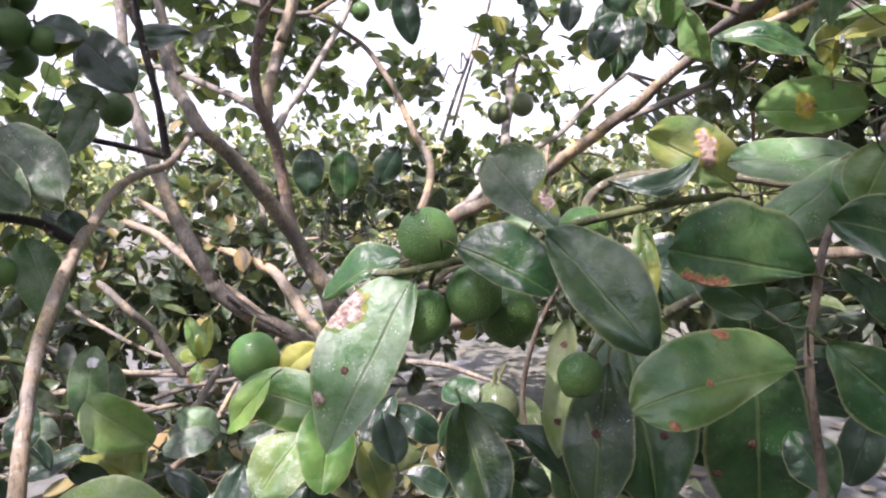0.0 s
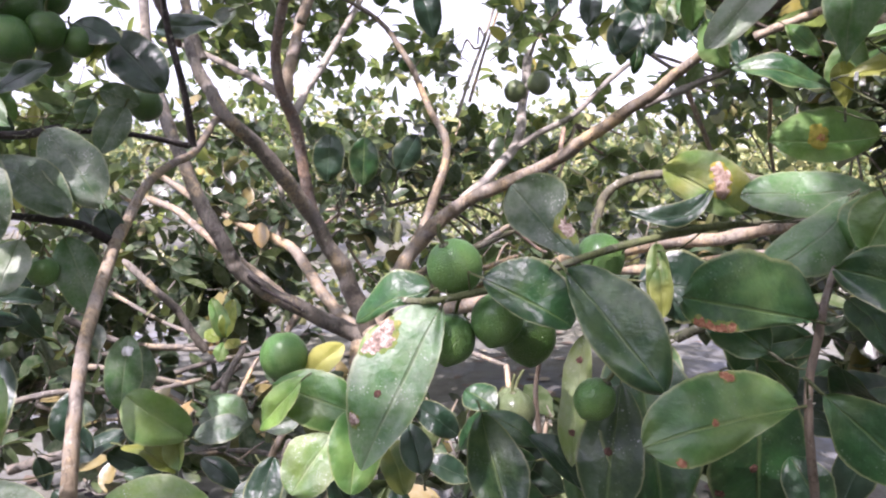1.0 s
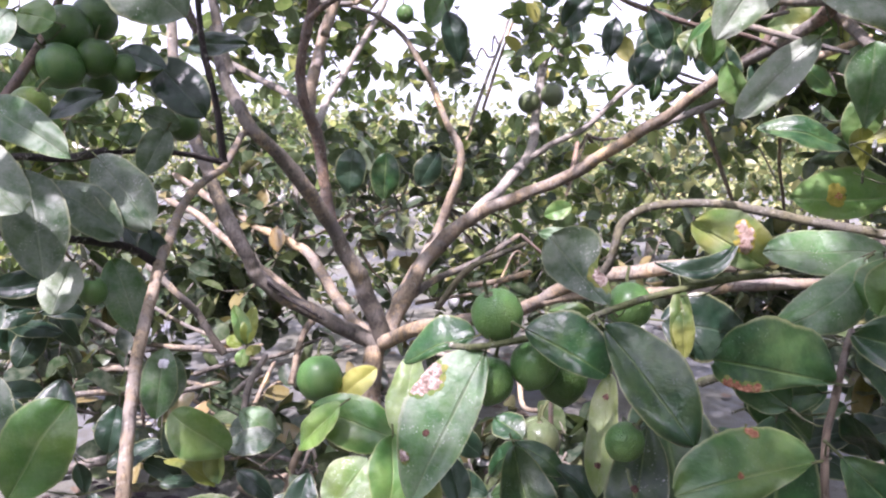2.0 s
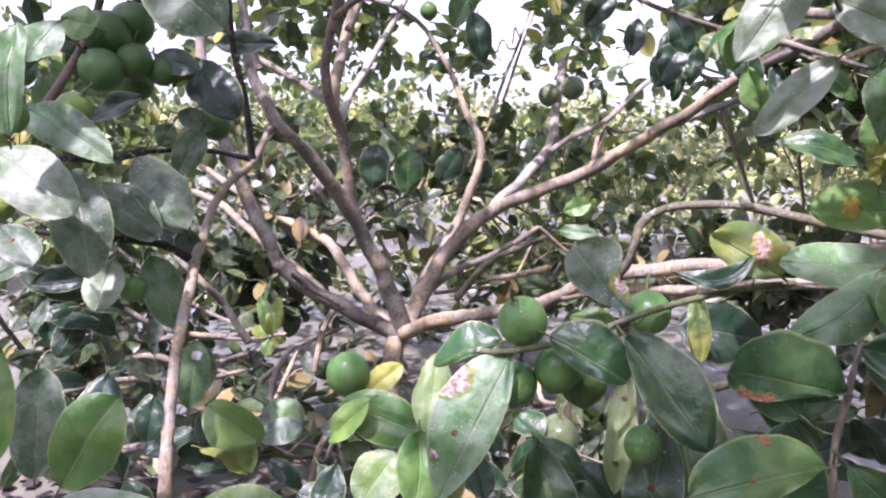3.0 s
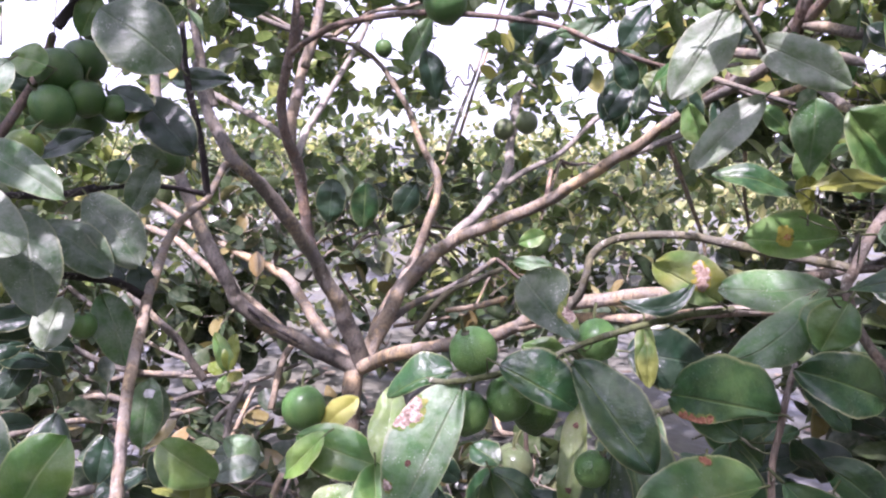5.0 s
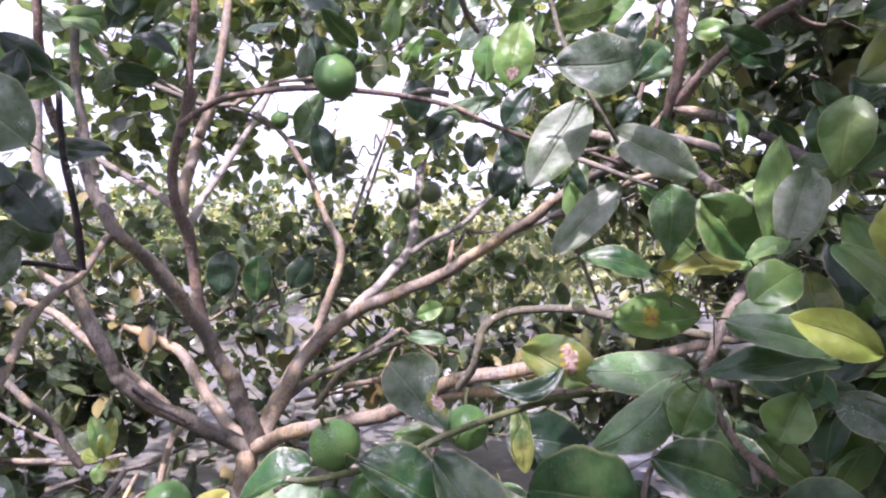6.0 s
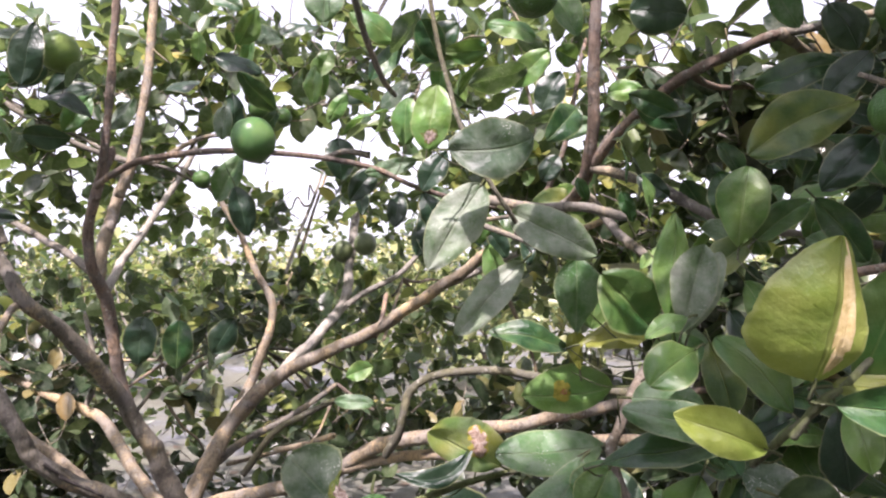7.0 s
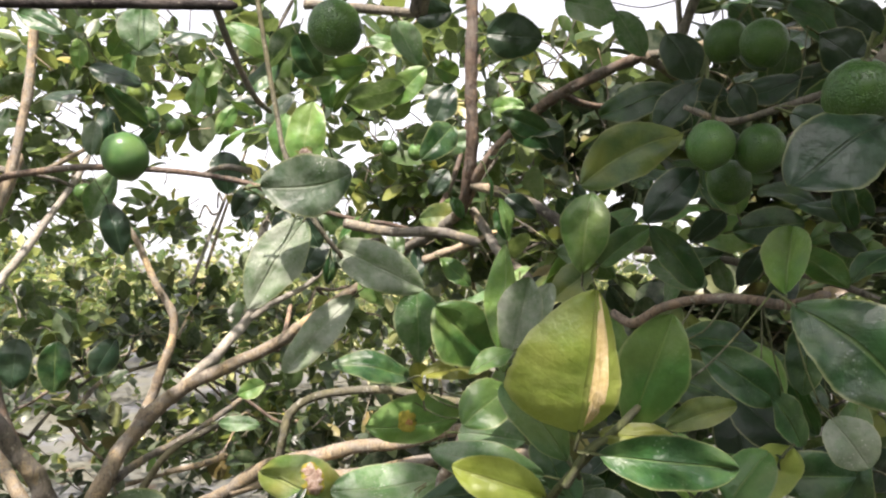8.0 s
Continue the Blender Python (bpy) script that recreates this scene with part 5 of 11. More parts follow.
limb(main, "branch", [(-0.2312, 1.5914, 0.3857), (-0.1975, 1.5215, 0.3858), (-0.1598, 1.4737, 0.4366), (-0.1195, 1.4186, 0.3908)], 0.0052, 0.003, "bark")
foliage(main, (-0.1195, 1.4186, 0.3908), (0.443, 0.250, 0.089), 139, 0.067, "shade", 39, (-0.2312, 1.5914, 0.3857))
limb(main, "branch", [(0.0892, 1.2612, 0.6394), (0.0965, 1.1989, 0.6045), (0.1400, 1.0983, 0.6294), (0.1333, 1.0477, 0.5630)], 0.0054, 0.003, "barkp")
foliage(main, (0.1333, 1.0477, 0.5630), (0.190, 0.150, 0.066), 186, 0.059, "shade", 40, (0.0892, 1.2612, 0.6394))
foliage(main, (0.1404, 4.4596, 1.2680), (1.780, 0.500, 0.285), 450, 0.055, "light", 41, (-0.5180, 3.0647, 0.8167))
limb(main, "branch", [(-0.5180, 3.0647, 0.8167), (-0.6867, 3.2086, 0.9559), (-0.8135, 3.4712, 1.1402), (-0.9775, 3.6381, 1.2299)], 0.0091, 0.003, "bark")
foliage(main, (-0.9775, 3.6381, 1.2299), (0.831, 0.500, 0.360), 542, 0.067, "crown", 42, (-0.5180, 3.0647, 0.8167))
limb(main, "branch", [(0.1913, 2.5668, 1.7619), (0.1399, 2.5607, 1.8311), (0.1086, 2.5214, 1.9390), (0.0673, 2.5209, 1.9587)], 0.0054, 0.003, "barkp")
foliage(main, (0.0673, 2.5209, 1.9587), (1.286, 0.500, 0.230), 96, 0.067, "crown", 43, (0.1913, 2.5668, 1.7619))
limb(main, "branch", [(-0.3150, 2.3484, 1.8600), (-0.3737, 2.3333, 1.8411), (-0.4223, 2.3256, 1.8662), (-0.4744, 2.3144, 1.8093)], 0.0050, 0.003, "barkr")
foliage(main, (-0.4744, 2.3144, 1.8093), (0.568, 0.400, 0.255), 85, 0.067, "crown", 44, (-0.3150, 2.3484, 1.8600))
limb(main, "branch", [(0.5220, 1.3340, 1.2795), (0.6052, 1.3205, 1.3550), (0.7129, 1.3010, 1.5153), (0.8100, 1.2888, 1.5694)], 0.0065, 0.003, "bark")
foliage(main, (0.8100, 1.2888, 1.5694), (0.261, 0.250, 0.131), 232, 0.067, "crown", 45, (0.5220, 1.3340, 1.2795))
limb(main, "branch", [(0.5832, 2.2824, 1.3738), (0.6662, 2.2564, 1.3200), (0.7456, 2.2384, 1.3084), (0.8334, 2.2094, 1.2298)], 0.0058, 0.003, "barkp")
foliage(main, (0.8334, 2.2094, 1.2298), (0.475, 0.400, 0.171), 193, 0.067, "crown", 46, (0.5832, 2.2824, 1.3738))
limb(main, "branch", [(0.4067, 2.4884, 1.1552), (0.5320, 2.6919, 1.0715), (0.7164, 2.8554, 1.0355), (0.8650, 3.0265, 0.9113)], 0.0085, 0.003, "barkr")
foliage(main, (0.8650, 3.0265, 0.9113), (0.506, 0.400, 0.253), 160, 0.067, "crown", 47, (0.4067, 2.4884, 1.1552))
limb(main, "branch", [(-0.1163, 2.8143, 0.8888), (0.0501, 2.8383, 0.8656), (0.2206, 2.8895, 0.7897), (0.3508, 2.9181, 0.7211)], 0.0070, 0.003, "bark")
foliage(main, (0.3508, 2.9181, 0.7211), (0.593, 0.400, 0.142), 130, 0.067, "shade", 48, (-0.1163, 2.8143, 0.8888))
limb(main, "branch", [(0.4979, 1.5918, 1.1834), (0.5696, 1.6100, 1.0400), (0.6143, 1.6236, 0.9402), (0.6434, 1.6469, 0.7996)], 0.0065, 0.003, "barkp")
foliage(main, (0.6434, 1.6469, 0.7996), (0.356, 0.300, 0.114), 260, 0.067, "shade", 49, (0.4979, 1.5918, 1.1834))
limb(main, "branch", [(0.5596, 0.8007, 1.4218), (0.6424, 0.8755, 1.4293), (0.7411, 0.9257, 1.4482), (0.7945, 0.9913, 1.4323)], 0.0058, 0.003, "barkr")
foliage(main, (0.7945, 0.9913, 1.4323), (0.190, 0.200, 0.152), 403, 0.059, "shade", 50, (0.5596, 0.8007, 1.4218))
limb(main, "branch", [(0.6197, 1.0212, 0.9503), (0.6378, 1.0404, 0.9963), (0.6863, 1.0615, 1.1015), (0.7030, 1.0942, 1.0998)], 0.0051, 0.003, "bark")
foliage(main, (0.7030, 1.0942, 1.0998), (0.154, 0.200, 0.082), 232, 0.059, "shade", 51, (0.6197, 1.0212, 0.9503))
limb(main, "branch", [(0.3246, 2.1868, 1.4994), (0.3583, 2.2151, 1.6216), (0.4177, 2.2356, 1.8088), (0.4547, 2.2694, 1.8759)], 0.0064, 0.003, "barkp")
foliage(main, (0.4547, 2.2694, 1.8759), (1.187, 0.400, 0.346), 186, 0.067, "crown", 52, (0.3246, 2.1868, 1.4994))
limb(main, "branch", [(0.7236, 1.6848, 1.2852), (0.8102, 1.7061, 1.3606), (0.8786, 1.7202, 1.4534), (0.9342, 1.7344, 1.4842)], 0.0058, 0.003, "barkr")
foliage(main, (0.9342, 1.7344, 1.4842), (0.396, 0.300, 0.142), 341, 0.067, "crown", 53, (0.7236, 1.6848, 1.2852))
limb(main, "branch", [(-0.2784, 2.3035, 1.7500), (-0.3195, 2.3089, 1.7322), (-0.3756, 2.3198, 1.7495), (-0.4067, 2.3236, 1.6969)], 0.0048, 0.003, "bark")
foliage(main, (-0.4067, 2.3236, 1.6969), (0.327, 0.300, 0.366), 217, 0.067, "crown", 54, (-0.2784, 2.3035, 1.7500))
limb(main, "branch", [(-0.4989, 3.0623, 0.7896), (-0.3308, 3.2569, 0.8694), (-0.1804, 3.5747, 0.9297), (-0.0482, 3.7181, 1.0474)], 0.0090, 0.003, "barkp")
foliage(main, (-0.0482, 3.7181, 1.0474), (1.139, 0.500, 0.228), 348, 0.067, "crown", 55, (-0.4989, 3.0623, 0.7896))
limb(main, "branch", [(0.1562, 2.1040, 0.8335), (0.2540, 2.1162, 0.7589), (0.3382, 2.1260, 0.7470), (0.4414, 2.1367, 0.6510)], 0.0060, 0.003, "barkr")
foliage(main, (0.4414, 2.1367, 0.6510), (0.522, 0.300, 0.104), 232, 0.067, "shade", 56, (0.1562, 2.1040, 0.8335))
limb(main, "branch", [(0.6197, 1.0212, 0.9503), (0.9599, 1.1606, 1.0051), (1.3000, 1.3000, 0.9000)], 0.0080, 0.003, "bark")
foliage(main, (1.3000, 1.3000, 0.9000), (0.350, 0.500, 0.600), 1395, 0.059, "crown", 57, (0.6197, 1.0212, 0.9503))
limb(main, "branch", [(0.5903, 0.7796, 1.2160), (0.9202, 0.6398, 1.1380), (1.2500, 0.5000, 0.9000)], 0.0080, 0.003, "bark")
foliage(main, (1.2500, 0.5000, 0.9000), (0.250, 0.400, 0.700), 1240, 0.059, "crown", 58, (0.5903, 0.7796, 1.2160))
limb(main, "branch", [(-1.0896, 1.5142, 0.5234), (-1.1948, 1.3571, 0.8417), (-1.3000, 1.2000, 1.0000)], 0.0080, 0.003, "bark")
foliage(main, (-1.3000, 1.2000, 1.0000), (0.300, 0.600, 0.700), 1395, 0.059, "crown", 59, (-1.0896, 1.5142, 0.5234))
# seeds 60 to 67: unseen clumps added overhead to shade leaves, limbs and soil
limb(main, "branch", [(0.1121, 2.0151, 1.6626), (0.3560, 2.0076, 2.1363), (0.6000, 2.0000, 2.4500)], 0.0080, 0.003, "bark")
foliage(main, (0.6000, 2.0000, 2.4500), (0.900, 0.700, 0.250), 930, 0.059, "crown", 60, (0.1121, 2.0151, 1.6626))
limb(main, "branch", [(0.4573, 0.8865, 1.7586), (0.6537, 0.7433, 1.9343), (0.8500, 0.6000, 1.9500)], 0.0080, 0.003, "bark")
foliage(main, (0.8500, 0.6000, 1.9500), (0.400, 0.450, 0.200), 310, 0.059, "crown", 61, (0.4573, 0.8865, 1.7586))
limb(main, "branch", [(-0.5083, 1.3373, 1.8527), (-0.5541, 1.1187, 1.9813), (-0.6000, 0.9000, 1.9500)], 0.0080, 0.003, "bark")
foliage(main, (-0.6000, 0.9000, 1.9500), (0.500, 0.400, 0.200), 449, 0.059, "crown", 62, (-0.5083, 1.3373, 1.8527))
limb(main, "branch", [(-0.0498, 0.4651, 1.3514), (-0.1599, 0.0625, 1.7807), (-0.2700, -0.3400, 2.0500)], 0.0080, 0.003, "bark")
foliage(main, (-0.2700, -0.3400, 2.0500), (0.140, 0.150, 0.100), 294, 0.059, "crown", 63, (-0.0498, 0.4651, 1.3514))
limb(main, "branch", [(-0.0513, 0.4655, 1.3515), (-0.2757, 0.1077, 1.7807), (-0.5000, -0.2500, 2.0500)], 0.0080, 0.003, "bark")
foliage(main, (-0.5000, -0.2500, 2.0500), (0.200, 0.200, 0.100), 93, 0.059, "crown", 64, (-0.0513, 0.4655, 1.3515))
limb(main, "branch", [(0.5285, 0.2785, 1.2858), (0.7643, 0.1393, 1.6229), (1.0000, 0.0000, 1.8000)], 0.0080, 0.003, "bark")
foliage(main, (1.0000, 0.0000, 1.8000), (0.350, 0.500, 0.250), 1085, 0.059, "crown", 65, (0.5285, 0.2785, 1.2858))
limb(main, "branch", [(0.1887, 0.3738, 1.3592), (0.2844, 0.1869, 1.7846), (0.3800, 0.0000, 2.0500)], 0.0080, 0.003, "bark")
foliage(main, (0.3800, 0.0000, 2.0500), (0.250, 0.300, 0.120), 217, 0.059, "crown", 66, (0.1887, 0.3738, 1.3592))
limb(main, "branch", [(-0.3344, 1.4494, 1.9263), (-0.1672, 1.2747, 2.0181), (0.0000, 1.1000, 1.9500)], 0.0080, 0.003, "bark")
foliage(main, (0.0000, 1.1000, 1.9500), (0.700, 0.500, 0.150), 195, 0.059, "crown", 67, (-0.3344, 1.4494, 1.9263))
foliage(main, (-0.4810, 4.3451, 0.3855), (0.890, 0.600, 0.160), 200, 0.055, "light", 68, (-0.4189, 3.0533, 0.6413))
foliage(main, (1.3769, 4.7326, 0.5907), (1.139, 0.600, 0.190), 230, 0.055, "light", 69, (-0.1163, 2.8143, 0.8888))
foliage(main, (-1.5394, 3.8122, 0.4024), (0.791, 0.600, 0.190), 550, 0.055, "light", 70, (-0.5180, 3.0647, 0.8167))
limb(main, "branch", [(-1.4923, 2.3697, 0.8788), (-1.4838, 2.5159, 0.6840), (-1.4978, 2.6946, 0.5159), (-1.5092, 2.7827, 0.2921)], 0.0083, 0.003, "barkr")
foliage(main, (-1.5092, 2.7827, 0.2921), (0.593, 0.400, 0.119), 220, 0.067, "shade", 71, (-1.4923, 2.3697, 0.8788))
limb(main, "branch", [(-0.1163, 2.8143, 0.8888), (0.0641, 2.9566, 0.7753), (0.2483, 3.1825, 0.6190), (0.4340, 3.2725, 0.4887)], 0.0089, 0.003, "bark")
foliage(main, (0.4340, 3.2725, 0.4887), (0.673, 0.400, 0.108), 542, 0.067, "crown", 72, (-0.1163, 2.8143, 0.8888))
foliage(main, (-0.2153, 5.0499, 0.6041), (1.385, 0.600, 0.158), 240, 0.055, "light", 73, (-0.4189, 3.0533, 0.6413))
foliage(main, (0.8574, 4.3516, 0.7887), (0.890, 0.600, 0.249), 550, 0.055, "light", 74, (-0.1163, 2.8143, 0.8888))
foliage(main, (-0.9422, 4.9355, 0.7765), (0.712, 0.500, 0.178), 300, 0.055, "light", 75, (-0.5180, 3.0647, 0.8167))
limb(main, "branch", [(0.6336, 0.7137, 1.4540), (0.8041, 0.8208, 1.4539), (1.0150, 0.9013, 1.4580), (1.1306, 0.9986, 1.4802)], 0.0074, 0.003, "barkp")
foliage(main, (1.1306, 0.9986, 1.4802), (0.235, 0.150, 0.246), 775, 0.059, "shade", 76, (0.6336, 0.7137, 1.4540))
limb(main, "branch", [(0.6197, 1.0212, 0.9503), (0.7683, 1.0022, 0.9742), (0.8842, 1.0253, 1.0627), (0.9996, 1.0097, 1.0576)], 0.0064, 0.003, "barkr")
foliage(main, (0.9996, 1.0097, 1.0576), (0.309, 0.150, 0.154), 697, 0.059, "shade", 77, (0.6197, 1.0212, 0.9503))
# seeds 78 and 79: clumps added at the right and overhead to block light
limb(main, "branch", [(0.6336, 0.7137, 1.4540), (1.0168, 0.8069, 1.5570), (1.4000, 0.9000, 1.5000)], 0.0080, 0.003, "bark")
foliage(main, (1.4000, 0.9000, 1.5000), (0.300, 0.400, 0.350), 1240, 0.059, "shade", 78, (0.6336, 0.7137, 1.4540))
limb(main, "branch", [(0.2352, 0.3412, 1.3266), (0.2676, 0.0306, 1.7683), (0.3000, -0.2800, 2.0500)], 0.0080, 0.003, "bark")
foliage(main, (0.3000, -0.2800, 2.0500), (0.120, 0.150, 0.100), 93, 0.059, "crown", 79, (0.2352, 0.3412, 1.3266))
limb(main, "branch", [(-1.0174, 1.7104, 0.4707), (-1.0258, 1.7064, 0.4526), (-1.0339, 1.7034, 0.4770), (-1.0434, 1.7023, 0.4238)], 0.0043, 0.003, "barkr")
foliage(main, (-1.0434, 1.7023, 0.4238), (0.331, 0.300, 0.090), 150, 0.067, "shade", 80, (-1.0174, 1.7104, 0.4707))
limb(main, "branch", [(-0.6246, 2.0049, 0.8388), (-0.6586, 1.9907, 0.7665), (-0.7001, 1.9908, 0.7567), (-0.7113, 1.9864, 0.6556)], 0.0052, 0.003, "bark")
foliage(main, (-0.7113, 1.9864, 0.6556), (0.225, 0.300, 0.150), 465, 0.067, "shade", 81, (-0.6246, 2.0049, 0.8388))
limb(main, "branch", [(-0.3881, 2.4777, 0.7296), (-0.3463, 2.5415, 0.6414), (-0.2844, 2.5721, 0.5676), (-0.2499, 2.6250, 0.4281)], 0.0062, 0.003, "barkp")
foliage(main, (-0.2499, 2.6250, 0.4281), (0.514, 0.300, 0.103), 110, 0.067, "shade", 82, (-0.3881, 2.4777, 0.7296))
limb(main, "branch", [(-0.1163, 2.8143, 0.8888), (0.0368, 2.9356, 0.7687), (0.1722, 3.0382, 0.6057), (0.2542, 3.1453, 0.4900)], 0.0078, 0.003, "barkr")
foliage(main, (0.2542, 3.1453, 0.4900), (0.760, 0.400, 0.101), 403, 0.067, "crown", 83, (-0.1163, 2.8143, 0.8888))
limb(main, "branch", [(0.5928, 0.9602, 0.8900), (0.6203, 0.9823, 0.8485), (0.6504, 0.9967, 0.8564), (0.6774, 1.0090, 0.7705)], 0.0049, 0.003, "bark")
foliage(main, (0.6774, 1.0090, 0.7705), (0.136, 0.120, 0.136), 330, 0.066, "shade", 84, (0.5928, 0.9602, 0.8900))
limb(main, "branch", [(-0.6340, 1.7052, 0.3712), (-0.5679, 1.8148, 0.3761), (-0.5325, 1.9064, 0.3996), (-0.4868, 2.0114, 0.3602)], 0.0060, 0.003, "barkp")
foliage(main, (-0.4868, 2.0114, 0.3602), (0.435, 0.300, 0.070), 93, 0.067, "shade", 85, (-0.6340, 1.7052, 0.3712))
# seeds 86 to 90: more unseen clumps added high up to cast shade
limb(main, "branch", [(-0.3202, 1.7539, 2.0988), (0.0399, 1.7769, 2.3794), (0.4000, 1.8000, 2.5000)], 0.0080, 0.003, "bark")
foliage(main, (0.4000, 1.8000, 2.5000), (0.900, 0.900, 0.200), 697, 0.059, "crown", 86, (-0.3202, 1.7539, 2.0988))
foliage(main, (-0.9000, -0.3000, 2.0500), (0.240, 0.250, 0.100), 604, 0.059, "crown", 87, (-0.0513, 0.4655, 1.3515))
limb(main, "branch", [(-0.4196, 0.7876, 1.3493), (-0.6298, 0.5238, 1.7796), (-0.8400, 0.2600, 2.0500)], 0.0080, 0.003, "bark")
foliage(main, (-0.8400, 0.2600, 2.0500), (0.160, 0.200, 0.100), 279, 0.059, "crown", 88, (-0.4196, 0.7876, 1.3493))
limb(main, "branch", [(0.1887, 0.3738, 1.3592), (0.1444, 0.0569, 1.7846), (0.1000, -0.2600, 2.0500)], 0.0080, 0.003, "bark")
foliage(main, (0.1000, -0.2600, 2.0500), (0.140, 0.150, 0.080), 139, 0.059, "crown", 89, (0.1887, 0.3738, 1.3592))
limb(main, "branch", [(0.1887, 0.3738, 1.3592), (0.2444, 0.0869, 1.7846), (0.3000, -0.2000, 2.0500)], 0.0080, 0.003, "bark")
foliage(main, (0.3000, -0.2000, 2.0500), (0.150, 0.140, 0.080), 93, 0.059, "crown", 90, (0.1887, 0.3738, 1.3592))
limb(main, "branch", [(-0.5053, 3.0631, 0.7986), (-0.5226, 3.2023, 0.7806), (-0.5680, 3.3668, 0.7580), (-0.5836, 3.4776, 0.7071)], 0.0066, 0.003, "barkp")
foliage(main, (-0.5836, 3.4776, 0.7071), (0.506, 0.400, 0.127), 130, 0.067, "crown", 91, (-0.5053, 3.0631, 0.7986))
limb(main, "branch", [(-0.5067, 3.0633, 0.8006), (-0.6622, 3.1150, 0.6977), (-0.8307, 3.1523, 0.6364), (-0.9292, 3.1458, 0.4972)], 0.0072, 0.003, "barkr")
foliage(main, (-0.9292, 3.1458, 0.4972), (0.475, 0.400, 0.119), 310, 0.067, "crown", 92, (-0.5067, 3.0633, 0.8006))
# small unseen clump added overhead to shade the leaves at the right
limb(main, "branch", [(0.1887, 0.3738, 1.3592), (0.0294, 0.0669, 1.7846), (-0.1300, -0.2400, 2.0500)], 0.0080, 0.003, "bark")
foliage(main, (-0.1300, -0.2400, 2.0500), (0.080, 0.100, 0.060), 108, 0.059, "crown", 93, (0.1887, 0.3738, 1.3592))
leaf(main, (-0.2539, 1.3769, 1.0625), (-0.2626, 1.3849, 0.9701), 0.0631, (0.029, -0.996, -0.089), "darkb")
leaf(main, (-0.1848, 1.3570, 1.0571), (-0.1886, 1.3635, 0.9647), 0.0589, (-0.005, -0.997, -0.071), "dark")
leaf(main, (-0.0812, 1.3263, 1.0618), (-0.1198, 1.3416, 0.9952), 0.0526, (-0.194, -0.975, -0.111), "darkb")
leaf(main, (0.1003, 1.1768, 0.9257), (0.1687, 1.1569, 0.9236), 0.0272, (-0.246, -0.887, 0.390), "dusty", bend=0.1)
leaf(main, (0.1330, 1.3749, 0.9436), (0.1859, 1.3581, 0.9655), 0.0385, (-0.375, -0.902, 0.214), "bright", fold=20)
leaf(main, (0.2750, 1.1195, 1.2518), (0.2315, 1.1152, 1.1779), 0.0534, (-0.218, -0.958, 0.184), "darkb")
twig(main, (0.2902, 1.0707, 1.2716), (0.2806, 1.1200, 1.2612))
leaf(main, (0.3212, 1.0179, 1.2283), (0.3608, 1.0147, 1.1730), 0.0404, (-0.177, -0.982, -0.070), "darkb")
twig(main, (0.3099, 1.0737, 1.2674), (0.3148, 1.0184, 1.2372))
leaf(main, (0.2576, 1.1220, 1.2952), (0.3011, 1.1190, 1.2431), 0.0445, (-0.143, -0.988, -0.062), "dark")
twig(main, (0.2540, 1.0653, 1.2794), (0.2506, 1.1225, 1.3036))
leaf(main, (-0.0062, 1.0746, 1.4024), (-0.0629, 1.0487, 1.4538), 0.0391, (-0.240, -0.734, -0.635), "dark", bend=0.04, fold=1)
leaf(main, (0.1732, 1.0550, 1.4093), (0.0975, 1.0808, 1.3685), 0.0463, (-0.507, -0.147, 0.849), "mid", bend=0.09, fold=15)
leaf(main, (0.1138, 1.2257, 1.4888), (0.1658, 1.2220, 1.4663), 0.0285, (0.394, 0.341, 0.853), "bright", bend=0.02, fold=-6)
leaf(main, (0.2793, 0.9504, 1.4313), (0.3654, 0.9285, 1.4530), 0.0597, (0.073, -0.543, -0.837), "dustyd", bend=0.07, fold=2)
leaf(main, (-0.2462, 1.4537, 1.5219), (-0.1772, 1.4803, 1.5537), 0.0432, (-0.084, -0.668, 0.739), "darkb", bend=0.05, fold=-8)
leaf(main, (0.1982, 1.0491, 1.5253), (0.1418, 1.0683, 1.4603), 0.0453, (-0.569, -0.778, 0.265), "dark", bend=0.04, fold=-0)
leaf(main, (0.1062, 1.0418, 1.5617), (0.1783, 1.0473, 1.5221), 0.0501, (0.160, -0.975, 0.157), "mid", bend=0.09, fold=-7)
leaf(main, (0.1226, 1.3613, 1.5154), (0.0877, 1.3739, 1.4574), 0.0346, (-0.123, -0.983, -0.138), "bright", bend=0.08, fold=-10)
leaf(main, (-0.0873, 1.1130, 1.4133), (-0.0909, 1.1081, 1.3580), 0.0309, (-0.045, -0.995, 0.092), "dustyd", bend=0.06, fold=19)
leaf(main, (-0.0166, 1.4254, 1.6532), (0.0666, 1.4243, 1.6697), 0.0445, (-0.126, -0.799, 0.588), "darkb", bend=0.10, fold=-6)
leaf(main, (0.2093, 0.9691, 1.5305), (0.2461, 0.9965, 1.4774), 0.0457, (-0.030, -0.879, -0.475), "dark", bend=0.05, fold=8)
leaf(main, (0.0630, 1.3430, 1.5814), (0.0771, 1.3869, 1.5141), 0.0407, (0.553, -0.746, -0.371), "mid", bend=0.06, fold=-4)
leaf(main, (-0.1825, 1.4604, 1.6551), (-0.1807, 1.4767, 1.5954), 0.0388, (0.715, -0.680, -0.164), "bright", bend=0.05, fold=-7)
leaf(main, (0.2188, 1.0236, 1.5671), (0.1690, 1.0242, 1.4944), 0.0558, (0.726, -0.471, -0.501), "dustyd", bend=0.04, fold=-7)
leaf(main, (-0.0840, 1.1851, 1.4565), (-0.0800, 1.1939, 1.3770), 0.0451, (0.427, -0.901, -0.079), "darkb", bend=0.10, fold=1)
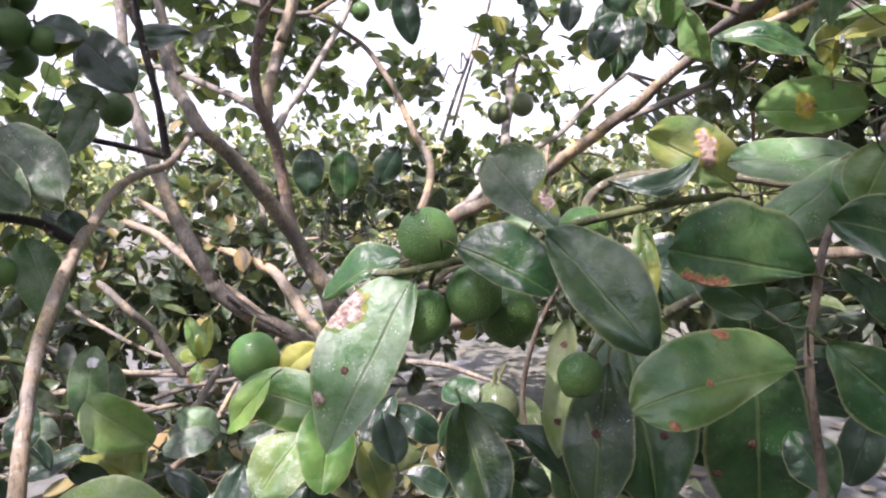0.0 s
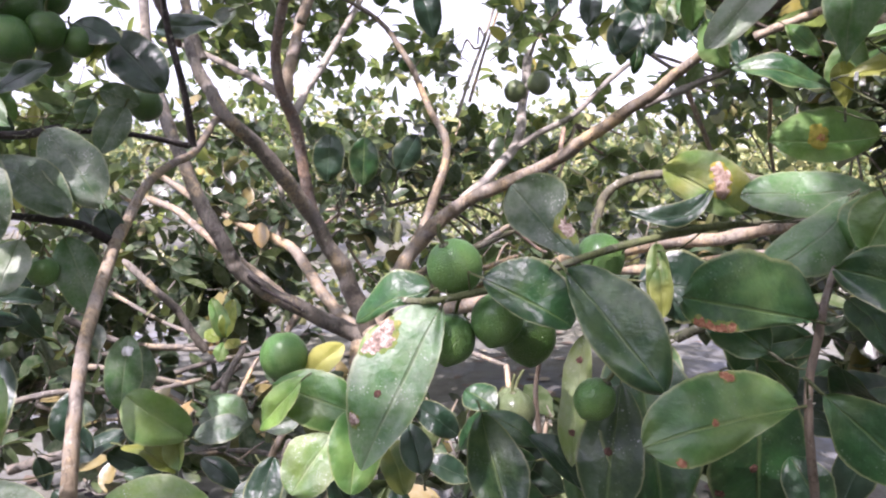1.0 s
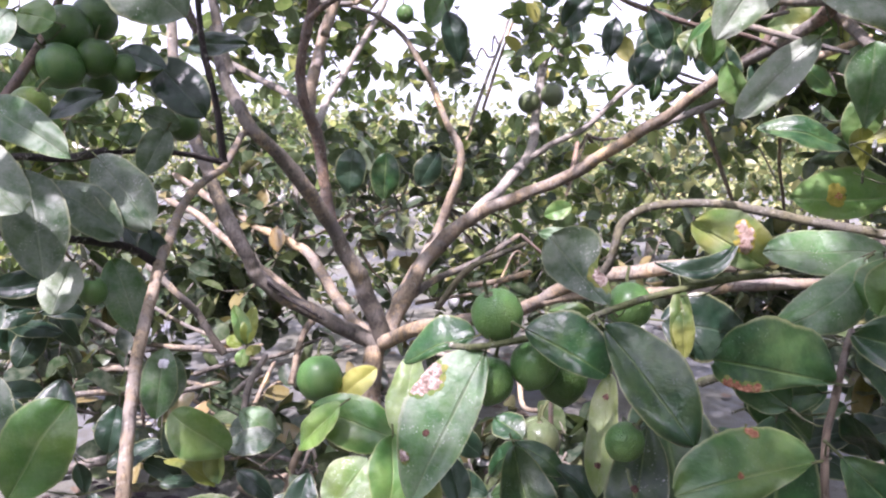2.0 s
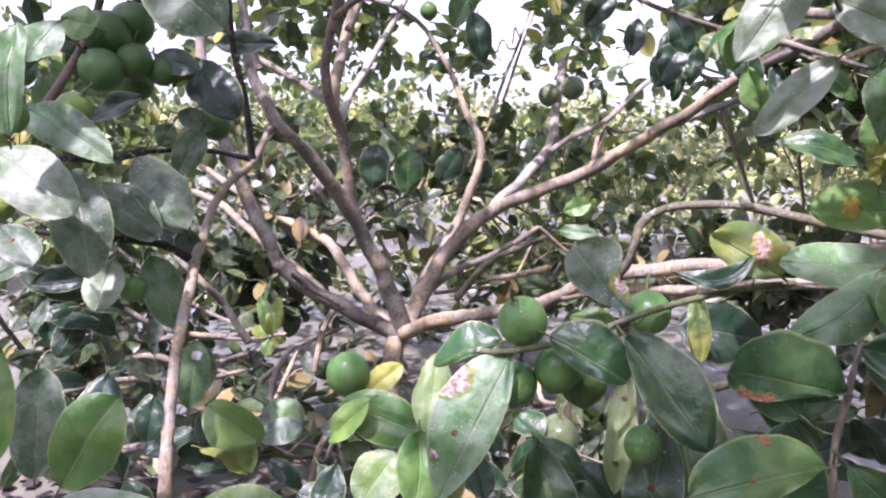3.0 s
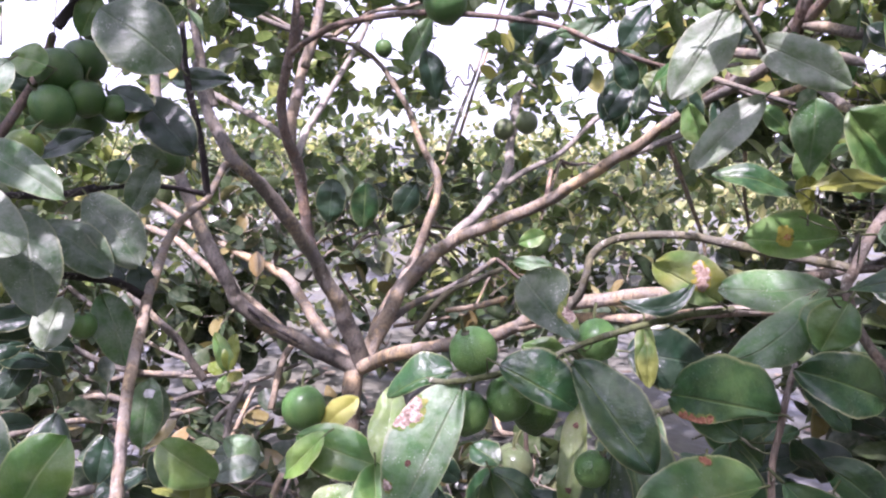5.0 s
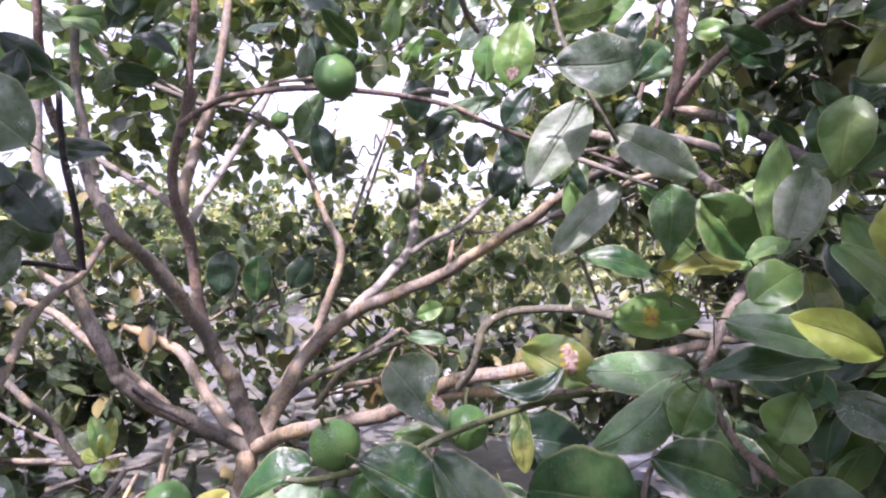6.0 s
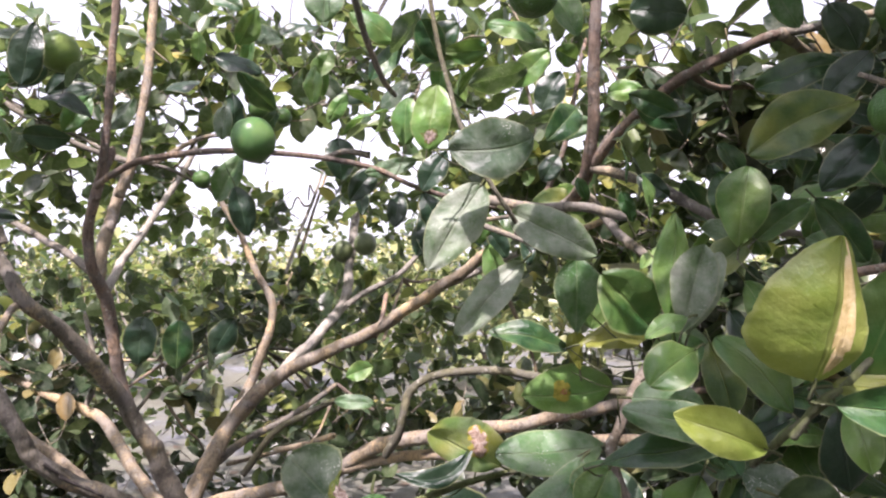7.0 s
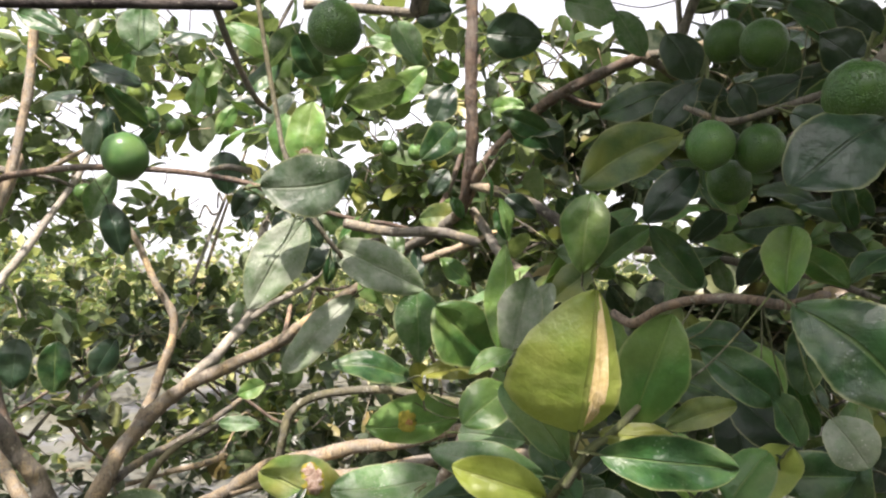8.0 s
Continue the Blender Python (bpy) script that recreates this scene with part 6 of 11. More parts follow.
leaf(main, (-0.0081, 1.2603, 1.4506), (-0.0408, 1.2379, 1.4051), 0.0308, (0.715, -0.675, -0.182), "dark", bend=0.13, fold=4)
leaf(main, (-0.0449, 1.1523, 1.5972), (-0.0744, 1.1658, 1.5348), 0.0411, (0.377, -0.852, -0.363), "mid", bend=0.10, fold=17)
leaf(main, (0.2325, 1.3479, 1.6915), (0.2311, 1.3243, 1.7507), 0.0402, (0.960, -0.269, -0.084), "bright", bend=0.04, fold=11)
leaf(main, (-0.0752, 1.1589, 1.5570), (-0.0023, 1.2067, 1.5645), 0.0427, (0.500, -0.810, 0.307), "dustyd", bend=0.06, fold=7)
leaf(main, (-0.1207, 1.2394, 1.5350), (-0.0385, 1.2571, 1.5166), 0.0529, (0.292, -0.772, 0.564), "darkb", bend=0.07, fold=-8)
leaf(main, (0.4247, 0.8816, 1.3861), (0.3726, 0.8633, 1.3308), 0.0461, (0.163, -0.972, 0.169), "dark", bend=0.14, fold=11)
twig(main, (0.4642, 0.9137, 1.4058), (0.4320, 0.8842, 1.3939))
leaf(main, (0.4087, 1.0172, 1.5367), (0.3267, 1.0181, 1.5510), 0.0429, (0.052, -0.932, 0.358), "mid", bend=0.09, fold=-5)
leaf(main, (0.4149, 1.0948, 1.4120), (0.4698, 1.0687, 1.4238), 0.0305, (-0.044, -0.489, -0.871), "dustyd", bend=0.02, fold=-4)
leaf(main, (0.3947, 0.9165, 1.4801), (0.3494, 0.9484, 1.4296), 0.0420, (-0.471, -0.873, -0.128), "bright", bend=0.09, fold=12)
leaf(main, (0.2963, 0.9033, 1.4569), (0.2574, 0.9238, 1.4044), 0.0422, (-0.698, 0.319, 0.641), "dark", bend=0.04, fold=11)
leaf(main, (0.2490, 0.9895, 1.4880), (0.3211, 0.9945, 1.5033), 0.0414, (0.164, -0.857, -0.489), "mid", bend=0.12, fold=10)
leaf(main, (0.2219, 1.1589, 1.4913), (0.1740, 1.1782, 1.4431), 0.0433, (-0.585, -0.763, 0.275), "dustyd", bend=0.07, fold=-4)
leaf(main, (0.2248, 1.0264, 1.4815), (0.2800, 1.0033, 1.4840), 0.0386, (-0.387, -0.922, 0.026), "bright", bend=0.09, fold=20)
leaf(main, (0.2704, 0.9829, 1.5350), (0.2084, 1.0139, 1.4801), 0.0556, (-0.290, -0.936, -0.200), "dark", bend=0.08, fold=5)
leaf(main, (0.4650, 0.9783, 1.4893), (0.4161, 0.9471, 1.4934), 0.0356, (0.462, -0.778, -0.427), "mid", bend=0.03, fold=12)
leaf(main, (0.3898, 1.0523, 1.5499), (0.4447, 1.0498, 1.5024), 0.0420, (0.580, 0.501, 0.643), "dustyd", bend=0.03, fold=18)
leaf(main, (0.5292, 1.0078, 1.4495), (0.5796, 0.9802, 1.4506), 0.0359, (-0.479, -0.870, 0.118), "bright", bend=0.09, fold=6)
leaf(main, (-0.4549, 1.3094, 1.3897), (-0.3766, 1.3172, 1.3894), 0.0479, (0.082, -0.844, -0.531), "darkb", bend=0.05, fold=16)
leaf(main, (-0.5805, 1.4455, 1.5883), (-0.6345, 1.3911, 1.6049), 0.0501, (0.556, -0.316, 0.769), "mid", bend=0.02, fold=21)
leaf(main, (-0.4063, 1.2635, 1.5323), (-0.4860, 1.2263, 1.5380), 0.0500, (0.328, -0.590, 0.738), "dustyd", bend=0.11, fold=24)
leaf(main, (-0.5001, 1.4046, 1.4983), (-0.4441, 1.3866, 1.5655), 0.0540, (-0.067, -0.976, -0.207), "darkb", bend=0.12, fold=6)
leaf(main, (-0.4900, 1.3141, 1.5614), (-0.4630, 1.3393, 1.5111), 0.0401, (0.790, -0.600, 0.122), "mid", bend=0.07, fold=4)
twig(main, (-0.5310, 1.3312, 1.5731), (-0.4947, 1.3096, 1.5702))
leaf(main, (-0.3695, 1.2482, 1.4623), (-0.3206, 1.2398, 1.5150), 0.0430, (-0.734, -0.003, 0.680), "dustyd", bend=0.09, fold=17)
leaf(main, (-0.4393, 1.3420, 1.4653), (-0.3543, 1.3615, 1.4348), 0.0468, (0.387, -0.620, 0.682), "darkb", bend=0.12, fold=24)
leaf(main, (-0.4423, 1.2041, 1.4635), (-0.5011, 1.1867, 1.4461), 0.0398, (0.306, -0.948, -0.091), "mid", bend=0.04, fold=-6)
leaf(main, (-0.4896, 1.1827, 1.3489), (-0.5607, 1.1778, 1.3128), 0.0409, (0.359, -0.707, -0.610), "dustyd", bend=0.07, fold=5)
leaf(main, (-0.4309, 1.4253, 1.5681), (-0.4886, 1.4218, 1.5455), 0.0375, (0.183, -0.929, -0.322), "darkb", bend=0.04, fold=-2)
leaf(main, (0.1743, 1.4348, 1.5417), (0.1007, 1.4434, 1.5282), 0.0453, (-0.116, -0.993, -0.003), "darkb", bend=0.03, fold=-9)
leaf(main, (-0.0658, 1.3553, 1.6072), (-0.0819, 1.3907, 1.5493), 0.0346, (-0.527, -0.782, -0.333), "mid", bend=0.05, fold=10)
leaf(main, (0.3560, 1.3434, 1.5787), (0.3437, 1.3736, 1.4989), 0.0507, (0.928, 0.372, -0.002), "bright", bend=0.11, fold=19)
leaf(main, (0.5030, 1.5074, 1.6330), (0.5862, 1.4720, 1.6247), 0.0503, (-0.398, -0.864, -0.309), "dustyd", bend=0.05, fold=21)
leaf(main, (0.2390, 1.5573, 1.6867), (0.1970, 1.5417, 1.7366), 0.0393, (-0.597, -0.470, -0.651), "darkb", bend=0.03, fold=21)
leaf(main, (0.0669, 1.3532, 1.5433), (0.0885, 1.3514, 1.6022), 0.0393, (-0.198, -0.979, 0.042), "mid", bend=0.02, fold=10)
leaf(main, (0.2009, 1.4541, 1.5435), (0.1942, 1.4704, 1.4636), 0.0394, (0.903, -0.400, -0.158), "bright", bend=0.13, fold=15)
leaf(main, (0.3356, 1.4394, 1.5718), (0.3107, 1.4697, 1.5245), 0.0321, (-0.885, -0.423, 0.195), "dustyd", bend=0.09, fold=-7)
leaf(main, (0.3232, 1.3729, 1.5493), (0.3990, 1.3654, 1.5039), 0.0429, (-0.519, -0.122, -0.846), "darkb", bend=0.09, fold=15)
leaf(main, (0.2960, 1.2578, 1.4960), (0.2909, 1.2303, 1.5606), 0.0368, (-0.558, -0.746, -0.363), "mid", bend=0.03, fold=19)
leaf(main, (0.0530, 1.2441, 1.4630), (0.0561, 1.2250, 1.5286), 0.0421, (-0.650, -0.738, -0.185), "bright", bend=0.02, fold=5)
leaf(main, (0.1192, 1.4527, 1.5272), (0.0607, 1.4319, 1.5732), 0.0391, (0.185, -0.962, -0.200), "dustyd", bend=0.12, fold=17)
# seeds 94 and 95: unseen tufts added above to shade single leaf groups
limb(main, "branch", [(0.1887, 0.3738, 1.3592), (0.1894, 0.0469, 1.7846), (0.1900, -0.2800, 2.0500)], 0.0080, 0.003, "bark")
foliage(main, (0.1900, -0.2800, 2.0500), (0.070, 0.070, 0.050), 116, 0.059, "crown", 94, (0.1887, 0.3738, 1.3592))
limb(main, "branch", [(0.1887, 0.3738, 1.3592), (0.1694, 0.1469, 1.7846), (0.1500, -0.0800, 2.0500)], 0.0080, 0.003, "bark")
foliage(main, (0.1500, -0.0800, 2.0500), (0.070, 0.070, 0.050), 93, 0.059, "crown", 95, (0.1887, 0.3738, 1.3592))
foliage(main, (0.9950, 3.5878, 1.1029), (0.741, 0.600, 0.256), 260, 0.055, "light", 96, (0.4067, 2.4884, 1.1552))
limb(main, "branch", [(-0.1163, 2.8143, 0.8888), (0.1002, 3.1481, 0.8913), (0.2464, 3.4839, 0.8891), (0.4674, 3.7335, 0.8358)], 0.0100, 0.003, "barkp")
foliage(main, (0.4674, 3.7335, 0.8358), (0.601, 0.600, 0.180), 260, 0.055, "light", 97, (-0.1163, 2.8143, 0.8888))
# unseen clump added above to shade the upper right leaves
limb(main, "branch", [(0.1887, 0.3738, 1.3592), (0.2744, 0.1619, 1.7846), (0.3600, -0.0500, 2.0500)], 0.0080, 0.003, "bark")
foliage(main, (0.3600, -0.0500, 2.0500), (0.120, 0.120, 0.060), 201, 0.059, "crown", 98, (0.1887, 0.3738, 1.3592))
limb(main, "branch", [(0.5832, 2.2824, 1.3738), (0.8057, 2.2986, 1.3195), (1.0012, 2.2850, 1.3281), (1.1813, 2.3004, 1.2765)], 0.0076, 0.003, "bark")
foliage(main, (1.1813, 2.3004, 1.2765), (0.411, 0.400, 0.165), 160, 0.055, "light", 99, (0.5832, 2.2824, 1.3738))
foliage(main, (-0.3076, 2.7291, 1.3706), (0.203, 0.350, 0.128), 54, 0.066, "crown", 101, (-0.3076, 2.7142, 1.1147))
foliage(main, (0.2776, 2.9393, 1.5392), (0.321, 0.350, 0.172), 66, 0.062, "crown", 102, (0.2776, 2.9233, 1.2643))
foliage(main, (-0.3173, 2.0892, 1.0693), (0.145, 0.250, 0.044), 42, 0.074, "crown", 103, (-0.3675, 2.0725, 0.9917))
foliage(main, (-0.8833, 1.3212, 0.6045), (0.142, 0.250, 0.071), 120, 0.055, "shade", 104, (-0.9019, 1.3017, 0.5104))
foliage(main, (-1.1279, 2.4270, 1.3428), (0.342, 0.300, 0.209), 100, 0.066, "crown", 105, (-1.1279, 2.4126, 1.0964))
foliage(main, (-0.7899, 2.6418, 1.5912), (0.226, 0.300, 0.123), 60, 0.066, "crown", 106, (-0.7488, 2.6245, 1.2934))
# unseen dense canopy and its branch, added to darken the upper right
limb(main, "branch", [(0.5695, 0.5410, 1.4093), (0.5900, 0.5000, 1.5200), (0.5500, 0.4000, 1.6200), (0.5200, 0.3200, 1.6800)], 0.0060, 0.003, "bark")
foliage(main, (0.5200, 0.3200, 1.7000), (0.340, 0.340, 0.090), 700, 0.070, "crown", 107, (0.5500, 0.4000, 1.6200))
leaf(main, (0.2074, 1.1665, 1.2922), (0.1971, 1.1476, 1.2283), 0.0364, (-0.1, -0.98, 0.1), "darkb", bend=0.04)
leaf(main, (0.2507, 1.1342, 1.2676), (0.2530, 1.1121, 1.1708), 0.0478, (0.2, -0.97, 0.1), "darkb", bend=0.04)
leaf(main, (0.3182, 1.1954, 1.2661), (0.3050, 1.1744, 1.1861), 0.0411, (-0.4, -0.9, 0.1), "dark", bend=0.04)
leaf(main, (0.3337, 1.1159, 1.2726), (0.3401, 1.0962, 1.1947), 0.0418, (-0.1, -0.98, 0.1), "darkb", bend=0.04)
leaf(main, (0.1389, 1.2181, 1.3134), (0.1458, 1.1994, 1.2524), 0.0323, (0.4, -0.9, 0.0), "darkb", bend=0.04)
leaf(main, (0.4413, 1.1628, 1.2285), (0.4404, 1.1442, 1.1654), 0.0291, (-0.1, -0.98, 0.1), "darkb", bend=0.04)
leaf(main, (0.2958, 1.2119, 1.2363), (0.2835, 1.1910, 1.1590), 0.0342, (0.3, -0.95, 0.0), "dark", bend=0.04)
leaf(main, (0.4092, 1.2171, 1.2680), (0.4153, 1.1982, 1.2057), 0.0361, (-0.1, -0.98, 0.1), "dark", bend=0.04)
# unseen thin canopy and its branch, added to dapple the left leaves
limb(main, "branch", [(-0.5742, 1.2526, 1.5376), (-0.6000, 0.9500, 1.6500), (-0.6300, 0.6500, 1.7200), (-0.6500, 0.4200, 1.7500)], 0.0060, 0.003, "bark")
foliage(main, (-0.6500, 0.4200, 1.7600), (0.320, 0.260, 0.080), 170, 0.070, "crown", 108, (-0.6300, 0.6500, 1.7200))
foliage(main, (0.3780, 2.7416, 1.4070), (0.256, 0.350, 0.150), 54, 0.062, "crown", 109, (0.3820, 2.7133, 1.1523))
foliage(main, (-0.4355, 1.9764, 1.6778), (0.271, 0.220, 0.105), 60, 0.066, "crown", 111, (-0.4609, 1.9481, 1.4003))
foliage(main, (-0.2605, 2.0439, 1.5408), (0.190, 0.220, 0.063), 34, 0.066, "crown", 112, (-0.1334, 1.9570, 1.5920))
foliage(main, (-0.5356, 2.1182, 1.4619), (0.134, 0.220, 0.071), 34, 0.066, "crown", 113, (-0.5332, 2.0753, 1.3072))
foliage(main, (0.0901, 1.8478, 1.6101), (0.195, 0.220, 0.057), 34, 0.066, "crown", 114, (0.0192, 1.8166, 1.5682))
foliage(main, (0.4994, 1.7495, 1.5274), (0.105, 0.220, 0.075), 24, 0.066, "crown", 115, (0.5466, 1.6937, 1.4000))
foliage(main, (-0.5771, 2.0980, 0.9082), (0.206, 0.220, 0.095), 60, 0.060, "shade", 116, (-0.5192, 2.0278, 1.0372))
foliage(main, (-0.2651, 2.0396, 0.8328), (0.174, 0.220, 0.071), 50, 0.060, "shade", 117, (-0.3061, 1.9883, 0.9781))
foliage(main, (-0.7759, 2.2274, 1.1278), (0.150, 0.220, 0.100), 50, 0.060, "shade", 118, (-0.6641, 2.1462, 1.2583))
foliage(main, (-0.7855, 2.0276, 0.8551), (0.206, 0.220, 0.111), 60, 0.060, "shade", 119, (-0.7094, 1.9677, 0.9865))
leaf(main, (-0.4445, 1.5769, 1.5929), (-0.5101, 1.5922, 1.5360), 0.0430, (-0.101, 0.925, 0.365), "darkb", bend=0.05, fold=7)
leaf(main, (-0.5329, 1.4445, 1.4557), (-0.6092, 1.4294, 1.4523), 0.0449, (0.115, -0.735, 0.669), "mid", bend=0.09, fold=9)
leaf(main, (-0.3599, 1.4570, 1.4384), (-0.2974, 1.4403, 1.5018), 0.0460, (0.411, 0.895, -0.170), "dustyd", bend=0.11, fold=20)
twig(main, (-0.3500, 1.4426, 1.4282), (-0.3675, 1.4590, 1.4307))
leaf(main, (-0.3789, 1.4760, 1.5274), (-0.4568, 1.4876, 1.4887), 0.0490, (-0.154, -0.988, 0.013), "darkb", bend=0.11, fold=-5)
twig(main, (-0.3443, 1.4395, 1.5324), (-0.3691, 1.4745, 1.5323))
leaf(main, (-0.4844, 1.6903, 1.5112), (-0.4636, 1.7015, 1.5745), 0.0401, (0.772, -0.619, -0.144), "mid", bend=0.06, fold=-3)
leaf(main, (-0.5386, 1.5490, 1.4516), (-0.5596, 1.5457, 1.3966), 0.0377, (0.396, -0.913, -0.096), "dustyd", bend=0.07, fold=17)
leaf(main, (-0.6397, 1.6731, 1.5962), (-0.7169, 1.6765, 1.5562), 0.0444, (-0.395, -0.582, 0.710), "darkb", bend=0.02, fold=15)
leaf(main, (-0.3749, 1.4139, 1.4922), (-0.4105, 1.3852, 1.4141), 0.0492, (0.418, -0.898, 0.139), "mid", bend=0.06, fold=20)
twig(main, (-0.3453, 1.4387, 1.5004), (-0.3706, 1.4174, 1.5017))
leaf(main, (-0.6382, 1.5352, 1.5273), (-0.6694, 1.4660, 1.5360), 0.0450, (0.815, -0.307, 0.491), "dustyd", bend=0.13, fold=5)
leaf(main, (-0.4982, 1.5975, 1.5697), (-0.4402, 1.6038, 1.5771), 0.0284, (0.079, -0.975, 0.208), "darkb", bend=0.13, fold=19)
leaf(main, (0.3065, 0.9625, 1.2593), (0.2714, 0.9876, 1.2082), 0.0374, (-0.845, -0.121, 0.521), "mid", bend=0.10, fold=5)
leaf(main, (0.3011, 0.9737, 1.2527), (0.3121, 0.9885, 1.1920), 0.0380, (0.270, -0.946, -0.182), "bright", bend=0.09, fold=2)
leaf(main, (0.3628, 1.0428, 1.2049), (0.2803, 1.0591, 1.2450), 0.0537, (0.004, -0.923, 0.384), "mottled", bend=0.11, fold=5)
leaf(main, (0.2984, 1.0120, 1.2168), (0.3316, 1.0016, 1.2755), 0.0331, (-0.818, -0.426, 0.386), "mid", bend=0.04, fold=4)
leaf(main, (0.2941, 0.8782, 1.1840), (0.3238, 0.8763, 1.1264), 0.0411, (-0.764, -0.523, -0.377), "bright", bend=0.08, fold=21)
leaf(main, (0.5014, 1.0634, 1.2749), (0.4327, 1.1095, 1.2730), 0.0451, (-0.554, -0.820, 0.142), "mottled", bend=0.09, fold=18)
twig(main, (0.5109, 1.0450, 1.2824), (0.5106, 1.0573, 1.2751))
leaf(main, (0.4320, 0.9716, 1.1978), (0.4767, 0.9592, 1.1548), 0.0389, (0.130, -0.908, 0.398), "mid", bend=0.03, fold=4)
leaf(main, (0.5139, 1.0474, 1.2526), (0.4705, 1.0840, 1.3017), 0.0443, (-0.712, -0.693, -0.112), "bright", bend=0.05, fold=3)
twig(main, (0.5103, 1.0269, 1.2717), (0.5203, 1.0420, 1.2455))

front = thing("fruiting_branch", (0.2322, 0.5460, 0.9593), "thin green branch with large glossy leaves and green limes", "branch")
limb(front, "branch", [(0.2322, 0.5460, 0.9593), (0.1794, 0.5237, 0.9555), (0.1203, 0.5002, 0.9451), (0.0738, 0.4769, 0.9343), (0.0452, 0.4644, 0.9240), (0.0086, 0.4520, 0.9159), (-0.0265, 0.4499, 0.9092), (-0.0531, 0.4591, 0.9076)], .0032, .0024, "twigg")
limb(front, "branch", [(0.1567, 0.4965, 0.8759), (0.1675, 0.4772, 0.8883), (0.1769, 0.4578, 0.8982)], .004, .003, "twigg")
limb(front, "branch", [(0.1195, 0.9818, 0.6083), (0.1093, 0.9667, 0.6925), (0.1210, 0.9414, 0.7754), (0.1463, 0.9155, 0.8463)], .004, .003, "twig")
leaf(front, (-0.0184, 0.4532, 0.9052), (-0.0685, 0.4122, 0.8045), 0.0587, (-0.044, -0.918, 0.395), "dusty", blunt=0.62, peak=(0.42, 0.50), lobes=(1.20, 0.57), sway=0.0, bend=0.05, scars=((0.86, 0.27, 0.008, "brown"), (0.72, 0.32, 0.006, "brown"), (0.90, 0.37, 0.007, "brown"), (0.35, 0.60, 0.0024, "dark"), (0.75, 0.78, 0.0036, "brown")))
twig(front, (-0.0129, 0.4507, 0.9118), (-0.0138, 0.4569, 0.9144))
leaf(front, (-0.0262, 0.4587, 0.9149), (-0.0788, 0.4673, 0.8896), 0.0314, (-0.367, -0.784, 0.500), "dark", fold=-10, peak=(0.36, 0.5), lobes=(1.50, 0.40), bend=0.15)
twig(front, (-0.0145, 0.4506, 0.9115), (-0.0164, 0.4571, 0.9196))
leaf(front, (0.0084, 0.4394, 0.9265), (0.0667, 0.4277, 0.8981), 0.0380, (-0.046, -0.954, 0.297), "dark", blunt=0.5, peak=(0.52, 0.50), lobes=(0.62, 1.50), sway=0.0, bend=0.08)
twig(front, (0.0012, 0.4515, 0.9145), (-0.0014, 0.4413, 0.9312))
leaf(front, (0.0601, 0.4198, 0.9352), (0.1092, 0.3662, 0.8738), 0.0479, (-0.265, -0.821, 0.506), "dark", blunt=0.56, peak=(0.60, 0.46), lobes=(0.73, 1.10), sway=0.0, bend=0.08)
twig(front, (0.0452, 0.4644, 0.9240), (0.0545, 0.4261, 0.9423))
leaf(front, (0.0803, 0.4999, 0.9339), (0.0315, 0.5130, 0.9868), 0.0482, (-0.037, -0.977, 0.208), "dustyd", notch=(1, 0.36), blunt=0.5, peak=(0.66, 0.68), lobes=(1.30, 0.85), bend=-0.06, scars=((0.82, 0.3, 0.009, "brown"),))
twig(front, (0.0910, 0.4855, 0.9383), (0.0876, 0.4979, 0.9260))
leaf(front, (-0.0901, 0.6226, 0.7649), (-0.1843, 0.6420, 0.7891), 0.0541, (0.05, -0.88, 0.45), "mid", bend=0.03, blunt=0.52, peak=(0.5, 0.5))
leaf(front, (-0.1170, 0.5858, 0.7606), (-0.1482, 0.5581, 0.7179), 0.0528, (-0.067, -0.831, 0.552), "brightd", blunt=0.5, peak=(0.5, 0.5), bend=0.05)
leaf(front, (-0.0941, 0.5713, 0.7906), (-0.0925, 0.5316, 0.7312), 0.0466, (0.355, -0.734, 0.579), "mid", blunt=0.52, peak=(0.5, 0.5), bend=0.1)
leaf(front, (-0.0884, 0.5997, 0.7782), (-0.0801, 0.6416, 0.8495), 0.0398, (-0.154, -0.844, 0.514), "brightd", bend=0.05)
leaf(front, (-0.1480, 0.6121, 0.8029), (-0.1947, 0.6324, 0.7478), 0.0317, (-0.620, -0.743, 0.252), "bright")
leaf(front, (-0.1640, 0.6990, 0.7790), (-0.1246, 0.7056, 0.8136), 0.0309, (-0.162, -0.919, 0.359), "yellow", bend=0.1, fold=20)
leaf(front, (0.0130, 0.5225, 0.8057), (0.0372, 0.4781, 0.7322), 0.0462, (0.105, -0.836, 0.539), "dark", bend=-0.08, fold=20)
leaf(front, (0.0290, 0.5915, 0.7867), (0.0020, 0.6121, 0.7969), 0.0334, (-0.134, -0.575, 0.807), "dark")
leaf(front, (0.1259, 0.5167, 0.8791), (0.1356, 0.4397, 0.7607), 0.0726, (-0.080, -0.839, 0.539), "dark", bend=0.06, scars=((-0.35, 0.7, 0.0028, "dark"),))
twig(front, (0.1567, 0.4965, 0.8759), (0.1251, 0.5227, 0.8883))
leaf(front, (0.1105, 0.4748, 0.8466), (0.0947, 0.4395, 0.7571), 0.0470, (-0.391, -0.830, 0.396), "darkspeck", bend=0.05, scars=((0.1, 0.5, 0.0028, "dark"),))
twig(front, (0.1567, 0.4965, 0.8759), (0.1123, 0.4788, 0.8567))
